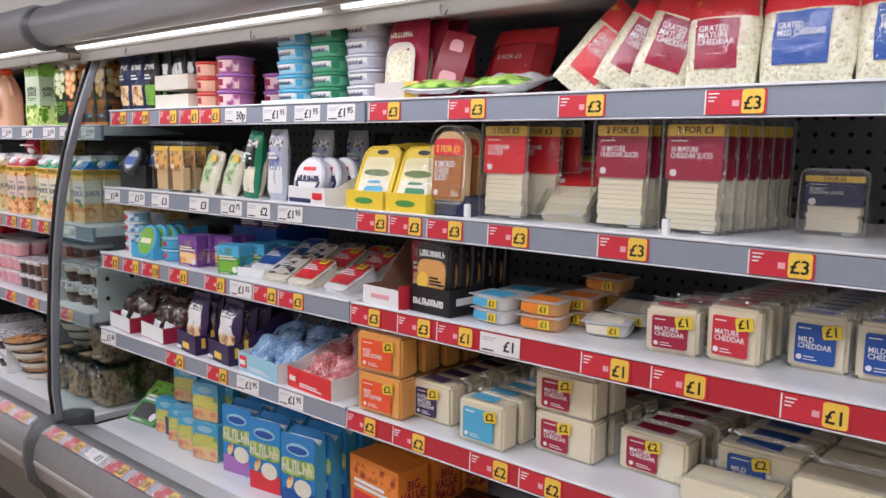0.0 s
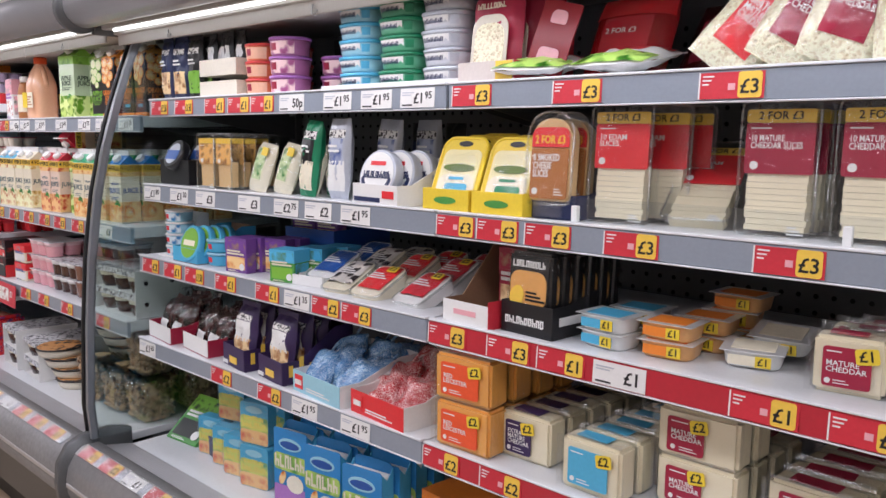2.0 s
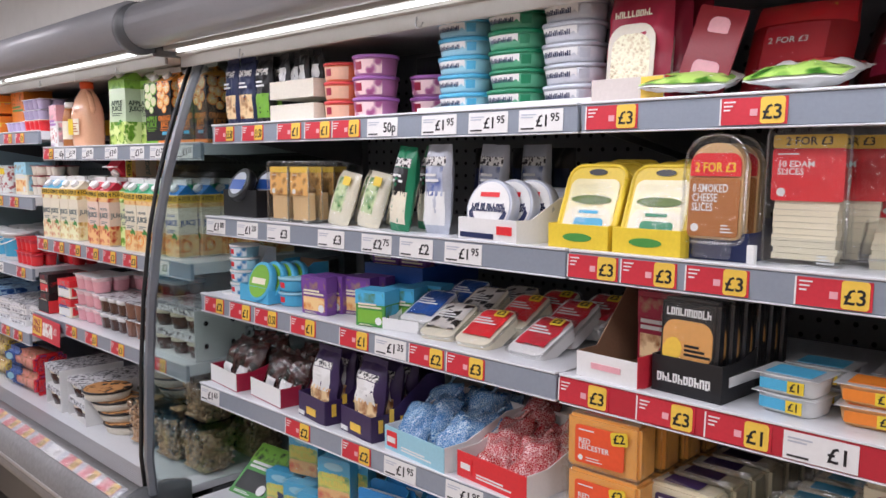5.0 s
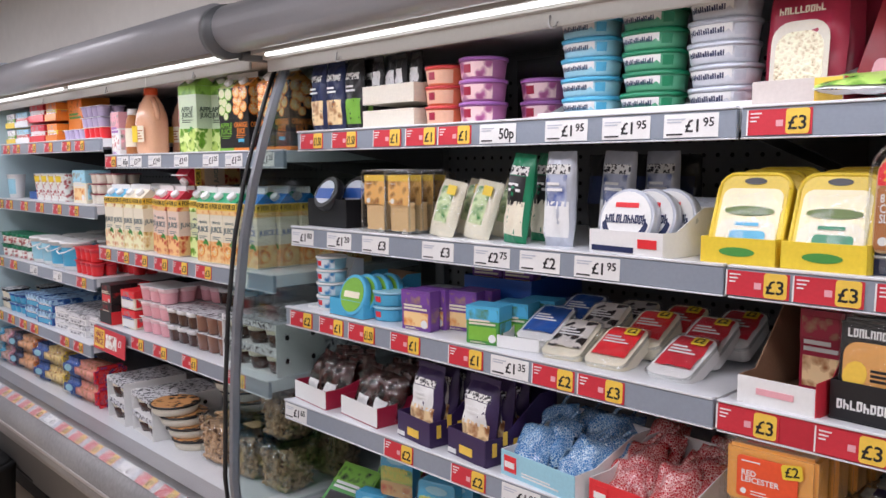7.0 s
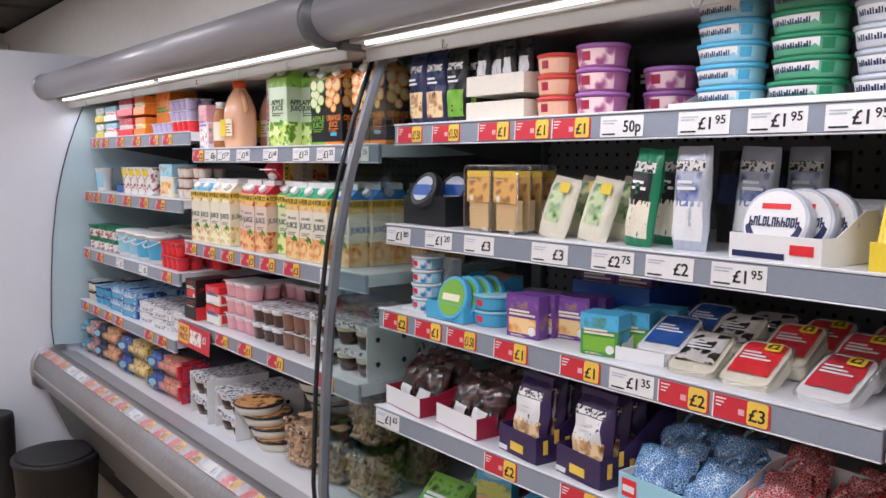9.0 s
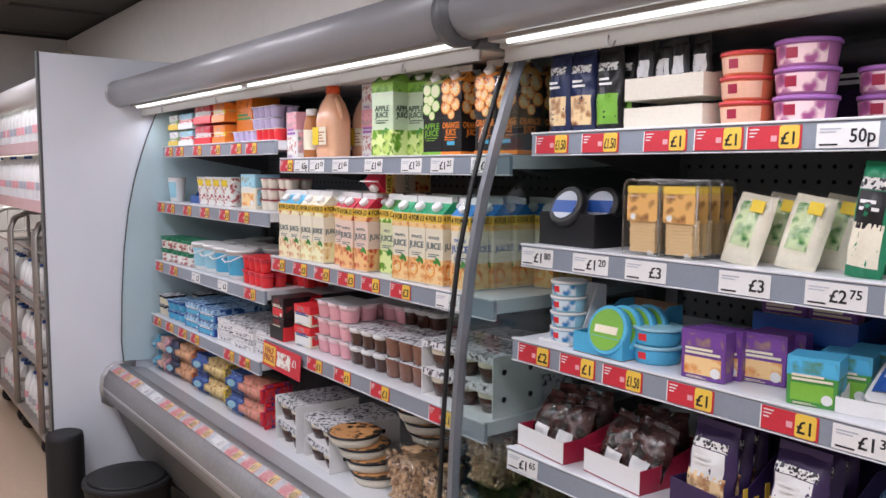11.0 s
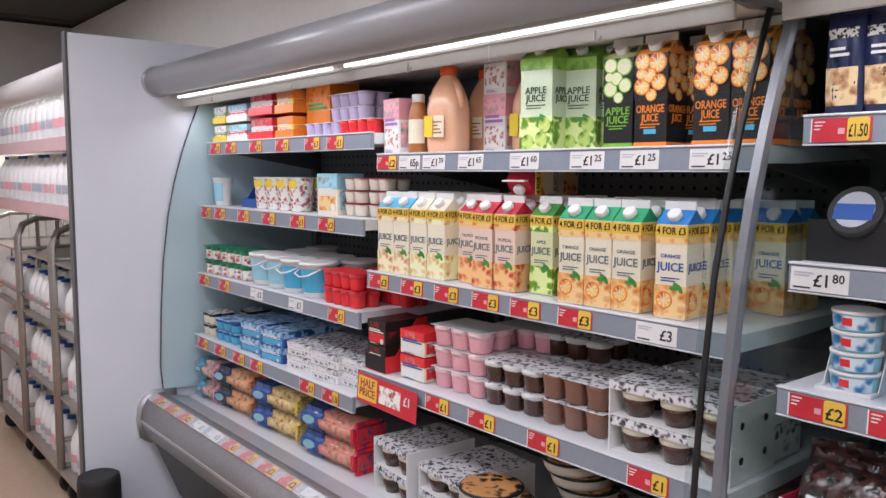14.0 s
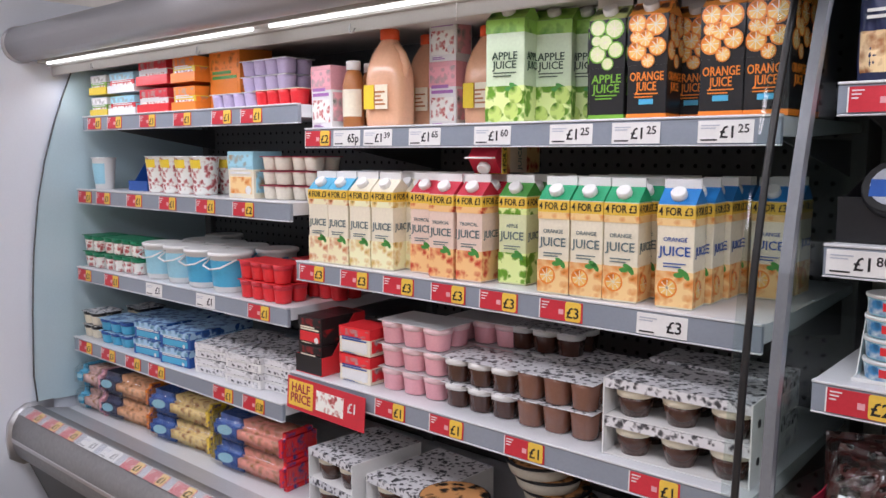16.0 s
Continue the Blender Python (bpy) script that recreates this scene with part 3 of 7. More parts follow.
post.matrix_basis = at(-5.055, 0.950, 0)
bin_ = thing("waste_bin", "round black plastic bin on the floor", "bin")
part("tub", lathe([(0.14, 0.0), (0.165, 0.03), (0.180, 0.27), (0.188, 0.275), (0.188, 0.295), (0.176, 0.297)], 28), MATTE, bin_)
part("lid", lathe([(0.170, 0.298), (0.150, 0.303), (0.06, 0.306)], 28), MATTE, bin_)
bin_.matrix_basis = at(-4.66, 1.12, 0)


# ---------------------------------------------------------------- goods: how each kind is made
def slice_pack(label, w, h, colour, words, head="2 FOR £3", body=CHEESE):
    """Sliced cheese in a clear standing tray with a printed upper label."""
    r = thing("cheese_slice_pack", label, "cheese pack", "packs of sliced cheese")
    part("tray", panel(w + 0.006, h + 0.008, 0.010, -0.006, 0.030, 0.0, 0.014), TRAYC, r, "clear moulded tray")
    part("rim", rim_of(w + 0.006, h + 0.008, 0.010, -0.005, 0.0, 0.014), RIMC, r, "clear rolled rim")
    sl = bmesh.new()
    rng = random.Random(int(w * 1e4) + int(h * 1e3))
    n = 10
    for k in range(n):
        e, f, t = rng.uniform(-0.002, 0.002), rng.uniform(0, 0.0010), h * 0.47 / n
        box(-w / 2 + 0.010 + e, w / 2 - 0.010 + e, 0.001 + f, 0.025, 0.008 + k * t, 0.008 + (k + 0.945) * t, 0, sl)
    part("slices", sl, body, r, "stacked pale cheese slices")
    part("label", panel(w - 0.008, h * 0.39, 0.004, -0.0022, -0.0004, h * 0.48), colour, r, "printed label")
    part("offer_band", panel(w - 0.008, h * 0.10, 0.004, -0.0024, -0.0006, h * 0.873), YELLOW, r, "yellow offer band")
    text(r, head, 0, h * 0.923, -0.0028, h * 0.085, BLACK, w * 0.72)
    text(r, words, -w / 2 + 0.012, h * 0.725, -0.0026, h * 0.068, PAPER, w * 0.70, "LEFT")
    bars(r, -w / 2 + 0.012, -w * 0.12, (h * 0.825,), -0.0022, h * 0.010, PAPER)
    part("roundel", lathe([(0.0065, 0), (0.0065, 0.001)], 14), PAPER, r).matrix_basis = pose(-w / 2 + 0.019, -0.0022, h * 0.545, 90)
    bars(r, w * 0.18, w * 0.40, (h * 0.02, h * 0.045, h * 0.07), -0.0005, h * 0.014, MILKY, "barcode")
    return r


def smoked_pack(label):
    """A tapered clear tray with a round-shouldered printed film."""
    r = thing("cheese_slice_pack", label, "cheese pack", "packs of sliced cheese")
    part("tray", panel(0.102, 0.168, 0.014, -0.004, 0.030, 0.024, 0.044), TRAYC, r, "clear ribbed tray")
    part("rim", rim_of(0.102, 0.168, 0.014, -0.003, 0.024, 0.044, 0.003), RIMC, r, "clear ribbed rim")
    part("foot", panel(0.064, 0.034, 0.006, 0.0, 0.030, 0.0), RIMC, r, "narrow clear foot")
    part("cheese", panel(0.088, 0.150, 0.012, 0.001, 0.026, 0.030, 0.038), SMOKED, r, "smoked cheese slices")
    part("label", panel(0.082, 0.092, 0.006, -0.0026, 0.0, 0.034), TAN, r, "caramel brown printed film")
    part("offer_band", panel(0.082, 0.036, 0.002, -0.0030, -0.0004, 0.128, 0.016), BRIGHT, r, "red offer band")
    text(r, "2 FOR £3", 0, 0.141, -0.0034, 0.021, LEMON, 0.066)
    text(r, "8 SMOKED\nCHEESE\nSLICES", -0.036, 0.094, -0.0030, 0.018, PAPER, 0.058, "LEFT")
    part("roundel", lathe([(0.0065, 0), (0.0065, 0.001)], 14), PAPER, r).matrix_basis = pose(-0.029, -0.0027, 0.047, 90)
    bars(r, 0.014, 0.034, (0.041, 0.046, 0.051), -0.0027, 0.002, PAPER)
    return r


def cheese_block(label, w, h, d, colour, words, price, cheese=CHEESE, sticker=True, full=0.62):
    """A wrapped block of cheese with a label and a price flash."""
    r = thing("cheese_block", label, "cheese", "wrapped cheese blocks")
    part("cheese", box(-w / 2, w / 2, 0, d, 0, h, 0.006, seg=2), cheese, r)
    part("wrapper", box(-w / 2 - 0.003, w / 2 + 0.003, -0.003, d + 0.004, 0.0005, h + 0.003, 0.005, seg=2), FILM, r, "creased clear film")
    seal = bmesh.new()                                   # crumpled film ends that stand off the block
    for e in range(4):
        prev = None
        for i in range(9):
            u, j = i / 8, 0.004 * noise.noise(Vector((i * 1.7, e * 5.1, h * 90)))
            base, tip = ((-w / 2 + w * u, 0.002, h + 0.001), (-w / 2 + w * u, 0.001 + j, h + 0.010 + j)) if e == 0 else \
                ((-w / 2 + w * u, d, h + 0.001), (-w / 2 + w * u, d + 0.004 + j, h + 0.010 + j)) if e == 1 else \
                ((w / 2 + 0.002, 0.002, h * u), (w / 2 + 0.009 + j, -0.004 + j, h * u)) if e == 2 else \
                ((-w / 2 - 0.002, 0.002, h * u), (-w / 2 - 0.009 - j, -0.004 + j, h * u))
            cur = (seal.verts.new(base), seal.verts.new(tip))
            if prev:
                seal.faces.new((prev[0], cur[0], cur[1], prev[1])).smooth = True
            prev = cur
    part("seal", seal, RIMC, r, "crumpled film edge")
    if colour:
        lw = w * (0.36 + full * 0.5)
        part("label", panel(lw, h * 0.70, 0.005, -0.0052, -0.0030, h * 0.14, cx=-w * 0.36 + lw / 2), colour, r, "printed label")
        text(r, words, -w * 0.31, h * 0.50, -0.0058, h * 0.135, PAPER, lw * 0.84, "LEFT")
        bars(r, -w * 0.31, -w * 0.1, (h * 0.75,), -0.0053, h * 0.02, PAPER)
        bars(r, -w * 0.20, w * 0.02, (h * 0.20, h * 0.25), -0.0053, h * 0.015, PAPER)
        part("roundel", lathe([(h * 0.05, 0), (h * 0.05, 0.0008)], 12), PAPER, r).matrix_basis = pose(-w * 0.28, -0.0053, h * 0.24, 90)
        lid = box(-w * 0.30, w * 0.22, d * 0.18, d * 0.80, h + 0.0032, h + 0.0044)
        part("top_print", lid, colour, r)
    if sticker:
        fx = w * (full * 0.5 - 0.06)
        st = part("price_flash", panel(0.031, 0.023, 0.004, -0.0008, 0.0008, -0.0115), LEMON, r, "yellow price flash")
        st.matrix_basis = pose(fx, -0.0066, h * 0.74, 0, -9)
        tx = text(r, price, 0, 0, 0, 0.022, BLACK, 0.03)
        tx.matrix_basis = pose(fx, -0.0078, h * 0.74, 0, -9) @ tx.matrix_basis
    return r


def grated_bag(label, w, h, d, colour, words, fill=GRATED, head=True, seed=1):
    r = thing("grated_cheese_bag", label, "cheese bag", "bags of grated cheese")
    part("bag", pillow(w, h, d, seed=seed), fill, r, "crumpled clear bag")
    if head:
        part("header", pillow(w, h, d, 10, 4, -0.97, 0.97, 0.44, 0.99, 0.0016, False, seed), BRIGHT, r, "red offer header")
        text(r, "ANY 2 FOR £3", 0, h * 0.88, -0.0005 + d * 0.18, h * 0.085, YELLOW, w * 0.85)
    part("label", pillow(w, h, d, 8, 8, -0.62, 0.55, -0.62, 0.40, 0.0018, False, seed), colour, r, "printed label")
    text(r, words, -w * 0.26, h * 0.52, -0.0055, h * 0.085, PAPER, w * 0.5, "LEFT")
    part("film", pillow(w * 1.01, h, d, 10, 10, -1, 1, -1, 1, 0.004, False, seed + 3, 0.006), FILM, r)
    return r


def oval_tub(label, lid, side):
    """An oval soft cheese tub; the brand is a plain dark bar on a pale panel."""
    r = thing("soft_cheese_tub", label, "cheese tub", "stacked soft cheese tubs")
    kw = dict(sx=1.0, sy=0.78, cy=0.047, power=2.6, seg=28)
    part("tub", lathe([(0.052, 0.0), (0.055, 0.004), (0.0585, 0.029)], **kw), side, r)
    part("lid", lathe([(0.0605, 0.0285), (0.0615, 0.031), (0.0615, 0.036), (0.0575, 0.0375), (0.055, 0.0355)], **kw), lid, r)
    part("label", band(0.0537, 0.0583, 0.006, 0.027, 214, 302, 1.0, 0.78, 0.047, 2.6, 14), PAPER, r, "white brand panel")
    marks = bmesh.new()
    for k in range(16):                                  # a row of upright strokes in place of the brand
        hi = 0.0215 - 0.003 * (k * 7 % 3 == 1)
        strip = band(0.0553, 0.0569, 0.0120, hi, 221 + k * 4.4, 223.2 + k * 4.4 + (k * 5 % 3) * 0.6, 1.006, 0.792, 0.047, 2.6, 1)
        me = bpy.data.meshes.new("tmp")
        strip.to_mesh(me)
        strip.free()
        marks.from_mesh(me)
        bpy.data.meshes.remove(me)
    tagged(part("brand_mark", marks, NAVY, r), kind="stuff")
    part("side_roundel", band(0.0545, 0.0575, 0.008, 0.025, 306, 326, 1.005, 0.79, 0.047, 2.6, 3), lid, r)
    return r


def round_tub(label, rad, h, side, lid, printm, mark=PAPER):
    r = thing("dip_tub", label, "tub", "tubs on the chiller shelf")
    part("pot", lathe([(rad * 0.84, 0), (rad * 0.86, 0.003), (rad * 0.95, h * 0.84)], 22, cy=rad), side, r)
    part("lid", lathe([(rad, h * 0.83), (rad, h * 0.97), (rad * 0.93, h), (rad * 0.88, h * 0.97)], 22, cy=rad), lid, r)
    part("label", band(rad * 0.88, rad * 0.94, h * 0.10, h * 0.76, 205, 335, cy=rad), printm, r)
    part("brand_mark", band(rad * 0.905, rad * 0.93, h * 0.28, h * 0.66, 256, 280, 1.01, 1.01, rad), mark, r)
    return r


def fruit_slice(parent, m, r, rind, flesh):
    """A printed round slice of fruit: rind, flesh and a paler core."""
    rim = part("slice_print", lathe([(r, 0), (r, 0.0006)], 18), rind, parent)
    rim.matrix_basis = m
    part("flesh_print", lathe([(r * 0.84, 0.0006), (r * 0.84, 0.0009)], 18), flesh, rim)
    core = lathe([(r * 0.14, 0.0009), (r * 0.14, 0.0012)], 8)
    for k in range(8):                                   # pale walls between the segments
        a = math.pi / 4 * k
        c, s = math.cos(a), math.sin(a)
        q = [core.verts.new((c * d - s * e, s * d + c * e, 0.0012)) for d, e in ((0, -r * 0.03), (r * 0.80, -r * 0.05), (r * 0.80, r * 0.05), (0, r * 0.03))]
        core.faces.new(q)
    part("core_print", core, CREAM, rim)


def gable_carton(label, roof, body, picture, words, wordm, w=0.070, d=0.070, h=0.195, cap=PAPER, offer=True, small="", foot=None, capside=0.0, pic_top=False):
    """A gable-top juice carton with a screw cap."""
    r = thing("juice_carton", label, "juice carton", "cartons of juice")
    g = 0.030
    part("body", box(-w / 2, w / 2, 0, d, 0, h, 0.0015), body, r)
    bm = bmesh.new()
    a = [bm.verts.new(p) for p in ((-w / 2, 0, h), (w / 2, 0, h), (w / 2, d, h), (-w / 2, d, h), (-w / 2, d / 2, h + g), (w / 2, d / 2, h + g))]
    for f in ((0, 1, 5, 4), (2, 3, 4, 5), (0, 4, 3), (1, 2, 5)):
        bm.faces.new([a[i] for i in f])
    part("gable", bm, roof, r)
    part("fin", box(-w / 2, w / 2, d / 2 - 0.002, d / 2 + 0.002, h + g - 0.002, h + g + 0.016, 0.0006), PAPER, r, "sealed white top fin")
    if cap:
        c = part("cap", lathe([(0.0145, 0), (0.015, 0.003), (0.015, 0.012), (0.013, 0.014)], 16), cap, r, "white screw cap")
        c.matrix_basis = pose(capside, d * 0.23, h + g * 0.46, 41)
    if offer:
        bm = bmesh.new()
        box(-w / 2 - 0.0006, w / 2 + 0.0006, -0.0012, d + 0.0006, h - 0.026, h - 0.002, 0, bm)
        part("offer_band", bm, YELLOW, r, "yellow multi-buy band")
        text(r, "4 FOR £3", 0, h - 0.014, -0.0020, 0.021, BLACK, w * 0.92)
        tx = text(r, "4 FOR £3", 0, 0, 0, 0.021, BLACK, d * 0.92)
        tx.matrix_basis = pose(w / 2 + 0.0012, d / 2, h - 0.014, 0, 0, 90) @ tx.matrix_basis
    else:
        part("shoulder_print", box(-w / 2 - 0.0005, w / 2 + 0.0005, -0.0008, d + 0.0005, h - 0.030, h - 0.001), roof, r)
    if pic_top:
        part("picture", box(-w / 2 - 0.0007, w / 2 + 0.0007, -0.0012, d + 0.0007, h * 0.52, h - 0.0005), picture, r, "printed fruit picture")
        zt = 0.36
        rind, flesh = (ORANGE, CITRUS) if wordm is ORANGE else (LIME, mat("apple_flesh", (0.74, 0.78, 0.44), 0.4))
        for k, (u, v) in enumerate(((-0.26, 0.92), (0.21, 0.90), (-0.03, 0.77), (0.27, 0.69), (-0.26, 0.66), (0.03, 0.56), (-0.28, 0.79))):
            rr = w * (0.23, 0.27, 0.21, 0.22, 0.24, 0.17, 0.15)[k]
            fruit_slice(r, pose(u * w, -0.0013 - 0.0013 * (k % 4), h * v, 90), rr, rind, flesh)
            fruit_slice(r, pose(w / 2 + 0.0010 + 0.0013 * (k % 4), d / 2 + u * d, h * v, 0, 90), rr, rind, flesh)
    else:
        part("picture", box(-w / 2 - 0.0007, w / 2 + 0.0007, -0.0012, d + 0.0007, h * 0.02, h * 0.36), picture, r, "printed fruit picture")
        zt = 0.60 if not offer else 0.55
        if offer:
            part("splash_print", box(-w / 2 - 0.0006, w / 2 + 0.0006, -0.0011, d + 0.0006, h - 0.040, h - 0.0265), picture, r)
        if picture is FRUIT:
            fruit_slice(r, pose(-w * 0.18, -0.0013, h * 0.20, 90), w * 0.27, ORANGE, CITRUS)
            fruit_slice(r, pose(w / 2 + 0.0009, d * 0.4, h * 0.18, 0, 90), w * 0.27, ORANGE, CITRUS)
        for k in range(3):
            leaf = part("leaf_print", lathe([(0.010, 0), (0.010, 0.0008)], 10, 1.0, 0.5), GREEN, r)
            leaf.matrix_basis = pose(w * (0.12 + 0.1 * k), -0.0014, h * (0.33 + 0.03 * (k % 2)), 90, 30 * k)
    text(r, words, 0, h * zt, -0.0016, 0.023 if "\n" in words else 0.025, wordm, w * 0.86)
    t2 = text(r, words, 0, 0, 0, 0.023, wordm, d * 0.86)
    t2.matrix_basis = pose(w / 2 + 0.0016, d / 2, h * zt, 0, 0, 90) @ t2.matrix_basis
    if small:
        text(r, small, 0, h * (zt + 0.115), -0.0016, 0.011, wordm, w * 0.7)
    bars(r, -w * 0.3, w * 0.3, (h * (zt - 0.12), h * (zt - 0.15)), -0.0012, 0.0022, wordm)
    if foot:
        part("foot_print", box(-w / 2 - 0.0006, w / 2 + 0.0006, -0.0010, d + 0.0006, 0.0, h * 0.055), foot, r)
    return r


def card_tray(name, label, w, d, hf, hb, card, front=None, lid=None):
    """A shelf-ready cardboard tray: low front, sides that rise to the back."""
    r = thing(name, label, "cardboard tray")
    t = 0.002
    part("base", box(-w / 2, w / 2, 0, d, 0, t), card, r)
    part("front", box(-w / 2, w / 2, 0, t, t, hf, 0.0005), front or card, r)
    part("back", box(-w / 2, w / 2, d - t, d, t, hb), card, r)
    for s in (-1, 1):
        part("side", extrude_x([(t, t), (t, hf), (d * 0.25, hf), (d * 0.75, hb), (d - t, hb), (d - t, t)], s * (w / 2 - t / 2) - t / 2, s * (w / 2 - t / 2) + t / 2), lid or card, r)
    return r


def flow_pouch(label, w, h, d, film, panel, pm, name="snack_pouch", cat="pouch", seed=1, tail=True):
    """A pillow pouch with crimped ends and one printed panel."""
    r = thing(name, label, cat)
    part("pouch", pillow(w, h, d, 14, 16, seed=seed, crumple=0.010), film, r)
    if panel:
        part("label", pillow(w, h, d, 8, 6, -0.7, 0.7, -0.15, 0.5, 0.0015, False, seed, 0.008), panel, r)
    if pm:
        part("picture", pillow(w, h, d, 8, 6, -0.82, 0.82, -0.80, -0.05, 0.0015, False, seed, 0.008), pm, r)
        bars(r, -w * 0.25, w * 0.25, (h * 0.58, h * 0.64), -0.004, h * 0.03, PAPER, "brand_mark")
        part("picture_band", pillow(w, h, d, 8, 4, -0.8, 0.8, 0.52, 0.72, 0.0014, False, seed, 0.008), mottle("pouch_lettering", (0.02, 0.02, 0.03), (0.72, 0.72, 0.70), 150, 0.3, 0.05, 0.05), r)
    if tail:
        part("crimp", box(-w / 2 + 0.002, w / 2 - 0.002, d / 2 - 0.001, d / 2 + 0.001, h - 0.004, h + 0.012), film, r)
    return r


def pot_pack(label, nx, ny, pitch, ph, potm, sleeve=None, top=FOIL, layers=1):
    """Joined dessert pots under a foil sheet."""
    r = thing("dessert_pot_pack", label, "dessert pack", "multipacks of chilled desserts")
    w, d = nx * pitch, ny * pitch
    for k in range(layers):
        z = k * (ph + 0.004)
        for i in range(nx):
            for j in range(ny):
                part("pot", lathe([(pitch * 0.38, 0.001), (pitch * 0.40, 0.004), (pitch * 0.46, ph * 0.80), (pitch * 0.48, ph)], 14, power=3.0, cx=-w / 2 + (i + 0.5) * pitch, cy=(j + 0.5) * pitch, cz=z), potm, r)
                if sleeve:
                    part("pot_collar", lathe([(pitch * 0.475, ph * 0.74), (pitch * 0.495, ph)], 14, power=3.0, cx=-w / 2 + (i + 0.5) * pitch, cy=(j + 0.5) * pitch, cz=z), sleeve, r)
        part("foil_lid", box(-w / 2, w / 2, 0, d, z + ph, z + ph + 0.0025, 0.0008), top, r)
    return r


def sleeve_pack(label, w, d, h, tiers, potm, potcol):
    """Dessert pots held in a white card sleeve with punched round holes at its ends."""
    r = thing("dessert_carton", label, "dessert carton", "white cartons of desserts")
    th = h / tiers
    for k in range(tiers):
        z = k * th
        part("shelf_card", box(-w / 2, w / 2, 0, d, z, z + 0.002), PAPER, r)
        part("top_card", box(-w / 2, w / 2, -0.002, d, z + th - 0.020, z + th - 0.001), DARKLID, r)
        n = max(2, int(w / 0.085))
        for i in range(n):
            for j in range(2):
                x = -w / 2 + (i + 0.5) * w / n
                part("pot", lathe([(0.026, 0.0022), (0.034, th * 0.35), (0.036, th - 0.034)], 16, cx=x, cy=0.040 + j * 0.08, cz=z), potm, r)
                part("pot_collar", lathe([(0.0365, th - 0.036), (0.038, th - 0.021)], 16, cx=x, cy=0.040 + j * 0.08, cz=z), potcol, r)
    for s in (-1, 1):
        side = part("end_card", box(s * w / 2 - 0.0015, s * w / 2 + 0.0015, -0.004, d, 0, h, 0.0005), PAPER, r, "white card end with round holes")
        for k in range(2):
            for j in range(2):
                hole = part("hole", lathe([(0.008, 0), (0.008, 0.0008)], 12), BLACKP, side)
                hole.matrix_basis = pose(s * (w / 2 + 0.0018), d * (0.2 + 0.55 * j), h * (0.28 + 0.45 * k), 0, 90 * s)
    return r


def strokes(parent, x0, x1, z0, z1, y, material, n):
    """A row of uneven heavy marks where a brand name stands."""
    bm = bmesh.new()
    rng = random.Random(n * 31 + int(abs(x0) * 1e4))
    w, h = (x1 - x0) / n, z1 - z0
    for k in range(n):
        a, c = x0 + k * w + w * 0.08, x0 + (k + 1) * w - w * 0.10
        t, lo, hi = w * 0.27, z0 + rng.uniform(0, 0.06) * h, z1 - rng.uniform(0, 0.10) * h
        kind = rng.randrange(4)
        box(a, a + t, y - 0.0010, y, lo, hi, 0, bm)
        if kind != 1:
            box(c - t, c, y - 0.0010, y, lo + h * 0.1 * (kind == 2), hi - h * 0.4 * (kind == 3), 0, bm)
        if kind in (0, 2):
            box(a + t, c - t, y - 0.0009, y, hi - h * 0.2, hi, 0, bm)
        if kind in (1, 2):
            box(a + t, c - t * (kind == 2), y - 0.0009, y, lo, lo + h * 0.2, 0, bm)
        if kind == 3:
            box(a + t, c - t, y - 0.0009, y, lo + h * 0.35, lo + h * 0.55, 0, bm)
    return tagged(part("brand_mark", bm, material, parent), kind="stuff")


def printed_box(name, label, cat, w, d, h, body, topm, accent, words="", wm=PAPER, group=""):
    r = thing(name, label, cat, group)
    part("box", box(-w / 2, w / 2, 0, d, 0, h, 0.0012), body, r)
    part("upper_print", box(-w / 2 - 0.0005, w / 2 + 0.0005, -0.0008, d + 0.0005, h * 0.62, h + 0.0006), topm, r)
    part("picture", box(-w / 2 + w * 0.08, w / 2 - w * 0.08, -0.0012, 0.001, h * 0.10, h * 0.46, 0.0004), accent, r)
    if words:
        text(r, words, 0, h * 0.56, -0.0016, h * 0.16, wm, w * 0.85)
    else:
        bars(r, -w * 0.40, w * 0.40, (h * 0.52, h * 0.60), -0.0012, h * 0.05, wm, "brand_mark")
    bars(r, -w * 0.36, w * 0.1, (h * 0.03, h * 0.055), -0.0012, h * 0.012, wm)
    splash = mottle("splash_" + accent.name + "_" + topm.name, tuple(0.45 * c for c in LOOK[accent.name]), LOOK[topm.name], 38, 0.4, 0.35, 0.02)
    part("splash_print", box(-w * 0.46, w * 0.46, -0.0016, 0.0, h * 0.68, h * 0.93, 0.0004), splash, r)
    part("side_print", box(w / 2 - 0.0002, w / 2 + 0.0010, d * 0.08, d * 0.92, h * 0.12, h * 0.58), splash, r)
    burst = part("burst", lathe([(min(w, h) * 0.11, 0), (min(w, h) * 0.11, 0.0008)], 14), PAPER, r)
    burst.matrix_basis = pose(w * 0.30, -0.0014, h * 0.18, 90)
    return r


TICKETS = {}


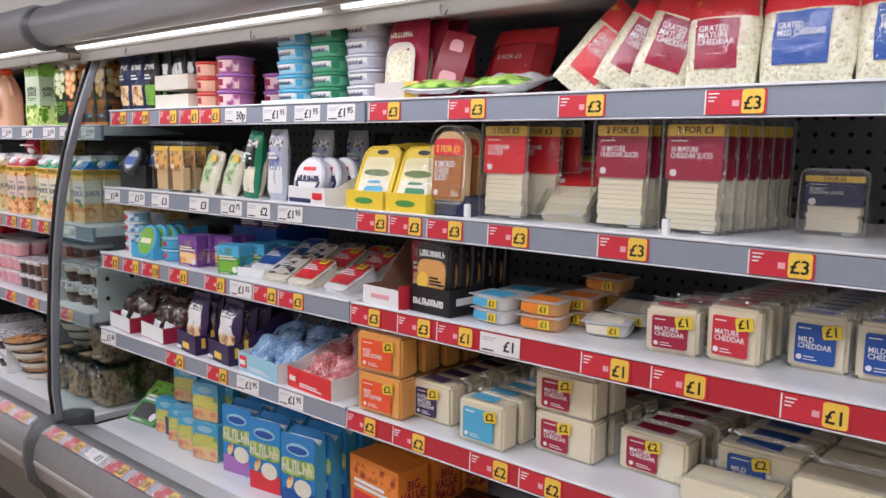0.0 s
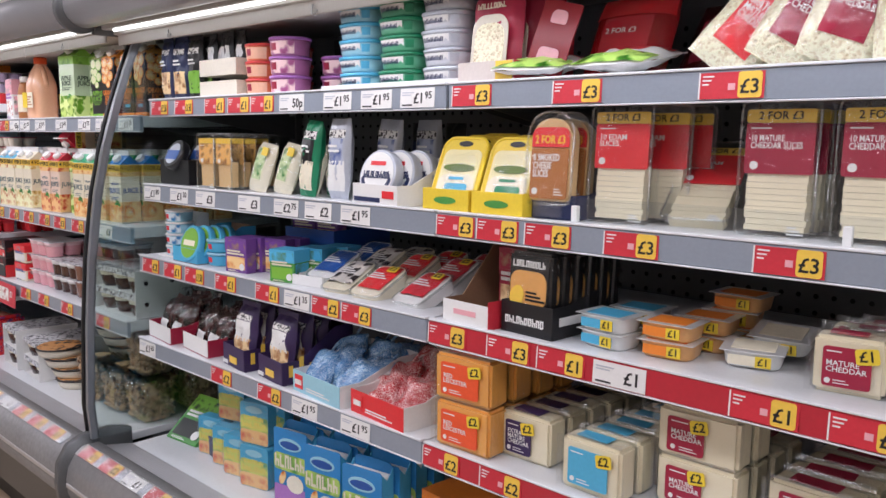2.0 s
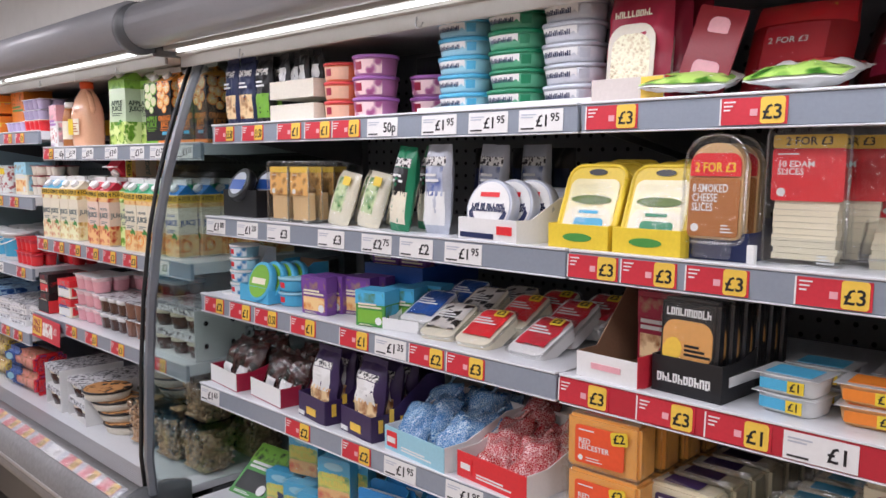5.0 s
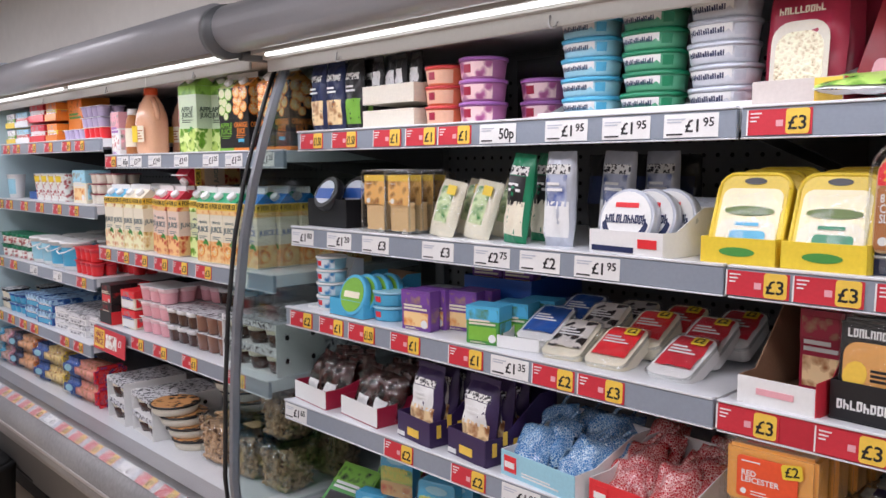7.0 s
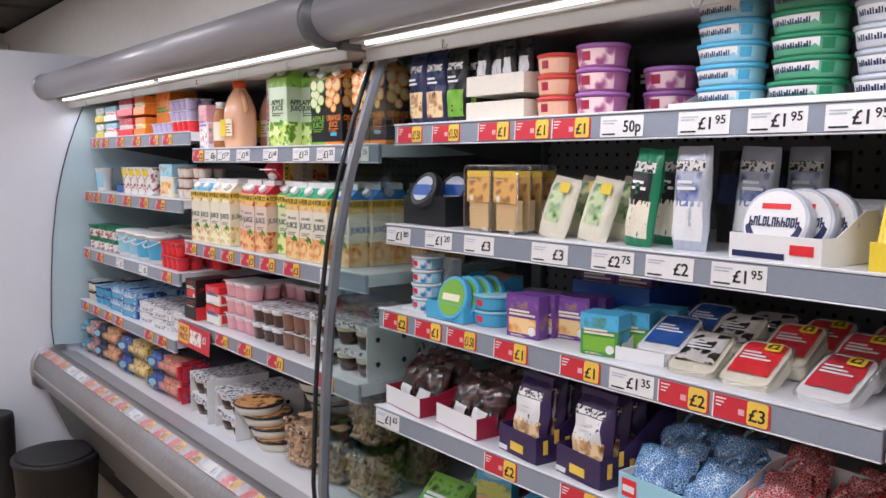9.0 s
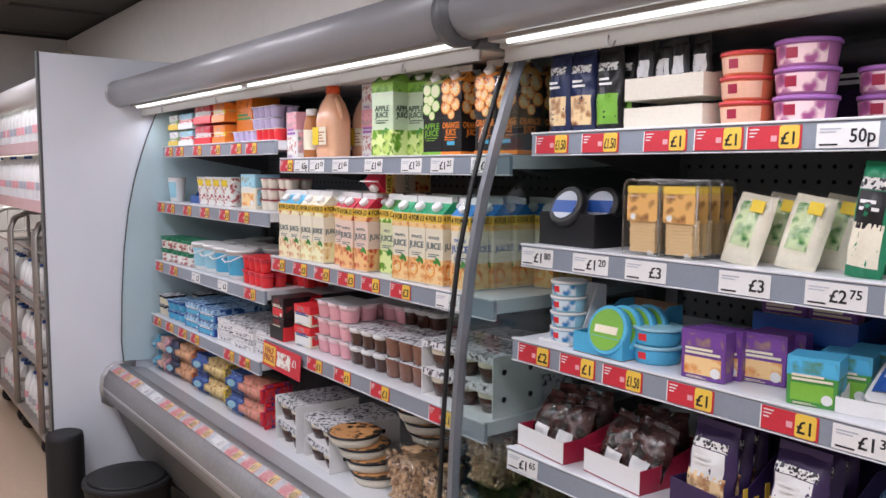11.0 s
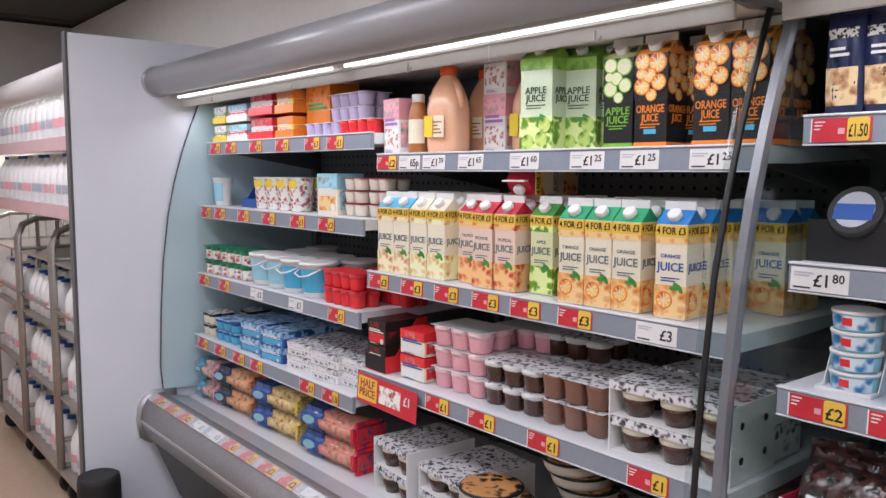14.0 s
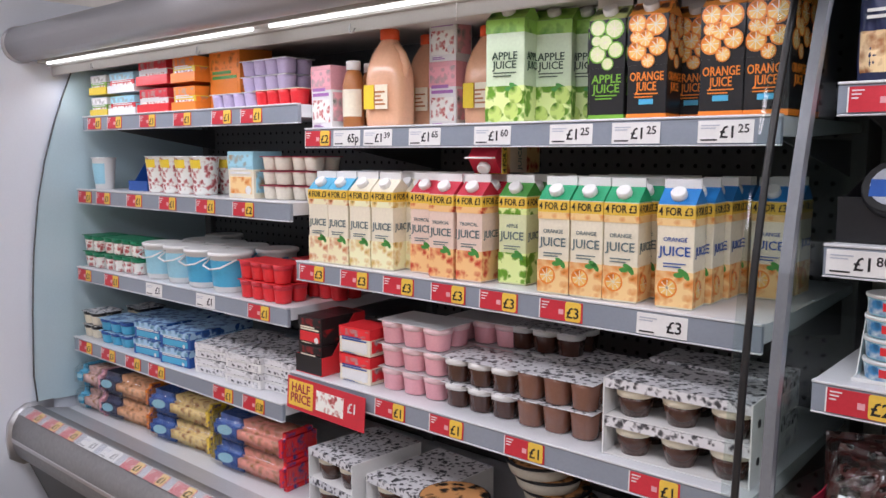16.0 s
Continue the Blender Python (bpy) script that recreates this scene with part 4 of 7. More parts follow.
def ticket(x, zb, yf, kind, words, w=0.100):
    key = (kind, words)
    m = at(x, yf - 0.0005, zb + 0.0225, 0, -3)
    if key in TICKETS:
        copy_thing(TICKETS[key], m)
        return
    h = 0.040
    if kind == "w":
        r = thing("price_ticket", "white paper price ticket reading %s in the shelf rail" % words, "price ticket", "shelf price tickets")
        part("card", box(0, w, -0.0012, 0.0, -h / 2, h / 2), PAPER, r)
        bars(r, 0.006, 0.040, (0.010, 0.005), -0.0012, 0.0022, SILVER)
        bars(r, 0.006, 0.036, (-0.016,), -0.0012, 0.0028, BLACK)
        if "." in words:
            a, b = words.split(".")
            text(r, a, 0.055, -0.002, -0.0016, 0.030, BLACK, 0.028)
            text(r, b, 0.083, 0.004, -0.0016, 0.021, BLACK, 0.024)
        else:
            text(r, words, 0.075, -0.002, -0.0016, 0.031, BLACK, 0.040)
    else:
        r = thing("price_ticket", "red promotional price ticket with yellow flash reading %s" % words, "price ticket", "shelf price tickets")
        part("card", box(0, w, -0.0012, 0.0, -h / 2, h / 2), RED, r)
        part("flash", panel(0.036, h - 0.001, 0.005, -0.0022, -0.0008, -h / 2 + 0.001, cx=w - 0.0215), YELLOW, r, "yellow price flash")
        text(r, words, w - 0.0215, -0.003, -0.0024, 0.030, BLACK, 0.031)
        bars(r, 0.004, 0.022, (0.013, 0.007, 0.001), -0.0012, 0.0022, PAPER)
        bars(r, 0.045, 0.056, (-0.007,), -0.0012, 0.010, PINK, "old_price")
        part("edge", box(-0.0022, 0.0002, -0.0018, 0.0, -h / 2, h / 2), PAPER, r)
    r.matrix_basis = m
    TICKETS[key] = r


def tickets(zb, yf, lst):
    for x, kind, words in lst:
        ticket(x, zb, yf, kind, words)


# ---------------------------------------------------------------- cheese cabinet: top shelf
Z1, Z2, Z3, Z4, ZD = 1.7245, 1.4695, 1.2515, 0.9935, 0.6575
tray = card_tray("tub_tray", "white cut-away tray holding the soft cheese tubs", 0.45, 0.14, 0.012, 0.040, PAPER)
tray.matrix_basis = at(-1.45, 1.47, Z1)
def stack(lab, lid, side, x, n):
    rows_of(oval_tub(lab, lid, side), [at(x + random.uniform(-0.002, 0.002), 1.476 + random.uniform(0, 0.004), Z1 + 0.0025 + 0.0376 * k, random.uniform(-3, 3)) for k in range(n)])
stack("pale blue oval tub of soft cheese in a stack", SKY, CYAN, -1.583, 5)
stack("green oval tub of soft cheese in a stack", EMER, mat("mint_green", (0.10, 0.38, 0.22), 0.35), -1.443, 5)
stack("silver oval tub of soft cheese in a stack", SILVER, mat("silver_tub", (0.58, 0.60, 0.65), 0.3), -1.308, 6)
tubs = round_tub("red-lidded dip tub with orange label", 0.050, 0.045, mat("coral_pot", (0.78, 0.20, 0.09), 0.35), mat("coral_lid", (0.72, 0.07, 0.07), 0.3), mat("peach_label", (0.84, 0.50, 0.34), 0.35), MAROON)
rows_of(tubs, [at(-1.990, 1.475, Z1 + 0.0455 * k) for k in range(3)] + [at(-1.990, 1.58, Z1 + 0.0455 * k) for k in range(3)])
tubs = round_tub("purple-lidded dip tub with pink label", 0.056, 0.048, mat("mauve_pot", (0.44, 0.16, 0.34), 0.35), mat("mauve_lid", (0.40, 0.15, 0.46), 0.3), mottle("beetroot_picture", (0.42, 0.10, 0.26), (0.80, 0.58, 0.58), 26, 0.35, 0.15, 0.02), MAROON)
rows_of(tubs, [at(-1.878, 1.475, Z1 + 0.0485 * k) for k in range(3)] + [at(-1.770, 1.56, Z1 + 0.0485 * k) for k in range(2)])
dk = printed_box("snack_box", "black cardboard snack box behind the dip tubs", "box", 0.20, 0.10, 0.165, BLACK, BLACK, PURPLE)
dk.matrix_basis = at(-1.86, 1.74, Z1, -3)
for k, (x, fm) in enumerate(((-2.440, NAVY), (-2.376, NAVY), (-2.308, BLACK))):
    p = flow_pouch("dark navy cheese snack pouch standing upright", 0.068, 0.172, 0.035, fm, None, MEAT if k < 2 else LIME, seed=k + 2)
    rows_of(p, [at(x, 1.475 + 0.01 * k, Z1, random.uniform(-6, 6)), at(x + 0.01, 1.53, Z1, 4)])
ct = card_tray("snack_tray", "pale cardboard tray of small cheese snacks", 0.19, 0.12, 0.045, 0.055, KRAFT)
rows_of(ct, [at(-2.150, 1.480, Z1), at(-2.150, 1.480, Z1 + 0.060)])
for k in range(4):
    sn = flow_pouch("dark foil cheese snack in the pale tray", 0.042, 0.105, 0.02, BLACK, PAPER, None, "cheese_snack", "snack", k)
    sn.matrix_basis = at(-2.215 + 0.043 * k, 1.50 + 0.01 * (k % 2), Z1 + 0.064, random.uniform(-8, 8))
jar = round_tub("small cream-lidded tub lying in the pale tray", 0.022, 0.036, KRAFT, PAPER, KRAFT)
rows_of(jar, [at(-2.20 + 0.05 * k, 1.488, Z1 + 0.005 + 0.06 * j) for k in range(3) for j in range(2)])

cc = flow_pouch("maroon grated mature cheese bag standing in a red card tray", 0.125, 0.190, 0.045, MAROON, MAROON, None, "grated_cheese_bag", "cheese bag", 5)
part("arch_panel", panel(0.090, 0.125, 0.006, -0.0050, -0.003, 0.004, 0.030), KRAFT, cc, "pale arched panel")
part("window", panel(0.074, 0.078, 0.010, -0.0066, -0.004, 0.034, 0.026), GRATED, cc, "clear window onto grated cheese")
strokes(cc, -0.036, 0.036, 0.140, 0.152, -0.0045, CREAM, 9)
rows_of(cc, [at(-1.165, 1.480, Z1 + 0.003, 0, -6), at(-1.160, 1.535, Z1 + 0.003, 0, -6), at(-1.155, 1.60, Z1 + 0.003, 0, -6)])
rt = card_tray("red_card_tray", "red and white cardboard shelf tray with a yellow corner", 0.140, 0.20, 0.040, 0.15, RED, mat("warm_pale_card", (0.60, 0.54, 0.50), 0.5))
plate(rt, "corner_flash", 0.028, 0.069, 0.004, 0.039, -0.0005, YELLOW, "yellow corner flash")
text(rt, "NEW", 0.049, 0.021, -0.0022, 0.014, BLACK, 0.03)
rt.matrix_basis = at(-1.160, 1.465, Z1)
lean = thing("display_card", "red printed display card leaning beside the bags", "card")
part("card", panel(0.080, 0.140, 0.004, 0.0, 0.004), mat("wine_print", (0.26, 0.010, 0.02), 0.35), lean)
part("crest_mark", panel(0.034, 0.026, 0.004, -0.0010, 0.0005, 0.098, 0.012), PINK, lean)
part("pale_panel", panel(0.044, 0.040, 0.010, -0.0010, 0.0005, 0.012), PINK, lean)
lean.matrix_basis = at(-1.050, 1.50, Z1 + 0.012, 8, -10, 14)
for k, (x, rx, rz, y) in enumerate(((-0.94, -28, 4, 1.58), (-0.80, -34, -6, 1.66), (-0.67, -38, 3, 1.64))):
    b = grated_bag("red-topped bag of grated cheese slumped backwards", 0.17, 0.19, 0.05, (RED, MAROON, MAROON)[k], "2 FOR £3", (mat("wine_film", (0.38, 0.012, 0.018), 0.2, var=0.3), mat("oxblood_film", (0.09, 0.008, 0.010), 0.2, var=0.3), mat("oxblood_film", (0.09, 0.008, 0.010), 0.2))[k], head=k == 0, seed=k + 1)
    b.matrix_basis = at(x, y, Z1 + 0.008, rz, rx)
for k, (x, rz) in enumerate(((-1.055, 14), (-0.885, 4))):
    b = flow_pouch("white bag of mozzarella with a leafy green end lying flat", 0.15, 0.17, 0.032, PAPER, None, None, "mozzarella_bag", "cheese bag", k + 9)
    part("green_end", pillow(0.15, 0.17, 0.032, 8, 5, -0.98, 0.98, -0.98, -0.25, 0.002, False, k + 9, 0.008), mottle("leaf_wrap", (0.05, 0.22, 0.02), (0.40, 0.62, 0.14), 26, 0.25, 0.25, 0.3), b, "leafy green printed end")
    part("red_end", pillow(0.15, 0.17, 0.032, 8, 5, -0.9, 0.9, 0.35, 0.9, 0.002, False, k + 9, 0.008), BRIGHT, b)
    b.matrix_basis = at(x, 1.452, Z1 + 0.034, rz, -80)
for k, (x, ry, h) in enumerate(((-0.700, 40, 0.19), (-0.605, 31, 0.19), (-0.525, 20, 0.18))):
    b = grated_bag("bag of grated cheddar with red print leaning sideways", 0.11, h, 0.05, MAROON if k else BRIGHT, "GRATED\nMATURE\nCHEDDAR", seed=k + 4)
    b.matrix_basis = at(x, 1.475, Z1 + 0.006, 18, -6, ry)
    b2 = copy_thing(b, at(x + 0.03, 1.56, Z1 + 0.006, 18, -6, ry * 0.8))
b = grated_bag("upright bag of grated mature cheddar with maroon label", 0.125, 0.165, 0.055, MAROON, "GRATED\nMATURE\nCHEDDAR", seed=8)
rows_of(b, [at(-0.415, 1.470, Z1 + 0.002, 3, -8), at(-0.405, 1.53, Z1 + 0.002, 5, -8), at(-0.40, 1.60, Z1 + 0.002, 2, -8)])
b = grated_bag("upright bag of grated mild cheddar with blue label", 0.150, 0.165, 0.055, BLUE, "GRATED\nMILD CHEDDAR", seed=11)
rows_of(b, [at(-0.278, 1.470, Z1 + 0.002, -2, -8), at(-0.128, 1.475, Z1 + 0.002, 3, -8), at(-0.27, 1.535, Z1 + 0.002, 2, -8), at(-0.12, 1.54, Z1 + 0.002, 0, -8), at(-0.27, 1.60, Z1 + 0.002, 0, -8)])
tickets(1.676, 1.447, [(-2.470, "r", "£1.50"), (-2.328, "r", "£1.50"), (-2.162, "r", "£1"), (-2.044, "r", "£1"), (-1.936, "r", "£1"), (-1.811, "w", "50p"), (-1.636, "w", "£1.95"), (-1.503, "w", "£1.95"), (-1.376, "w", "£1.95"),
                       (-1.226, "r", "£3"), (-0.982, "r", "£3"), (-0.705, "r", "£3"), (-0.415, "r", "£3"), (-0.135, "r", "£3")])

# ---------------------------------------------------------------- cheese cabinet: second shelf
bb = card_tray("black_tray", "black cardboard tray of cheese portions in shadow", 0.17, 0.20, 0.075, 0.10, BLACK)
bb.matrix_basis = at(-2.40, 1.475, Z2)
wh = thing("cheese_wheel_pack", "blue and white wheel of soft cheese standing in the black tray", "cheese")
part("wheel", lathe([(0.045, 0), (0.048, 0.004), (0.048, 0.022), (0.045, 0.026)], 20), BLACKP, wh)
part("label", lathe([(0.034, 0.0262), (0.034, 0.0272)], 20), SILVER, wh)
part("stripe", box(-0.033, 0.033, -0.020, 0.010, 0.0273, 0.0282), BLUE, wh)
rows_of(wh, [at(-2.405, 1.50, Z2 + 0.082, 0, 62), at(-2.36, 1.56, Z2 + 0.082, 10, 62)])
sm = slice_pack("pack of sliced smoked cheese with amber printed top", 0.080, 0.145, mottle("smoked_print", (0.26, 0.08, 0.02), (0.78, 0.44, 0.14), 36, 0.35, 0.3, 0.03), "", "", SMOKED)
rows_of(sm, [at(x, 1.448 + 0.04 * k, Z2, random.uniform(-3, 3)) for x in (-2.163, -2.075) for k in range(4)])
wg = thing("cheese_wedge_pack", "green-labelled wedge of hard cheese leaning back", "cheese", "leaning cheese wedges")
part("wedge", pillow(0.078, 0.135, 0.035, seed=3), CREAM, wg)
part("label", pillow(0.078, 0.135, 0.035, 6, 8, -0.55, 0.5, -0.5, 0.75, 0.0015, False, 3), mottle("herb_print", (0.05, 0.24, 0.05), (0.52, 0.62, 0.34), 40, 0.35, 0.3, 0.03), wg, "green label")
part("film", pillow(0.082, 0.140, 0.037, 6, 8, -1, 1, -1, 1, 0.003, False, 4, 0.008), FILM, wg)
plate(wg, "price_flash", 0.002, 0.028, 0.100, 0.122, -0.004, LEMON)
rows_of(wg, [at(-1.965, 1.462, Z2 + 0.003, 0, -14, 9), at(-1.860, 1.468, Z2 + 0.003, 0, -14, 9), at(-1.945, 1.53, Z2 + 0.003, 0, -14, 9), at(-1.84, 1.54, Z2 + 0.003, 0, -14, 9)])
pm = flow_pouch("tall dark green wedge of parmesan standing upright", 0.062, 0.190, 0.040, EMER, BLACK, CREAM, "parmesan_pack", "cheese", 6, False)
rows_of(pm, [at(-1.738, 1.455, Z2, 0, -4, 6), at(-1.725, 1.53, Z2, 0, -4, 4)])
bl = flow_pouch("tall silver and blue pack of mozzarella", 0.076, 0.192, 0.036, SILVER, mottle("blue_silver_print", (0.03, 0.07, 0.30), (0.42, 0.46, 0.58), 26, 0.25, 0.3, 0.05), PAPER, "mozzarella_pack", "cheese", 7, False)
rows_of(bl, [at(-1.632, 1.47, Z2, 0, -3), at(-1.560, 1.56, Z2, 6, -3, 3), at(-1.50, 1.64, Z2, 6, -3)])
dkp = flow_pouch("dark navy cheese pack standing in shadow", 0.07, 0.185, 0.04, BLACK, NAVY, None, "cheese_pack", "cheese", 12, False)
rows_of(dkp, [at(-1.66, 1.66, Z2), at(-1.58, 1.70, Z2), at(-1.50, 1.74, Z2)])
pb = card_tray("portion_tray", "white and blue shelf tray of round cheese portions", 0.165, 0.16, 0.045, 0.085, PAPER)
plate(pb, "stripe", -0.075, 0.02, 0.006, 0.016, -0.0006, NAVY)
plate(pb, "red_mark", 0.03, 0.07, 0.016, 0.032, -0.0006, BRIGHT)
pb.matrix_basis = at(-1.440, 1.428, Z2, -6)
rd = thing("cheese_portion_box", "round white box of cheese triangles standing on edge", "cheese")
part("disc", lathe([(0.056, 0), (0.058, 0.003), (0.058, 0.024), (0.056, 0.027)], 28), SILVER, rd)
part("label", lathe([(0.052, 0.0272), (0.052, 0.0282)], 28), PAPER, rd)
strokes(rd, -0.043, 0.043, -0.008, 0.010, 0, NAVY, 11).matrix_basis = pose(0, 0, 0.0284, -90)
part("red_mark", box(-0.024, 0.024, 0.022, 0.031, 0.0284, 0.0292), BRIGHT, rd)
swoosh = bmesh.new()
ring = [(swoosh.verts.new((0.049 * math.cos(a), 0.049 * math.sin(a), 0.0288)), swoosh.verts.new((0.041 * math.cos(a), 0.043 * math.sin(a) + 0.007, 0.0288))) for a in [radians(190 + 160 * i / 14) for i in range(15)]]
for p, q in zip(ring, ring[1:]):
    swoosh.faces.new((p[0], q[0], q[1], p[1]))
part("swoosh", swoosh, NAVY, rd)
rows_of(rd, [at(-1.448, 1.470, Z2 + 0.058, 0, 76), at(-1.425, 1.505, Z2 + 0.058, 0, 76), at(-1.405, 1.54, Z2 + 0.058, 0, 76)])
hb = printed_box("plain_card_box", "grey card box behind the round portions", "box", 0.13, 0.03, 0.10, SILVER, SILVER, SILVER)
hb.matrix_basis = at(-1.39, 1.60, Z2)
for x, accent, seed in ((-1.232, SKY, 1), (-1.098, EMER, 2)):
    yt = card_tray("yellow_tray", "bright yellow shelf tray holding sliced cheese packs", 0.125, 0.19, 0.045, 0.07, LEMON)
    part("brand_mark", lathe([(0.030, 0), (0.030, 0.001)], 18, 1.0, 0.25), GREEN, yt).matrix_basis = pose(0, -0.0002, 0.022, 90)
    yt.matrix_basis = at(x, 1.432, Z2)
    yp = thing("sliced_cheese_pack", "yellow rounded pack of sliced holed cheese leaning back", "cheese pack", "yellow cheese packs")
    part("pack", panel(0.120, 0.152, 0.014, 0.0, 0.026, 0.0, 0.026), LEMON, yp)
    part("rim", rim_of(0.120, 0.152, 0.014, 0.001, 0.0, 0.026, 0.004), LEMON, yp, "rolled yellow rim")
    part("window", panel(0.102, 0.118, 0.012, -0.0016, 0.001, 0.008, 0.016), mat("butter_print", (0.84, 0.76, 0.42), 0.3, coat=0.3), yp, "pale cheese window")
    part("pale_panel", panel(0.098, 0.062, 0.012, -0.0028, 0.0, 0.010, 0.020), CREAM, yp)
    part("brand_mark", lathe([(0.042, 0), (0.042, 0.0012)], 24, 1.0, 0.20), mat("dark_olive_print", (0.10, 0.16, 0.02), 0.4), yp).matrix_basis = pose(0, -0.0028, 0.086, 90)
    part("ribbon", panel(0.060, 0.020, 0.007, -0.0040, -0.0020, 0.032, cx=0.004), accent, yp)
    bars(yp, -0.02, 0.02, (0.060,), -0.0034, 0.006, accent)
    part("dark_mark", lathe([(0.019, 0), (0.019, 0.001)], 16, 1.0, 0.32), BLACK, yp).matrix_basis = pose(0, -0.0008, 0.139, 90)
    part("film", pillow(0.112, 0.130, 0.010, 8, 8, -1, 1, -1, 1, 0.004, False, seed + 5, 0.004), FILM, yp)
    rows_of(yp, [at(x + 0.004 * k, 1.445 + 0.05 * k, Z2 + 0.006 + 0.004 * k, 0, -22) for k in range(3)])
ft = card_tray("navy_tray", "navy card tray holding smoked cheese slices", 0.105, 0.15, 0.045, 0.06, NAVY)
ft.matrix_basis = at(-0.990, 1.462, Z2)
sp = smoked_pack("rounded pack of eight smoked cheese slices with caramel label")
rows_of(sp, [at(-0.993, 1.450, Z2 + 0.004, 0, -4), at(-0.990, 1.50, Z2 + 0.004, 0, -4)])
ed = slice_pack("upright pack of ten red-labelled edam slices", 0.112, 0.200, BRIGHT, "10 EDAM\nSLICES")
rows_of(ed, [at(-0.868, 1.490, Z2, 2, -3), at(-0.830, 1.55, Z2, 10, -5), at(-0.81, 1.60, Z2, 8, -5)])
copy_thing(ed, at(-0.735, 1.510, Z2 + 0.012, 8, -52))
ms = slice_pack("upright pack of ten mature cheddar slices", 0.112, 0.200, MAROON, "10 MATURE\nCHEDDAR SLICES")
rows_of(ms, [at(x + 0.008 * k, 1.497 + 0.034 * k, Z2, random.uniform(-2, 3), -2) for x, n in ((-0.598, 5), (-0.455, 7)) for k in range(n)])
mb = slice_pack("lone pack of ten mild cheddar slices with blue label", 0.108, 0.110, NAVY, "10 MILD\nCHEDDAR SLICES")
mb.matrix_basis = at(-0.265, 1.66, Z2, 0, -6)
fence = thing("shelf_fence", "clear plastic riser along the shelf front", "shelf riser")
part("sheet", box(-0.93, -0.02, 1.440, 1.443, Z2, Z2 + 0.045), TRAYC, fence)
for fx in (-0.93, -0.48, -0.03):
    part("clip", box(fx, fx + 0.012, 1.436, 1.447, Z2, Z2 + 0.030, 0.001), MILKY, fence)
tickets(1.421, 1.419, [(-2.482, "w", "£1.80"), (-2.322, "w", "£1.20"), (-2.178, "w", "£3"), (-1.963, "w", "£3"), (-1.802, "w", "£2.75"), (-1.676, "w", "£2"), (-1.542, "w", "£1.95"),
                       (-1.239, "r", "£3"), (-1.132, "r", "£3"), (-1.016, "r", "£3"), (-0.848, "r", "£3"), (-0.593, "r", "£3"), (-0.317, "r", "£3")])

# ---------------------------------------------------------------- cheese cabinet: third shelf
tb = round_tub("pale blue tub of spreading cheese in a white stack", 0.043, 0.035, CYAN, PAPER, mottle("milk_splash_print", (0.04, 0.24, 0.52), (0.62, 0.72, 0.78), 34, 0.3, 0.2, 0.02), BRIGHT)
rows_of(tb, [at(-2.392, 1.440, Z3 + 0.0355 * k) for k in range(4)])
wt = card_tray("white_tray", "white card tray around a stack of tubs", 0.095, 0.12, 0.006, 0.13, PAPER)
wt.matrix_basis = at(-2.392, 1.435, Z3 - 0.0)
bt = card_tray("blue_case", "bright blue shelf case with a brown inside", 0.135, 0.20, 0.045, 0.10, BROWN, SKY, SKY)
bt.matrix_basis = at(-2.245, 1.415, Z3)
gd = thing("cheese_dipper_disc", "round green and blue cheese pack standing on edge", "cheese pack")
part("disc", lathe([(0.050, 0), (0.052, 0.003), (0.052, 0.018), (0.050, 0.020)], 24), SKY, gd)
part("label", lathe([(0.044, 0.0202), (0.044, 0.0212)], 24), LIME, gd)
part("brand_mark", box(-0.03, 0.03, -0.008, 0.008, 0.0214, 0.0222), CREAM, gd)
rows_of(gd, [at(-2.225 + 0.012 * k, 1.44 + 0.026 * k, Z3 + 0.054, 0, 74) for k in range(4)])
bt2 = round_tub("bright blue round tub of cheese snacks", 0.052, 0.037, SKY, CYAN, SKY, BRIGHT)
rows_of(bt2, [at(-2.145, 1.435, Z3 + 0.0375 * k) for k in range(2)])
pk = printed_box("cheese_bites_box", "small purple box of cheese crispies", "snack box", 0.088, 0.035, 0.093, mat("violet_print", (0.17, 0.06, 0.30), 0.35), mat("violet_print", (0.17, 0.06, 0.30), 0.35), FRUIT, "", CREAM, "purple snack boxes")
rows_of(pk, [at(-1.997, 1.428, Z3, 6), at(-1.990, 1.47, Z3, 6), at(-1.918, 1.495, Z3, 10), at(-1.905, 1.535, Z3, 8)])
bc = card_tray("blue_tray", "deep blue open card tray of purple snack boxes", 0.20, 0.22, 0.05, 0.075, BLUE)
bc.matrix_basis = at(-1.90, 1.60, Z3 + 0.065, 4)
up = card_tray("blue_tray", "deep blue card tray under another tray", 0.20, 0.22, 0.06, 0.063, BLUE)
up.matrix_basis = at(-1.90, 1.60, Z3, 4)
rows_of(copy_thing(pk, at(-1.95, 1.62, Z3 + 0.07, 6)), [at(-1.95, 1.62, Z3 + 0.07, 6), at(-1.86, 1.63, Z3 + 0.07, 3)])
gp = printed_box("cheese_strings_pack", "small blue and green snack pack", "snack box", 0.080, 0.06, 0.082, GREEN, SKY, LIME, "", CREAM, "blue snack packs")
rows_of(gp, [at(-1.787, 1.428, Z3, 14), at(-1.768, 1.50, Z3, 14), at(-1.75, 1.57, Z3, 14)])
sky2 = printed_box("cheese_snack_box", "low blue snack box in the tray", "snack box", 0.11, 0.12, 0.07, SKY, BLUE, SKY)
sky2.matrix_basis = at(-1.70, 1.60, Z3, 8)
wb = card_tray("white_tray", "white card tray of wrapped soft cheeses", 0.10, 0.20, 0.026, 0.075, PAPER)
wb.matrix_basis = at(-1.700, 1.440, Z3, 10)
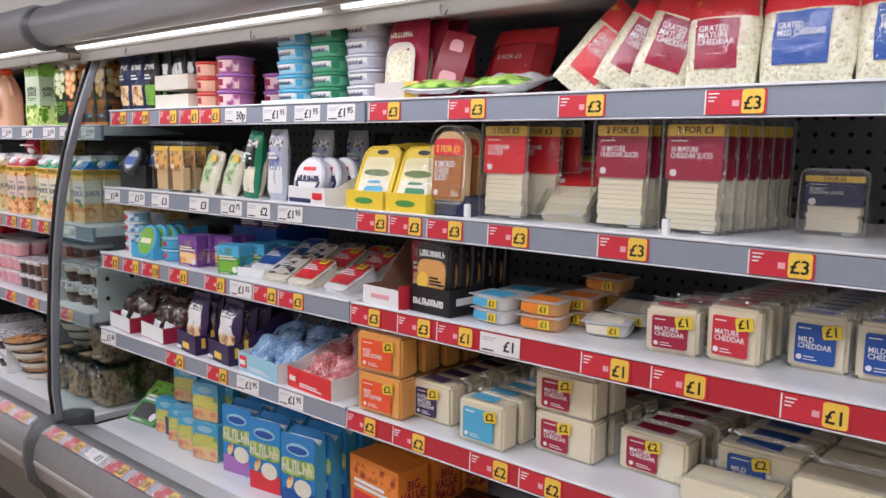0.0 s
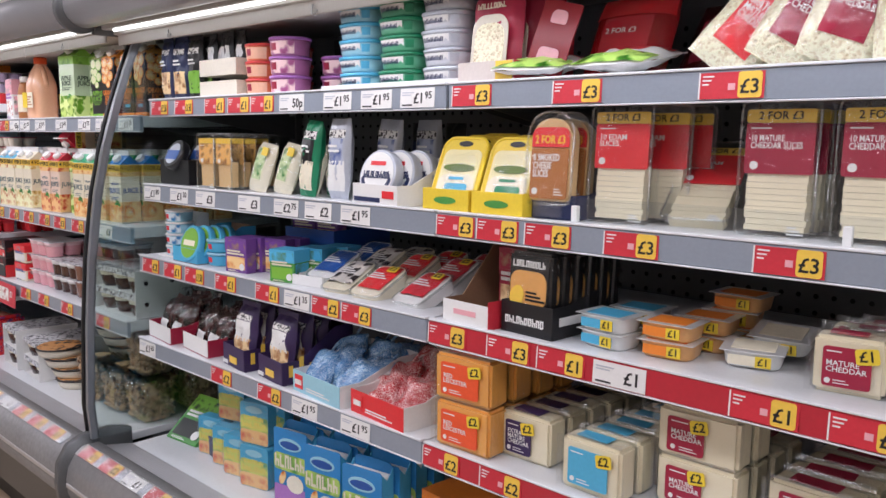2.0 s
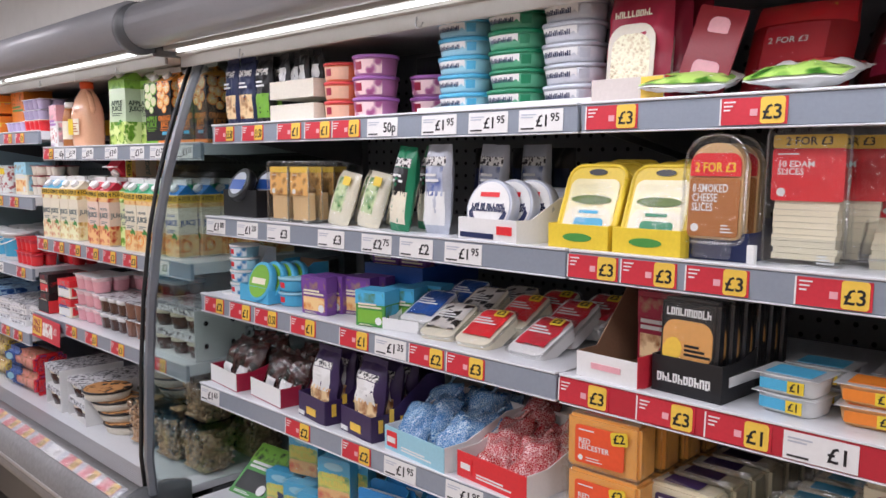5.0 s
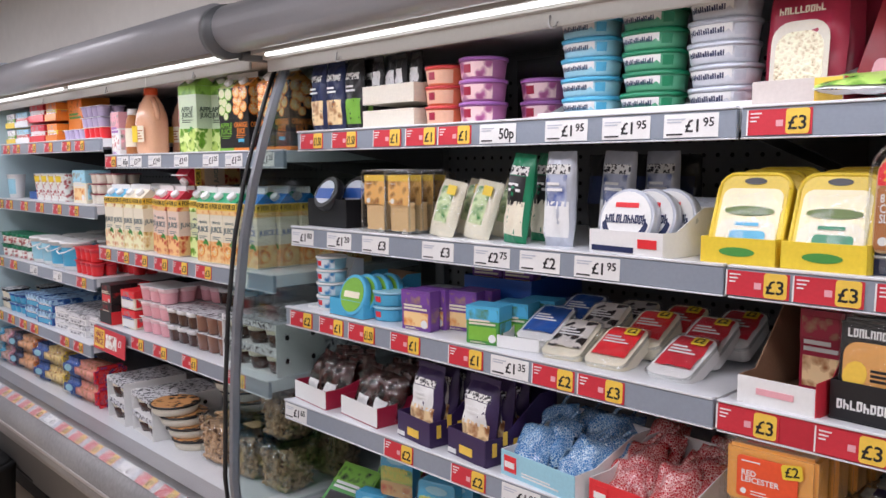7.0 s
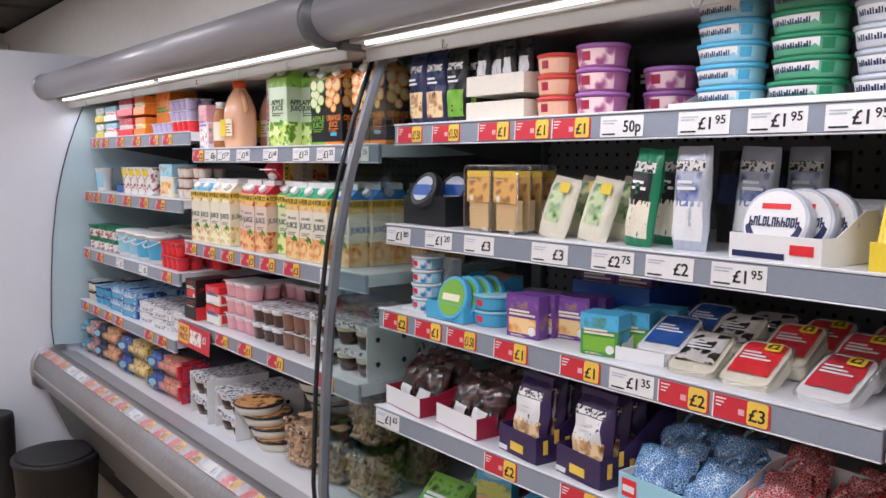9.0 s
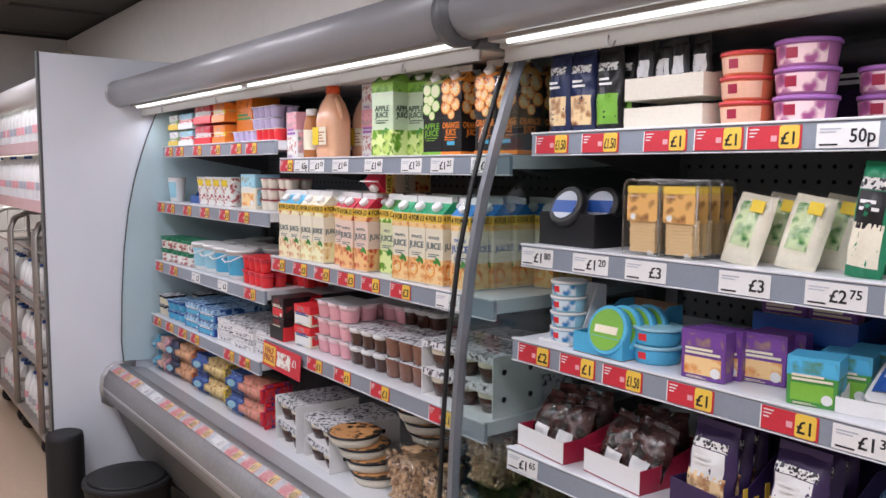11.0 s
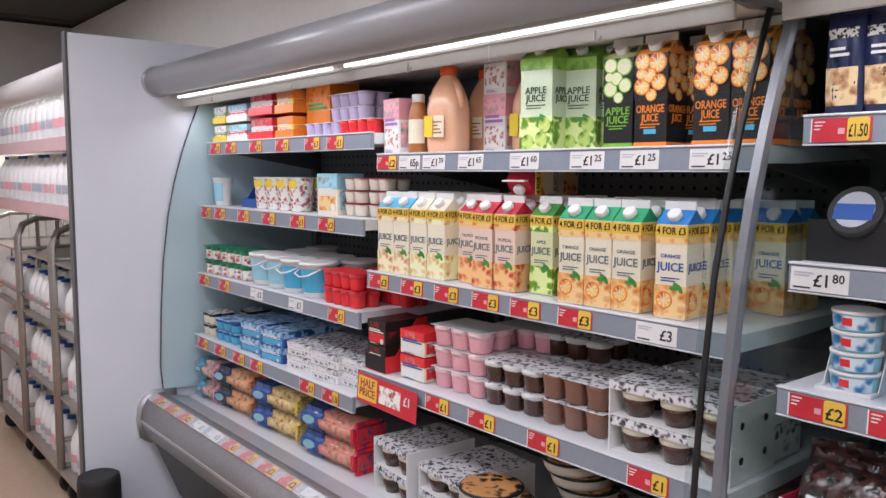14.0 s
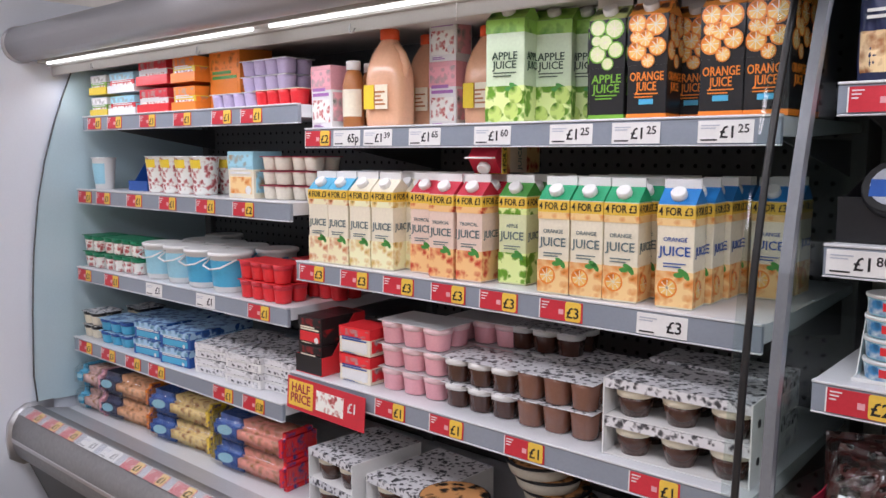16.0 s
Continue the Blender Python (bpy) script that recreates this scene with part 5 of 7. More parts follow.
def soft_cheese(label, printm, film, seed, price):
    r = thing("soft_cheese_pack", label, "cheese", "wrapped soft cheeses leaning back")
    part("cheese", panel(0.086, 0.124, 0.016, 0.004, 0.036, 0.0, 0.020), film, r)
    part("tray_rim", rim_of(0.092, 0.130, 0.016, 0.006, -0.003, 0.020, 0.003), RIMC, r, "clear tray rim")
    part("label", pillow(0.084, 0.124, 0.012, 10, 10, -0.86, 0.86, -0.62, 0.90, 0.0015, False, seed, 0.004), printm, r, "printed label")
    part("film", pillow(0.092, 0.130, 0.016, 8, 8, -1, 1, -1, 1, 0.003, False, seed + 5, 0.012), FILM, r)
    bars(r, -0.028, 0.026, (0.060, 0.069, 0.078), -0.0035, 0.004, PAPER, "brand_mark")
    if price:
        part("price_flash", panel(0.028, 0.022, 0.003, -0.0052, -0.0036, 0.090, cx=0.016), LEMON, r, "yellow price flash")
        text(r, price, 0.016, 0.101, -0.0058, 0.020, BLACK, 0.022)
    return r
rows_of(soft_cheese("blue-labelled wrapped soft cheese leaning back", BLUE, PAPER, 1, ""), [at(-1.672, 1.450, Z3 + 0.03, 6, -66), at(-1.66, 1.55, Z3 + 0.045, 6, -66)])
rows_of(soft_cheese("black-labelled wrapped soft cheese leaning back", mottle("black_print_picture", (0.02, 0.015, 0.015), (0.62, 0.58, 0.54), 34, 0.3, 0.06), CREAM, 2, ""), [at(-1.588, 1.430, Z3 + 0.014, 8, -66), at(-1.575, 1.52, Z3 + 0.04, 8, -66), at(-1.56, 1.61, Z3 + 0.035, 8, -66)])
rows_of(soft_cheese("red-labelled fruit cheese leaning back", BRIGHT, CREAM, 3, "£2"), [at(-1.487, 1.430, Z3 + 0.014, 4, -66), at(-1.475, 1.53, Z3 + 0.035, 4, -66), at(-1.46, 1.62, Z3 + 0.035, 4, -66)])
rows_of(soft_cheese("red-labelled cranberry cheese pack leaning back", RED, PAPER, 4, "£2"), [at(-1.360, 1.440, Z3 + 0.014, -2, -66), at(-1.36, 1.54, Z3 + 0.035, 2, -66), at(-1.34, 1.62, Z3 + 0.04, 2, -66)])
br = card_tray("brown_case", "empty red and white shelf case with brown card inside", 0.125, 0.22, 0.046, 0.165, BROWN, PAPER, BROWN)
plate(br, "brand_mark", -0.03, 0.03, 0.020, 0.030, -0.0006, PINK)
part("outer_print", extrude_x([(0.0, 0.0), (0.0, 0.055), (0.055, 0.055), (0.165, 0.165), (0.219, 0.165), (0.219, 0.0)], 0.0630, 0.0642), RED, br, "red printed outside")
br.matrix_basis = at(-1.150, 1.405, Z3, -4)
sw = printed_box("cheese_slice_box", "maroon pack of sandwich cheese slices in the case", "cheese pack", 0.07, 0.03, 0.14, MAROON, MAROON, MEAT)
sw.matrix_basis = at(-1.125, 1.52, Z3 + 0.004, -4)
mx = card_tray("black_case", "black printed shelf case of spicy cheese packs", 0.125, 0.20, 0.060, 0.085, BLACK)
strokes(mx, -0.052, 0.044, 0.018, 0.034, -0.0006, PAPER, 10)
for s in (1,):
    sd = part("side_mark", box(0.0630, 0.0642, 0.02, 0.13, 0.024, 0.040), PAPER, mx)
mx.matrix_basis = at(-1.015, 1.425, Z3, -4)
me_ = thing("spicy_cheese_pack", "black and orange pack of spicy sliced cheese", "cheese pack", "spicy cheese packs")
part("pack", box(-0.052, 0.052, 0, 0.026, 0, 0.150, 0.006, seg=2), BLACK, me_)
part("window", panel(0.088, 0.066, 0.016, -0.0016, 0.001, 0.050, 0.022), mat("apricot_cheese", (0.84, 0.42, 0.12), 0.3, var=0.15, coat=0.4), me_, "window onto orange cheese")
strokes(me_, -0.040, 0.040, 0.122, 0.136, -0.0006, PAPER, 10)
part("figure_mark", lathe([(0.017, 0), (0.017, 0.001)], 12, 1.0, 1.3), YELLOW, me_).matrix_basis = pose(-0.026, -0.0017, 0.066, 90, 20)
bars(me_, -0.004, 0.042, (0.060, 0.067, 0.074), -0.0018, 0.004, BLACK)
part("film", box(-0.054, 0.054, -0.002, 0.028, 0.0, 0.158, 0.004), FILM, me_)
rows_of(me_, [at(-1.020 + 0.008 * k, 1.432 + 0.03 * k, Z3 + 0.004, -4, -3) for k in range(6)])
def flat_tray(label, inside, lidm, price):
    r = thing("cheese_tray_pack", label, "cheese pack", "trays of cheese sticks")
    part("tray", lathe([(0.040, 0), (0.043, 0.004), (0.047, 0.026), (0.050, 0.028)], 24, 1.0, 0.8, 0.040, 5.0), MILKY if inside is PAPER else inside, r)
    part("lid_film", box(-0.050, 0.050, 0.0, 0.080, 0.028, 0.0295, 0.0005), FOIL, r, "pale lid film")
    part("lid_print", box(-0.034, 0.034, 0.012, 0.066, 0.0297, 0.0305), lidm, r)
    part("label", box(-0.036, 0.030, -0.0012, 0.0, 0.007, 0.023), lidm, r)
    plate(r, "price_flash", 0.006, 0.030, 0.006, 0.024, -0.0018, LEMON)
    text(r, price, 0.018, 0.015, -0.0036, 0.017, BLACK, 0.02)
    return r
rows_of(flat_tray("clear tray of cheese sticks with blue lid", PAPER, SKY, "£1"), [at(-0.868, 1.44, Z3, -6), at(-0.866, 1.437, Z3 + 0.030, -3), at(-0.855, 1.53, Z3, 4), at(-0.852, 1.53, Z3 + 0.030, 2)])
rows_of(flat_tray("clear tray of red cheese sticks with orange print", mat("peach_cheese", (0.80, 0.44, 0.18), 0.3), ORANGE, "£1"), [at(-0.750, 1.455, Z3, 6), at(-0.755, 1.46, Z3 + 0.030, 3), at(-0.735, 1.55, Z3, -5), at(-0.73, 1.55, Z3 + 0.030, 4), at(-0.72, 1.64, Z3, 0), at(-0.72, 1.64, Z3 + 0.03, 8), at(-0.715, 1.645, Z3 + 0.06, -3)])
lo = flat_tray("loose-wrapped pack of small cheeses lying flat", PAPER, CREAM, "£1")
rows_of(lo, [at(-0.620, 1.50, Z3, 14, 4), at(-0.605, 1.57, Z3 + 0.012, 5, 10)])
cb = cheese_block("small wrapped mature cheddar block with maroon label", 0.096, 0.085, 0.042, MAROON, "MATURE\nCHEDDAR", "£1")
rows_of(cb, [at(-0.467, 1.470, Z3, 7, 2), at(-0.445, 1.53, Z3, 12), at(-0.440, 1.58, Z3, 8), at(-0.50, 1.57, Z3 + 0.012, -10, -40)])
cb = cheese_block("wrapped mature cheddar block with red label", 0.094, 0.100, 0.030, RED, "MATURE\nCHEDDAR", "£1")
rows_of(cb, [at(-0.362 + 0.003 * k, 1.482 + 0.042 * k, Z3, random.uniform(-3, 5)) for k in range(8)])
cb = cheese_block("wrapped mild cheddar block with blue label", 0.096, 0.096, 0.030, BLUE, "MILD\nCHEDDAR", "£1")
rows_of(cb, [at(x + 0.003 * k, 1.535 + 0.042 * k, Z3, random.uniform(-3, 4)) for x in (-0.238, -0.130) for k in range(7)])
tickets(1.203, 1.396, [(-2.463, "r", "£2"), (-2.330, "r", "£1"), (-2.208, "r", "£1.50"), (-2.048, "r", "£1"), (-1.855, "r", "£1"), (-1.733, "w", "£1.35"), (-1.622, "r", "£2"), (-1.513, "r", "£3"),
                       (-1.237, "r", "£3"), (-1.082, "r", "£3"), (-0.964, "r", "£1"), (-0.847, "w", "£1"), (-0.606, "r", "£1"), (-0.465, "r", "£1"), (-0.245, "r", "£1")])

# ---------------------------------------------------------------- cheese cabinet: fourth shelf
for k, x in enumerate((-2.405, -2.195)):
    mt = card_tray("maroon_tray", "maroon and white card tray of dark snack bags", 0.165, 0.20, 0.050, 0.075, MAROON, PAPER)
    mt.matrix_basis = at(x, 1.410, Z4, -6)
    for j in range(4):
        fb = flow_pouch("dark cellophane bag of chocolate snacks", 0.10, 0.13, 0.065, DARKBAG, None, None, "snack_bag", "snack bag", j + 3 * k)
        if j < 2:
            part("pale_label", pillow(0.10, 0.13, 0.065, 6, 5, -0.3, 0.6, -0.5, -0.1, 0.002, False, j + 3 * k, 0.008), PAPER, fb, "torn white label")
        part("film", pillow(0.105, 0.134, 0.068, 8, 8, -1, 1, -1, 1, 0.003, False, j + 20, 0.014), FILM, fb)
        fb.matrix_basis = at(x - 0.035 + 0.07 * (j % 2), 1.425 + 0.085 * (j // 2), Z4 + 0.004, random.uniform(-12, 12), -22, random.uniform(-10, 10))
for k, x in enumerate((-1.985, -1.815)):
    nt = card_tray("navy_case", "deep purple shelf case with white and yellow print", 0.130, 0.21, 0.060, 0.135, PURPLE)
    plate(nt, "yellow_mark", -0.022, 0.022, 0.012, 0.030, -0.0006, YELLOW)
    plate(nt, "white_corner", -0.064, -0.035, 0.004, 0.014, -0.0006, PAPER)
    for s in range(4):
        part("star_print", box(0.0652, 0.0664, 0.02 + 0.03 * s, 0.032 + 0.03 * s, 0.02 + 0.02 * (s % 2), 0.050 + 0.02 * (s % 2)), YELLOW, nt)
    nt.matrix_basis = at(x, 1.405, Z4, -8)
    sp_ = flow_pouch("purple and white bag of cheese biscuits in the case", 0.105, 0.165, 0.045, PURPLE, PAPER, MEAT, "cheese_biscuit_bag", "snack bag", k + 4)
    rows_of(sp_, [at(x, 1.418 + 0.05 * j, Z4 + 0.004, -6, -8) for j in range(3)])
def net_tray(label, card, net, x, w, seed):
    r = card_tray("mini_cheese_tray", label, w, 0.24, 0.055, 0.095, PAPER, card, PAPER)
    plate(r, "roundel", -w / 2 + 0.01, -w / 2 + 0.045, 0.012, 0.046, -0.0006, BRIGHT, bevel=0.0005)
    plate(r, "roundel_text", -w / 2 + 0.014, -w / 2 + 0.041, 0.022, 0.034, -0.0022, PAPER)
    bars(r, -w * 0.2, w * 0.3, (0.012, 0.018), -0.0006, 0.003, PAPER)
    r.matrix_basis = at(x, 1.392, Z4, -5)
    rng = random.Random(seed)
    for k in range(8):
        b = thing("netted_cheese", "net bag of small round waxed cheeses", "cheese", "netted mini cheeses")
        bag = pillow(0.085, 0.125, 0.050, 16, 20, seed=seed * 9 + k, crumple=0.010)
        for v in bag.verts:                              # the round cheeses push the net out
            q = math.sin(v.co.x * 75 + k) * math.sin(v.co.z * 75 + seed)
            v.co.y += 0.007 * q * (1 if v.co.y > 0.025 else -1)
        part("net", bag, net, b)
        part("net_twist", tube_along([(0, 0.025, 0.122), (0.008, 0.020, 0.136), (0.022, 0.012, 0.142)], 0.004, 6), net, b)
        b.matrix_basis = at(x - w / 4 + (k % 2) * w / 2 + rng.uniform(-0.008, 0.008), 1.408 + 0.048 * (k // 2), Z4 + 0.012 + 0.010 * (k // 2), rng.uniform(-14, 14), rng.uniform(-58, -40), rng.uniform(-12, 12))
net_tray("pale blue card tray of netted mini cheeses", CYAN, BLUENET, -1.610, 0.20, 1)
net_tray("red and white card tray of netted mini cheeses", BRIGHT, REDNET, -1.395, 0.19, 2)
rl = cheese_block("orange block of red leicester in clear film", 0.140, 0.095, 0.060, mat("vermilion_label", (0.84, 0.10, 0.03), 0.4), "RED\nLEICESTER", "£2", mat("amber_cheese", (0.88, 0.41, 0.09), 0.3, var=0.12, coat=0.4))
rows_of(rl, [at(-1.150 + 0.005 * k, 1.400 + 0.072 * k, Z4 + 0.099 * j, random.uniform(-2, 4)) for k in range(4) for j in range(2)])
cb = cheese_block("wrapped extra mature cheddar block with plum label", 0.120, 0.092, 0.055, PURPLE, "EXTRA\nMATURE\nCHEDDAR", "£2", full=0.3)
rows_of(cb, [at(-1.030 + 0.005 * k, 1.450 + 0.062 * k, Z4, random.uniform(-2, 3)) for k in range(7)])
cb = cheese_block("wrapped lighter cheese block with pale blue label", 0.122, 0.096, 0.050, SKY, "", "£2")
rows_of(cb, [at(-0.855 + 0.006 * k, 1.410 + 0.058 * k, Z4, random.uniform(-2, 3)) for k in range(8)])
cb = cheese_block("large wrapped mature cheddar block with red label", 0.142, 0.086, 0.055, MAROON, "MATURE\nCHEDDAR", "£2", full=0.2)
rows_of(cb, [at(-0.692 + 0.005 * k, 1.475 + 0.066 * k, Z4 + 0.088 * j, random.uniform(-3, 3)) for k, j in ((0, 0), (1, 0), (2, 0), (3, 0), (0, 1), (1, 1))]
        + [at(-0.512 + 0.005 * k, 1.505 + 0.062 * k, Z4, random.uniform(-3, 3)) for k in range(6)])
cb = cheese_block("large wrapped mild cheddar block with blue label", 0.150, 0.092, 0.055, BLUE, "MILD\nCHEDDAR", "£2", full=0.2)
rows_of(cb, [at(-0.325 + 0.005 * k, 1.545 + 0.064 * k, Z4, random.uniform(-3, 3)) for k in range(5)])
cb = cheese_block("plain pale cheese block lying flat in film", 0.165, 0.045, 0.090, None, "", "", CHEESE, False)
rows_of(cb, [at(-0.345, 1.45, Z4, 3), at(-0.16, 1.46, Z4, -2), at(-0.16, 1.47, Z4 + 0.049, 3), at(-0.155, 1.57, Z4, 2), at(-0.155, 1.57, Z4 + 0.049, -2), at(-0.15, 1.68, Z4, 0), at(-0.15, 1.68, Z4 + 0.049, 2)])
tickets(0.945, 1.384, [(-2.482, "w", "£1.65"), (-2.062, "r", "£2"), (-1.837, "r", "£2"), (-1.692, "w", "£1.95"), (-1.505, "w", "£1.95"), (-1.239, "r", "£2"), (-1.084, "r", "£2"), (-0.858, "r", "£2"), (-0.732, "r", "£2"), (-0.46, "r", "£2")])

# ---------------------------------------------------------------- cheese cabinet: base deck
gr = printed_box("cheese_slicer_box", "flat green and black snack box tipped back", "snack box", 0.15, 0.05, 0.17, GREEN, LIME, BLACK)
rows_of(gr, [at(-2.385, 1.455, ZD + 0.004, 6, -52), at(-2.30, 1.56, ZD + 0.02, 6, -45)])
rb = card_tray("red_case", "open red and brown card case", 0.12, 0.16, 0.06, 0.13, BROWN, MAROON, MAROON)
rb.matrix_basis = at(-2.265, 1.53, ZD, 4)
nv = card_tray("navy_tray", "small navy card tray under snack boxes", 0.16, 0.20, 0.06, 0.09, NAVY)
nv.matrix_basis = at(-2.17, 1.46, ZD, -6)
pc = thing("pocket_snack_pack", "blue-topped snack pack with lime lettering and an orange foot", "snack box", "blue-topped snack packs")
part("box", panel(0.100, 0.118, 0.010, 0.0, 0.036), SKY, pc)
part("upper_print", panel(0.098, 0.075, 0.008, -0.0010, 0.001, 0.004), mottle("lime_fade", (0.16, 0.40, 0.20), (0.62, 0.66, 0.16), 22, 0.35, 0.35, 0.02), pc)
part("picture", panel(0.098, 0.038, 0.008, -0.0020, 0.001, 0.002), mottle("bun_picture", (0.72, 0.16, 0.10), (0.86, 0.50, 0.22), 30, 0.35, 0.3, 0.02), pc)
strokes(pc, -0.036, 0.036, 0.068, 0.082, -0.0016, mat("sun_print", (0.84, 0.70, 0.16), 0.4), 5)
strokes(pc, -0.042, 0.042, 0.046, 0.064, -0.0016, mat("sun_print", (0.84, 0.70, 0.16), 0.4), 6)
part("brand_mark", lathe([(0.030, 0), (0.030, 0.001)], 18, 1.0, 0.34), CYAN, pc).matrix_basis = pose(0, -0.0003, 0.098, 90)
part("film", panel(0.106, 0.124, 0.012, -0.004, 0.038), FILM, pc)
rows_of(pc, [at(-2.225, 1.47, ZD, 14), at(-2.120, 1.455, ZD, 14), at(-2.035, 1.44, ZD, 14), at(-1.935, 1.43, ZD, 14), at(-1.91, 1.47, ZD, 14),
             at(-1.945, 1.44, ZD + 0.119, 14), at(-1.925, 1.48, ZD + 0.119, 14), at(-2.155, 1.50, ZD + 0.119, 14), at(-2.04, 1.50, ZD + 0.05, 14, -20), at(-2.10, 1.50, ZD, 14), at(-2.02, 1.49, ZD, 14), at(-2.0, 1.53, ZD, 14)])
for x, y, accent in ((-1.775, 1.435, LILAC), (-1.620, 1.418, BRIGHT), (-1.462, 1.408, BLUE)):
    dn = thing("dipping_snack_box", "tall blue box of cheese dip snacks with a cut-out top", "snack box", "tall dip snack boxes")
    DEEP = mat("deep_sky_print", (0.03, 0.24, 0.56), 0.35)
    part("front", panel(0.118, 0.205, 0.002, 0.0, 0.002, 0.0, 0.008), DEEP, dn)
    part("back", panel(0.118, 0.215, 0.002, 0.043, 0.045, 0.0, 0.020), DEEP, dn)
    for sx in (-1, 1):
        part("side", extrude_x([(0.002, 0.0), (0.002, 0.200), (0.022, 0.180), (0.043, 0.205), (0.043, 0.0)], sx * 0.058 - 0.001, sx * 0.058 + 0.001), SKY, dn)
    part("inner_tray", box(-0.056, 0.056, 0.004, 0.041, 0.0, 0.190, 0.003), PAPER, dn, "white inner tray")
    part("top_edge", box(-0.050, 0.050, 0.0022, 0.005, 0.190, 0.2045), PAPER, dn)
    part("lower_print", panel(0.116, 0.050, 0.004, -0.0010, 0.0, 0.001), accent, dn)
    part("green_print", panel(0.116, 0.046, 0.012, -0.0014, 0.0, 0.092), mottle("lime_swirl", (0.10, 0.34, 0.06), (0.46, 0.62, 0.14), 20, 0.35, 0.3, 0.02), dn)
    strokes(dn, -0.054, 0.054, 0.100, 0.136, -0.0024, CREAM, 6)
    part("brand_mark", lathe([(0.040, 0), (0.040, 0.001)], 20, 1.0, 0.42), CYAN, dn).matrix_basis = pose(0, -0.0002, 0.165, 90)
    part("brand_core", lathe([(0.034, 0), (0.034, 0.001)], 20, 1.0, 0.30), BLUE, dn).matrix_basis = pose(0, -0.0012, 0.164, 90)
    part("dip_print", lathe([(0.030, 0), (0.030, 0.001)], 20, 1.0, 0.8), CREAM, dn).matrix_basis = pose(0.018, -0.0012, 0.062, 90)
    part("picture_dip", lathe([(0.017, 0), (0.017, 0.001)], 14, 0.6, 1.2), FRUIT, dn).matrix_basis = pose(-0.026, -0.0022, 0.072, 90, 24)
    rows_of(dn, [at(x, y, ZD, 9), at(x + 0.004, y + 0.052, ZD, 9), at(x + 0.006, y + 0.104, ZD, 9), at(x + 0.010, y + 0.16, ZD, 9)])
bg = printed_box("big_value_pack", "orange big value pack of cheese with red panel", "cheese pack", 0.19, 0.10, 0.170, ORANGE, ORANGE, BRIGHT)
text(bg, "BIG\nVALUE\nPACK", 0, 0, 0, 0.034, MAROON, 0.08).matrix_basis = pose(0.0966, 0.05, 0.10, 0, 0, 90) @ Matrix.Rotation(radians(90), 4, "X") @ Matrix.Diagonal((0.028, 0.034, 0.03, 1))
rows_of(bg, [at(-1.245, 1.475, ZD, -5), at(-1.235, 1.59, ZD, -5), at(-1.225, 1.70, ZD, -5)])
dpk = flow_pouch("dark sausage pack lying at the back of the deck", 0.16, 0.20, 0.05, DARKBAG, None, None, "snack_bag", "snack bag", 30)
rows_of(dpk, [at(-1.02 + 0.17 * k, 1.48, ZD + 0.05, 4, -76) for k in range(6)])
BUMPER_TAGS = at(0, 1.1845, 0.6865, 0, -62)
for k in range(18):
    kind, words = (("r", "£1"), ("r", "£1.50"), ("w", "£1"), ("r", "£2"))[(k * 3 + k // 4) % 4]
    copy_thing(TICKETS[(kind, words)], Matrix.Translation((-2.46 + 0.135 * k, 0, 0)) @ BUMPER_TAGS)

# ---------------------------------------------------------------- juice cabinet: top shelf
J1, J2, J3 = 1.679, 1.3260, 1.025
px = printed_box("milkshake_carton", "pink and white children's milkshake carton", "drink carton", 0.085, 0.07, 0.165, PAPER, PINK, SALAD, "", LILAC)
rows_of(px, [at(-3.785, 1.488, J1, -3), at(-3.47, 1.62, J1, 4), at(-3.47, 1.62, J1 + 0.166, 4), at(-3.55, 1.70, J1, 4)])
bo = thing("milkshake_bottle", "small brown milkshake bottle with a white cap", "bottle")
part("bottle", lathe([(0.026, 0), (0.029, 0.004), (0.029, 0.11), (0.022, 0.14), (0.017, 0.150)], 18, cy=0.03), TAN, bo)
part("cap", lathe([(0.019, 0.150), (0.019, 0.172), (0.017, 0.174)], 18, cy=0.03), PAPER, bo)
part("label", band(0.0295, 0.0295, 0.03, 0.10, 180, 360, cy=0.03), CREAM, bo)
rows_of(bo, [at(-3.692, 1.490, J1), at(-3.70, 1.56, J1)])
jg = thing("juice_jug", "large orange plastic jug of juice with handle and orange cap", "juice jug", "big juice jugs")
part("jug", lathe([(0.050, 0), (0.056, 0.006), (0.058, 0.02), (0.058, 0.125), (0.054, 0.150), (0.042, 0.184), (0.027, 0.210), (0.021, 0.218), (0.020, 0.226)], 26, 1.0, 0.85, 0.06, 3.2), JUICEM, jg, "translucent orange jug")
part("handle", tube_along([(0.050, 0.05, 0.13), (0.062, 0.045, 0.15), (0.052, 0.045, 0.180), (0.026, 0.05, 0.206)], 0.010, 8), JUICEM, jg)
part("cap", lathe([(0.025, 0.220), (0.025, 0.243), (0.022, 0.246)], 20, cy=0.06), mat("orange_cap", (0.80, 0.10, 0.02), 0.4), jg, "ridged orange cap")
plate(jg, "label", -0.040, -0.008, 0.045, 0.105, 0.002, LEMON, "yellow fruit label")
plate(jg, "back_label", -0.004, 0.034, 0.045, 0.105, 0.002, CREAM)
bars(jg, -0.003, 0.028, (0.055, 0.065, 0.075, 0.085), -0.0, 0.004, TAN)
rows_of(jg, [at(-3.573, 1.485, J1, 8), at(-3.345, 1.60, J1, 4), at(-3.225, 1.66, J1, 0), at(-3.56, 1.62, J1, 6)])
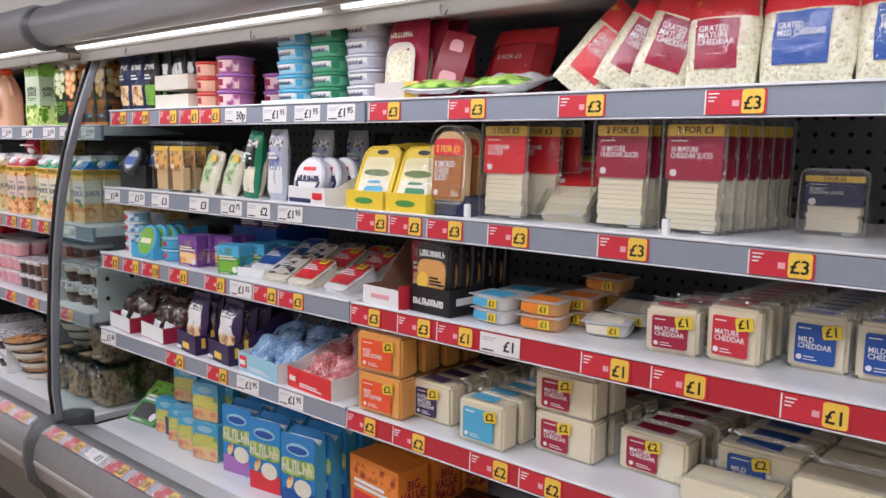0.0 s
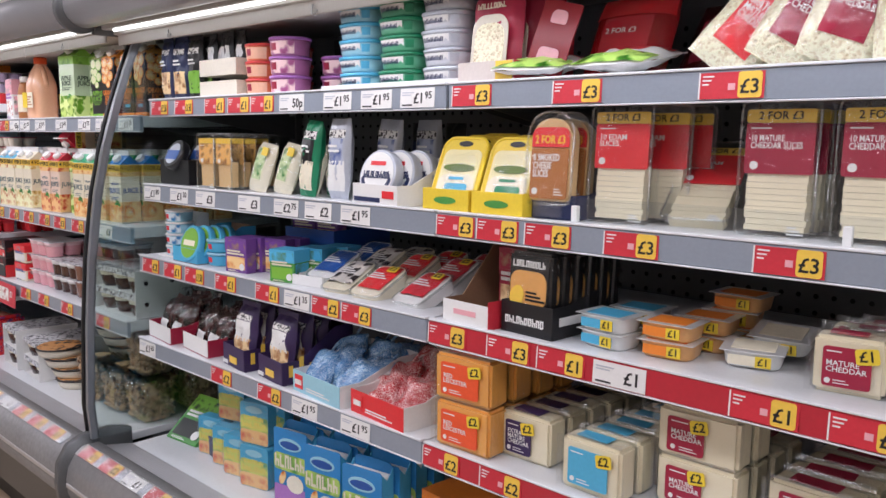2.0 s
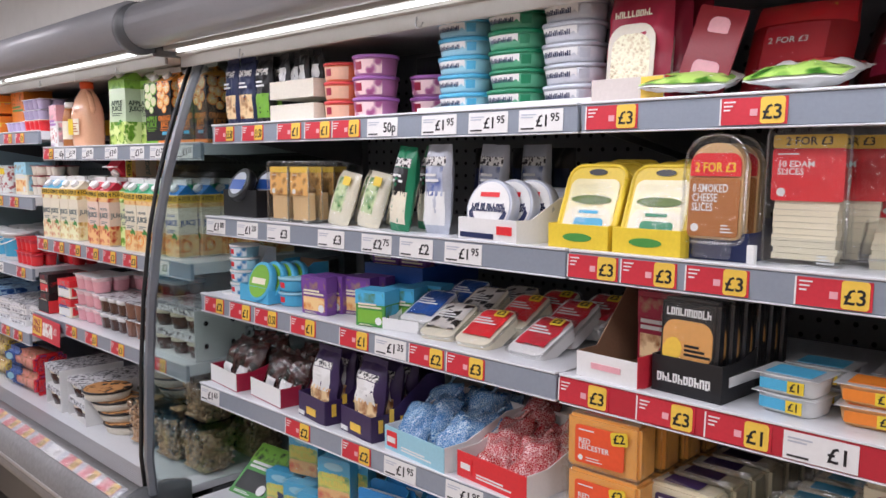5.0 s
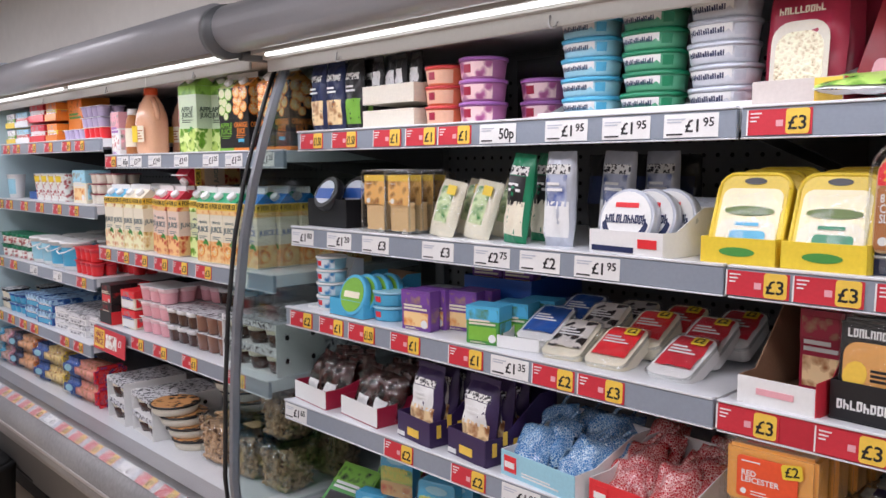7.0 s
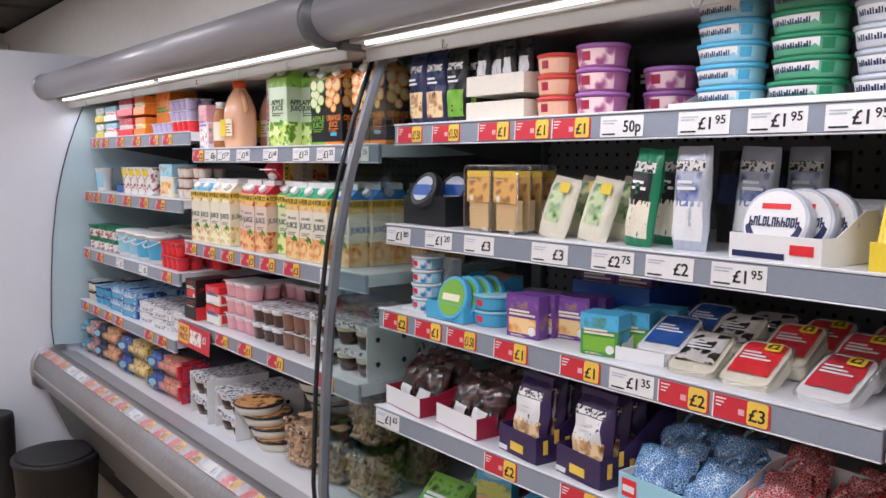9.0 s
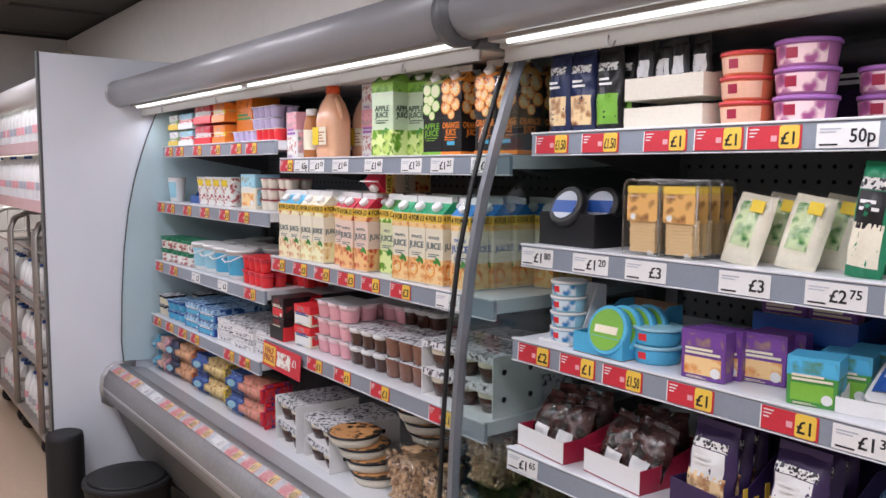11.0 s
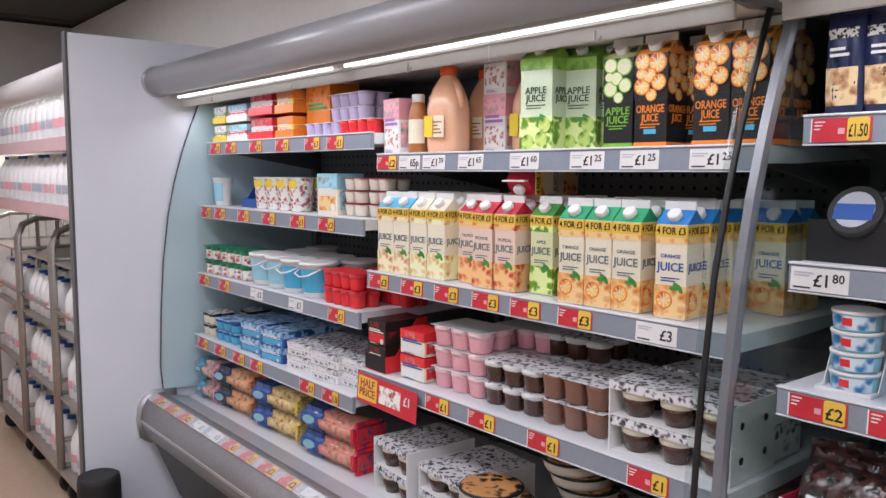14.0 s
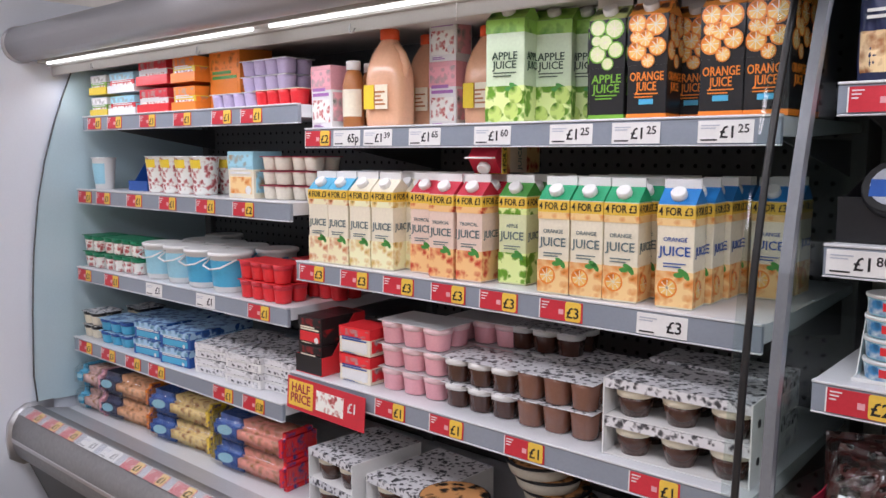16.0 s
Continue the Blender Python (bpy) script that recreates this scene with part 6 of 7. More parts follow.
ap = gable_carton("green-topped carton of apple juice", mottle("leafy_gable", (0.06, 0.24, 0.02), (0.30, 0.56, 0.10), 24, 0.35, 0.3, 0.02), mat("pale_apple_carton", (0.62, 0.74, 0.52), 0.35), APPLES, "APPLE\nJUICE", mat("dark_green_ink", (0.02, 0.06, 0.03), 0.4), 0.092, 0.085, 0.222, PAPER, False)
for k, (u, v) in enumerate(((0.18, 0.12), (-0.24, 0.09), (0.30, 0.27))):
    fruit = part("apple_print", lathe([(0.017, 0), (0.017, 0.0008)], 16, 1.0, 1.1), mottle("green_apple_print", (0.16, 0.36, 0.03), (0.52, 0.66, 0.18), 40, 0.35, 0.35, 0.02), ap)
    fruit.matrix_basis = pose(u * 0.092, -0.0014 - 0.001 * k, v * 0.222, 90)
rows_of(ap, [at(-3.168, 1.478, J1, 10), at(-3.100, 1.555, J1, 14), at(-3.045, 1.60, J1, 12), at(-3.16, 1.575, J1, 10)])
ab = gable_carton("black carton of pressed apple juice with sliced apple picture", mottle("apple_gable", (0.03, 0.05, 0.01), (0.50, 0.58, 0.22), 30, 0.35, 0.12, 0.02), BLACK, BLACK, "APPLE\nJUICE", LIME, 0.074, 0.074, 0.195, PAPER, False, foot=LIME, pic_top=True)
rows_of(ab, [at(-2.922, 1.482, J1, 6), at(-2.975, 1.565, J1, 6), at(-2.90, 1.57, J1, 4)])
oj = gable_carton("black carton of orange juice with orange slice picture", mottle("orange_gable", (0.10, 0.03, 0.01), (0.84, 0.32, 0.05), 30, 0.35, 0.12, 0.02), BLACK, BLACK, "ORANGE\nJUICE", ORANGE, 0.078, 0.078, 0.195, PAPER, False, foot=ORANGE, pic_top=True)
plate(oj, "flash", -0.014, 0.014, 0.028, 0.038, -0.0010, SKY)
rows_of(oj, [at(-2.836, 1.482, J1, 5), at(-2.785, 1.57, J1, 5), at(-2.76, 1.65, J1, 3), at(-2.690, 1.478, J1, 2), at(-2.612, 1.482, J1, -1), at(-2.69, 1.56, J1, 2), at(-2.61, 1.565, J1, 0)])
tickets(1.630, 1.458, [(-3.815, "r", "£2"), (-3.703, "w", "65p"), (-3.590, "w", "£1.39"), (-3.434, "w", "£1.65"), (-3.235, "w", "£1.60"), (-3.036, "w", "£1.25"), (-2.893, "w", "£1.25"), (-2.720, "w", "£1.25")])
string_ = thing("hanging_string", "thin clear string hanging from the canopy lip", "string")
part("thread", tube_along([(-3.20, 1.352, 1.885), (-3.20, 1.353, 1.94)], 0.001, 5), PAPER, string_)

# ---------------------------------------------------------------- juice cabinet: second shelf, the long row of cartons
INK = mat("grey_ink", (0.13, 0.19, 0.20), 0.4)
kinds = {
    "white": gable_carton("carton of multivitamin juice with blue top and yellow band", SKY, CREAM, mottle("berry_picture", (0.66, 0.24, 0.10), (0.85, 0.74, 0.48), 40, 0.4, 0.28, 0.02), "JUICE", INK),
    "pale": gable_carton("carton of pineapple juice with cream top and yellow band", CREAM, CREAM, mottle("pineapple_picture", (0.70, 0.48, 0.14), (0.87, 0.78, 0.50), 40, 0.4, 0.28, 0.02), "JUICE", INK),
    "red": gable_carton("carton of tropical juice with red top and yellow band", mat("crimson_top", (0.55, 0.02, 0.05), 0.4), mat("blush_carton", (0.80, 0.62, 0.52), 0.4), mottle("tropical_picture", (0.62, 0.07, 0.03), (0.86, 0.50, 0.22), 38, 0.4, 0.25, 0.02), "JUICE", INK, small="TROPICAL"),
    "apple": gable_carton("carton of apple juice with dark green top and yellow band", GREEN, mat("pale_green_carton", (0.66, 0.70, 0.42), 0.4), APPLES, "JUICE", INK, small="APPLE"),
    "green": gable_carton("carton of orange juice with emerald top and yellow band", mat("emerald_top", (0.02, 0.36, 0.16), 0.4), CREAM, FRUIT, "JUICE", INK, small="ORANGE"),
    "blue": gable_carton("carton of orange juice with bright blue top and yellow band", mat("azure_top", (0.02, 0.22, 0.60), 0.4), CREAM, FRUIT, "JUICE", BLUE, small="ORANGE"),
}
used = set()
row = [("white", -3.740), ("white", -3.668), ("pale", -3.592), ("pale", -3.516), ("pale", -3.45), ("red", -3.405), ("red", -3.318), ("red", -3.240), ("apple", -3.145), ("green", -3.010), ("green", -2.936), ("green", -2.862), ("blue", -2.752)]
ys = [1.432, 1.436, 1.442, 1.446, 1.50, 1.47, 1.440, 1.446, 1.480, 1.436, 1.442, 1.446, 1.450]
poses = {k: [] for k in kinds}
for (k, x), y in zip(row, ys):
    poses[k].append(at(x, y, J2, 4 + random.uniform(-2, 2)))
    n = 2 if k not in ("green", "blue") else 3
    for j in range(1, n + 1):
        poses[k].append(at(x + 0.004 * j + random.uniform(-0.003, 0.003), y + 0.078 * j, J2, 4 + random.uniform(-2, 2)))
poses["blue"].append(at(-2.655, 1.66, J2, 0))
poses["blue"].append(at(-2.655, 1.74, J2, 0))
poses["red"].append(pose(-3.262, 1.70, J2 + 0.243, 90, 0, 8))
for k, r in kinds.items():
    rows_of(r, poses[k])
tickets(1.277, 1.413, [(-3.796, "r", "£3"), (-3.632, "r", "£3"), (-3.478, "r", "£3"), (-3.322, "r", "£3"), (-3.180, "r", "£3"), (-3.023, "r", "£3"), (-2.806, "w", "£3")])

# ---------------------------------------------------------------- juice cabinet: third shelf, desserts
ro = card_tray("red_display_box", "red and black card display box of caramel dessert cups", 0.105, 0.16, 0.05, 0.155, BRIGHT, BLACK)
ro.matrix_basis = at(-3.760, 1.405, J3)
rp = printed_box("caramel_dessert_pack", "black and red caramel dessert pack", "dessert pack", 0.094, 0.075, 0.074, BLACK, BLACK, BRIGHT, "", CREAM)
rows_of(rp, [at(-3.760, 1.412, J3 + 0.004 + 0.076 * k) for k in range(2)] + [at(-3.760, 1.49, J3 + 0.004 + 0.076 * k) for k in range(2)])
mk = printed_box("milky_dessert_pack", "cream dessert pack with red and blue top", "dessert pack", 0.110, 0.09, 0.070, CREAM, BRIGHT, PAPER, "", BLUE)
rows_of(mk, [at(-3.605, 1.430, J3 + 0.074 * k, 2) for k in range(2)])
pkp = pot_pack("stack of pink strawberry dessert pots under white foil", 3, 2, 0.068, 0.056, PINK, mat("pale_pink_collar", (0.84, 0.60, 0.62), 0.4), FOIL, 1)
rows_of(pkp, [at(-3.425, 1.440, J3 + 0.0595 * k, 2) for k in range(3)] + [at(-3.32, 1.585, J3 + 0.0595 * k, 2) for k in range(3)])
dkc = pot_pack("pack of dark chocolate dessert pots with white collars", 3, 2, 0.066, 0.056, CHOC, PAPER, DARKLID, 1)
rows_of(dkc, [at(-3.218, 1.440, J3 + 0.0595 * k, 2) for k in range(2)] + [at(-3.15, 1.60, J3 + 0.0595 * k, 2) for k in range(3)])
mcc = pot_pack("pack of milk chocolate mousse pots", 3, 2, 0.066, 0.058, MOCHA, None, DARKLID, 1)
rows_of(mcc, [at(-3.012, 1.440, J3 + 0.0615 * k, 2) for k in range(2)] + [at(-3.0, 1.58, J3 + 0.0615 * k, 2) for k in range(2)])
slv = sleeve_pack("white card carton of two tiers of dark dessert pots", 0.285, 0.17, 0.155, 2, CHOC, CREAM)
rows_of(slv, [at(-2.732, 1.425, J3, 2)])
upb = printed_box("patterned_dessert_box", "white dessert box with grey line drawings", "dessert pack", 0.27, 0.12, 0.075, PAPER, DARKLID, DARKLID, "", BLACK)
upb.matrix_basis = at(-2.735, 1.60, J3 + 0.005, 0)
copy_thing(upb, at(-2.735, 1.60, J3 + 0.082, 0))
sign = thing("promotion_sign", "red half price sign clipped below the shelf edge", "sign")
part("board", box(0, 0.315, -0.002, 0.0, -0.040, 0.048), RED, sign)
part("flash", box(0.008, 0.112, -0.0034, -0.002, -0.030, 0.040, 0.0005), YELLOW, sign, "yellow half price panel")
text(sign, "HALF\nPRICE", 0.060, 0.006, -0.0038, 0.034, MAROON, 0.088)
text(sign, "£1", 0.268, 0.010, -0.0028, 0.036, PAPER, 0.05)
plate(sign, "picture", 0.125, 0.235, -0.022, 0.030, -0.0022, SALAD, bevel=0.0004)
sign.matrix_basis = at(-3.822, 1.383, 0.968, -2, -4)
tickets(0.976, 1.388, [(-3.485, "r", "£1"), (-3.306, "r", "£1"), (-3.091, "r", "£1"), (-2.798, "r", "£1")])

# ---------------------------------------------------------------- yogurt bay
Y1, Y2, Y3, Y4 = 1.7455, 1.4805, 1.1945, 0.9325
def yb(label, w, h, c1, c2, c3, x, z, n=1, tiers=2, gap=0.004):
    r = card_tray("dessert_tray", label, w, 0.13, h * 0.35, h * 0.95, c1)
    rows_of(r, [at(x, 1.470, z + (h + gap) * k) for k in range(tiers)])
    p = printed_box("dessert_pack", "small chilled dessert pack in a tray", "dessert pack", w * 0.88, 0.05, h * 0.86, c2, c3, SALAD)
    rows_of(p, [at(x, 1.476 + 0.055 * j, z + 0.003 + (h + gap) * k) for k in range(tiers) for j in range(2)])
yb("lime green tray of small dessert packs", 0.13, 0.075, LEMON, LIME, PAPER, -5.005, Y1)
yb("red and white tray of dessert packs", 0.19, 0.075, PAPER, BRIGHT, CYAN, -4.835, Y1)
yb("red tray of stacked dessert packs", 0.20, 0.090, BRIGHT, PAPER, RED, -4.625, Y1)
yb("orange tray of stacked snack desserts", 0.14, 0.088, ORANGE, LEMON, ORANGE, -4.435, Y1)
ob = printed_box("orange_dessert_box", "orange cardboard dessert box with green print", "dessert pack", 0.16, 0.12, 0.185, ORANGE, ORANGE, ORANGE, "", GREEN)
ob.matrix_basis = at(-4.275, 1.52, Y1)
lp = pot_pack("pack of lilac yogurt pots under pale foil", 4, 2, 0.055, 0.042, mat("lilac_pot", (0.50, 0.42, 0.62), 0.4), None, FOIL, 1)
rows_of(lp, [at(-4.170, 1.465, Y1), at(-4.06, 1.50, Y1 + 0.048), at(-4.06, 1.50, Y1 + 0.094)])
ryp = pot_pack("pack of yellow and red jelly pots", 4, 2, 0.052, 0.044, BRIGHT, None, CREAM, 1)
rows_of(ryp, [at(-3.955, 1.465, Y1)])
cupw = thing("yogurt_cup", "tall white yogurt cup with a foil lid", "yogurt pot", "tall yogurt cups")
part("cup", lathe([(0.030, 0), (0.033, 0.004), (0.042, 0.112), (0.044, 0.114)], 20, cy=0.044), PAPER, cupw)
part("lid", lathe([(0.0455, 0.114), (0.0455, 0.117)], 20, cy=0.044), FOIL, cupw)
part("label", band(0.0345, 0.0405, 0.020, 0.095, 205, 335, cy=0.044), CYAN, cupw)
rows_of(cupw, [at(-5.03, 1.45, Y2)])
cupf = thing("fruit_yogurt_cup", "tall yogurt cup printed with cherries and a yellow flash", "yogurt pot", "tall yogurt cups")
part("cup", lathe([(0.034, 0), (0.037, 0.004), (0.046, 0.118), (0.048, 0.120)], 20, cy=0.048), SALAD, cupf)
part("lid", lathe([(0.0495, 0.120), (0.0495, 0.123)], 20, cy=0.048), FOIL, cupf)
part("flash", band(0.043, 0.0465, 0.085, 0.112, 225, 310, cy=0.048), LEMON, cupf)
rows_of(cupf, [at(-4.66 + 0.092 * k, 1.46 + 0.1 * j, Y2) for k in range(4) for j in range(2)])
bt3 = card_tray("blue_tray", "blue card tray with a white divider", 0.13, 0.10, 0.035, 0.11, BLUE)
bt3.matrix_basis = at(-4.80, 1.50, Y2)
yk = printed_box("drinking_yogurt_pack", "cream banded pack of drinking yogurts with blue top", "yogurt pack", 0.115, 0.11, 0.138, CREAM, CYAN, FRUIT)
rows_of(yk, [at(-4.135, 1.47, Y2, 4)])
bk2 = pot_pack("banded brown pots of dessert", 2, 2, 0.055, 0.038, KRAFT, None, MAROON, 3)
rows_of(bk2, [at(-4.00, 1.48, Y2), at(-3.89, 1.50, Y2)])
act = pot_pack("green and white pack of probiotic yogurts", 2, 2, 0.060, 0.056, SALAD, EMER, EMER, 2)
rows_of(act, [at(-5.01, 1.415, Y3), at(-4.87, 1.42, Y3), at(-4.75, 1.425, Y3)])
def bucket(label, printm, poses):
    r = thing("yogurt_bucket", label, "yogurt bucket", "large yogurt buckets")
    part("bucket", lathe([(0.050, 0), (0.054, 0.004), (0.062, 0.110), (0.066, 0.112)], 24, cy=0.066), PAPER, r)
    part("lid", lathe([(0.069, 0.110), (0.069, 0.120), (0.064, 0.122)], 24, cy=0.066), MILKY, r)
    part("label", band(0.0555, 0.0615, 0.018, 0.098, 185, 355, cy=0.066), printm, r)
    part("handle", tube_along([(-0.066, 0.05, 0.105), (-0.045, -0.004, 0.080), (0.0, -0.010, 0.072), (0.045, -0.004, 0.080), (0.066, 0.05, 0.105)], 0.003, 6), PAPER, r, "white wire handle")
    rows_of(r, poses)
bucket("white bucket of natural yogurt with pale blue print", CYAN, [at(-4.60, 1.410, Y3), at(-4.47, 1.412, Y3), at(-4.58, 1.55, Y3), at(-4.44, 1.55, Y3), at(-4.66, 1.69, Y3)])
bucket("bright blue and white bucket of greek style yogurt", SKY, [at(-4.335, 1.405, Y3), at(-4.20, 1.405, Y3), at(-4.31, 1.545, Y3), at(-4.16, 1.55, Y3)])
rdp = pot_pack("red multipack of small fruit yogurts", 4, 2, 0.052, 0.052, BRIGHT, RED, BRIGHT, 2)
rows_of(rdp, [at(-3.985, 1.415, Y3), at(-3.90, 1.55, Y3)])
gy = pot_pack("stacked yogurt pots with grey and white lids", 2, 2, 0.055, 0.045, CREAM, BLACK, DARKLID, 2)
rows_of(gy, [at(-5.02, 1.40, Y4), at(-4.98, 1.55, Y4)])
bp = pot_pack("bright blue corner yogurt multipack", 3, 2, 0.062, 0.042, SKY, BLUE, BLUEMIX, 2)
rows_of(bp, [at(-4.83, 1.395, Y4, 4), at(-4.80, 1.53, Y4, 4)])
bp2 = printed_box("corner_yogurt_pack", "long blue sleeve of split-pot yogurts with coloured lids", "yogurt pack", 0.15, 0.26, 0.055, BLUE, BLUEMIX, SKY)
rows_of(bp2, [at(-4.60, 1.400, Y4, 6), at(-4.60, 1.405, Y4 + 0.057, 6), at(-4.42, 1.395, Y4, 6), at(-4.42, 1.40, Y4 + 0.057, 6)])
wp = printed_box("corner_yogurt_pack", "white and black sleeve of split-pot yogurts", "yogurt pack", 0.155, 0.24, 0.045, PAPER, DARKLID, DARKLID)
rows_of(wp, [at(-4.235, 1.410, Y4, 6), at(-4.235, 1.415, Y4 + 0.047, 8), at(-4.06, 1.402, Y4, 6), at(-4.06, 1.405, Y4 + 0.047, 5), at(-3.92, 1.43, Y4, 3), at(-3.92, 1.43, Y4 + 0.047, 3)])
tickets(1.697, 1.445, [(-5.035, "r", "£1"), (-4.886, "r", "£1"), (-4.662, "r", "£1"), (-4.450, "r", "£1"), (-4.235, "r", "£1"), (-4.088, "r", "£1")])
tickets(1.432, 1.410, [(-5.065, "r", "£1"), (-4.925, "r", "£1"), (-4.708, "r", "£1"), (-4.497, "r", "£1"), (-4.282, "r", "£1"), (-4.090, "r", "£2")])
tickets(1.146, 1.394, [(-5.065, "r", "£1"), (-4.862, "r", "£1"), (-4.576, "w", "£1"), (-4.276, "w", "£1"), (-4.008, "r", "£1")])
tickets(0.884, 1.369, [(-5.035, "r", "£1"), (-4.863, "r", "£1"), (-4.689, "r", "£1"), (-4.536, "r", "£1"), (-4.160, "r", "£1"), (-4.010, "r", "£1.50")])

# ---------------------------------------------------------------- juice cabinet: base deck
def trifle(label, film, endm, poses, seed, hw=0.165):
    r = thing("dessert_multipack", label, "dessert pack", "film-wrapped dessert packs")
    bm = box(-hw, hw, 0, 0.12, 0, 0.078, 0.026, seg=3)
    for v in bm.verts:
        v.co += 0.004 * noise.noise_vector(v.co * 22 + Vector((seed, 0, 0)))
    part("wrapper", smooth(bm), mottle("roll_" + endm.name, (0.46, 0.22, 0.10), tuple(0.55 * c + 0.45 * q for c, q in zip(LOOK[endm.name], (0.80, 0.66, 0.48))), 36, 0.2, 0.3, 0.4), r, "glossy printed film")
    part("band_print", box(-hw - 0.004, -hw * 0.08, -0.005, 0.124, -0.0, 0.082, 0.026, seg=3), mottle("swirl_" + film.name, tuple(0.6 * c for c in LOOK[film.name]), tuple(0.95 * c + 0.04 for c in LOOK[film.name]), 24, 0.2, 0.25, 0.1), r)
    part("end_print", box(hw * 0.93, hw + 0.006, -0.0065, 0.126, 0.0, 0.0835, 0.016, seg=3), mottle("wrap_" + endm.name, (0.05, 0.06, 0.24), LOOK[endm.name], 70, 0.25, 0.35, 0.3), r)
    part("brand_mark", lathe([(hw * 0.22, 0), (hw * 0.22, 0.001)], 18, 1.0, 0.42), CYAN, r).matrix_basis = pose(-hw * 0.55, -0.0052, 0.044, 90, -8)
    part("sheen", box(-hw - 0.009, hw + 0.009, -0.0095, 0.129, 0.0002, 0.0865, 0.017, seg=3), FILM, r)
    rows_of(r, poses)
trifle("pink and sky blue film pack of dessert rolls", SKY, PINK, [at(-4.995, 1.375, ZD + 0.087 * k, 6) for k in range(2)], 1, 0.085)
trifle("navy and orange film pack of dessert rolls", NAVY, ORANGE, [at(-4.775, 1.392, ZD + 0.087 * k, 4) for k in range(2)], 2)
trifle("deep blue and yellow film pack of dessert rolls", BLUE, YELLOW, [at(-4.420, 1.396, ZD + 0.087 * k, 5) for k in range(2)], 3)
trifle("deep blue and red film pack of dessert rolls", BLUE, BRIGHT, [at(-4.040, 1.392, ZD + 0.087 * k, 3) for k in range(2)], 4)
t3 = sleeve_pack("white card carton of chocolate trifles", 0.185, 0.24, 0.165, 2, CHOC, CREAM)
rows_of(t3, [at(-3.665, 1.395, ZD, -4)])
t4 = sleeve_pack("low white card carton of chocolate trifles", 0.195, 0.26, 0.150, 2, CHOC, CREAM)
rows_of(t4, [at(-3.435, 1.395, ZD, -4)])
pie = thing("pie_tub", "round clear tub with black printed film lid", "pie tub", "stacked pie tubs")
part("tub", lathe([(0.072, 0), (0.076, 0.004), (0.084, 0.030)], 28, cy=0.085), KRAFT, pie)
part("rim", lathe([(0.087, 0.030), (0.088, 0.034), (0.084, 0.036)], 28, cy=0.085), BLACK, pie)
part("lid", lathe([(0.082, 0.0362), (0.080, 0.0375)], 28, cy=0.085), mottle("pie_lid_picture", (0.02, 0.018, 0.016), (0.60, 0.30, 0.12), 34, 0.25, 0.22, 0.05), pie, "printed black and orange lid")
rows_of(pie, [at(-3.210, 1.405, ZD + 0.0378 * k, 20 * k) for k in range(4)] + [at(-3.08, 1.60, ZD + 0.0378 * k, 14 * k) for k in range(6)])
nut = thing("nibbles_tub", "tall clear tub of mixed nibbles with a printed lid", "tub", "clear tubs of nibbles")
part("core", lathe([(0.050, 0.003), (0.058, 0.02), (0.062, 0.13)], 16, cy=0.085, power=4.0), NUTS, nut)
heap, rng = bmesh.new(), random.Random(7)
for k in range(230):                                     # loose pieces pressed against the wall of the tub
    a, z = rng.uniform(0, 2 * math.pi), rng.uniform(0.014, 0.146)
    c, s_ = math.cos(a), math.sin(a)
    q = (abs(c) ** 4 + abs(s_) ** 4) ** -0.25 * (0.056 + 0.09 * z) * rng.uniform(0.94, 1.03)
    mm = pose(q * c, 0.085 + q * s_, z, rng.uniform(0, 180), rng.uniform(0, 180), rng.uniform(0, 180)) @ Matrix.Diagonal((rng.uniform(0.009, 0.016), rng.uniform(0.006, 0.011), rng.uniform(0.004, 0.008), 1))
    bmesh.ops.create_icosphere(heap, subdivisions=1, radius=1.0, matrix=mm)
tagged(part("contents", smooth(heap), NUTS, nut, "brown mixed nibbles"), "brown mixed nibbles", kind="stuff")
part("tub", lathe([(0.062, 0), (0.073, 0.01), (0.081, 0.150)], 22, cy=0.085, power=4.0), TRAYC, nut)
part("lid", lathe([(0.083, 0.150), (0.083, 0.156), (0.078, 0.158)], 22, cy=0.085, power=4.0), TRAYC, nut)
part("lid_print", box(-0.030, 0.030, 0.06, 0.11, 0.1582, 0.1595), mottle("pie_lid_picture2", (0.05, 0.03, 0.02), (0.60, 0.40, 0.22), 30, 0.3, 0.3, 0.05), nut)
rows_of(nut, [at(-3.005, 1.405, ZD), at(-2.83, 1.41, ZD), at(-2.665, 1.42, ZD), at(-2.83, 1.58, ZD), at(-2.665, 1.60, ZD), at(-2.665, 1.43, ZD + 0.16)])
for k in range(18):
    kind, words = (("r", "£1"), ("w", "£1"), ("r", "£2"), ("r", "£1"))[(k * 3 + k // 4) % 4]
    copy_thing(TICKETS[(kind, words)], Matrix.Translation((-5.05 + 0.137 * k, 0, 0)) @ BUMPER_TAGS)

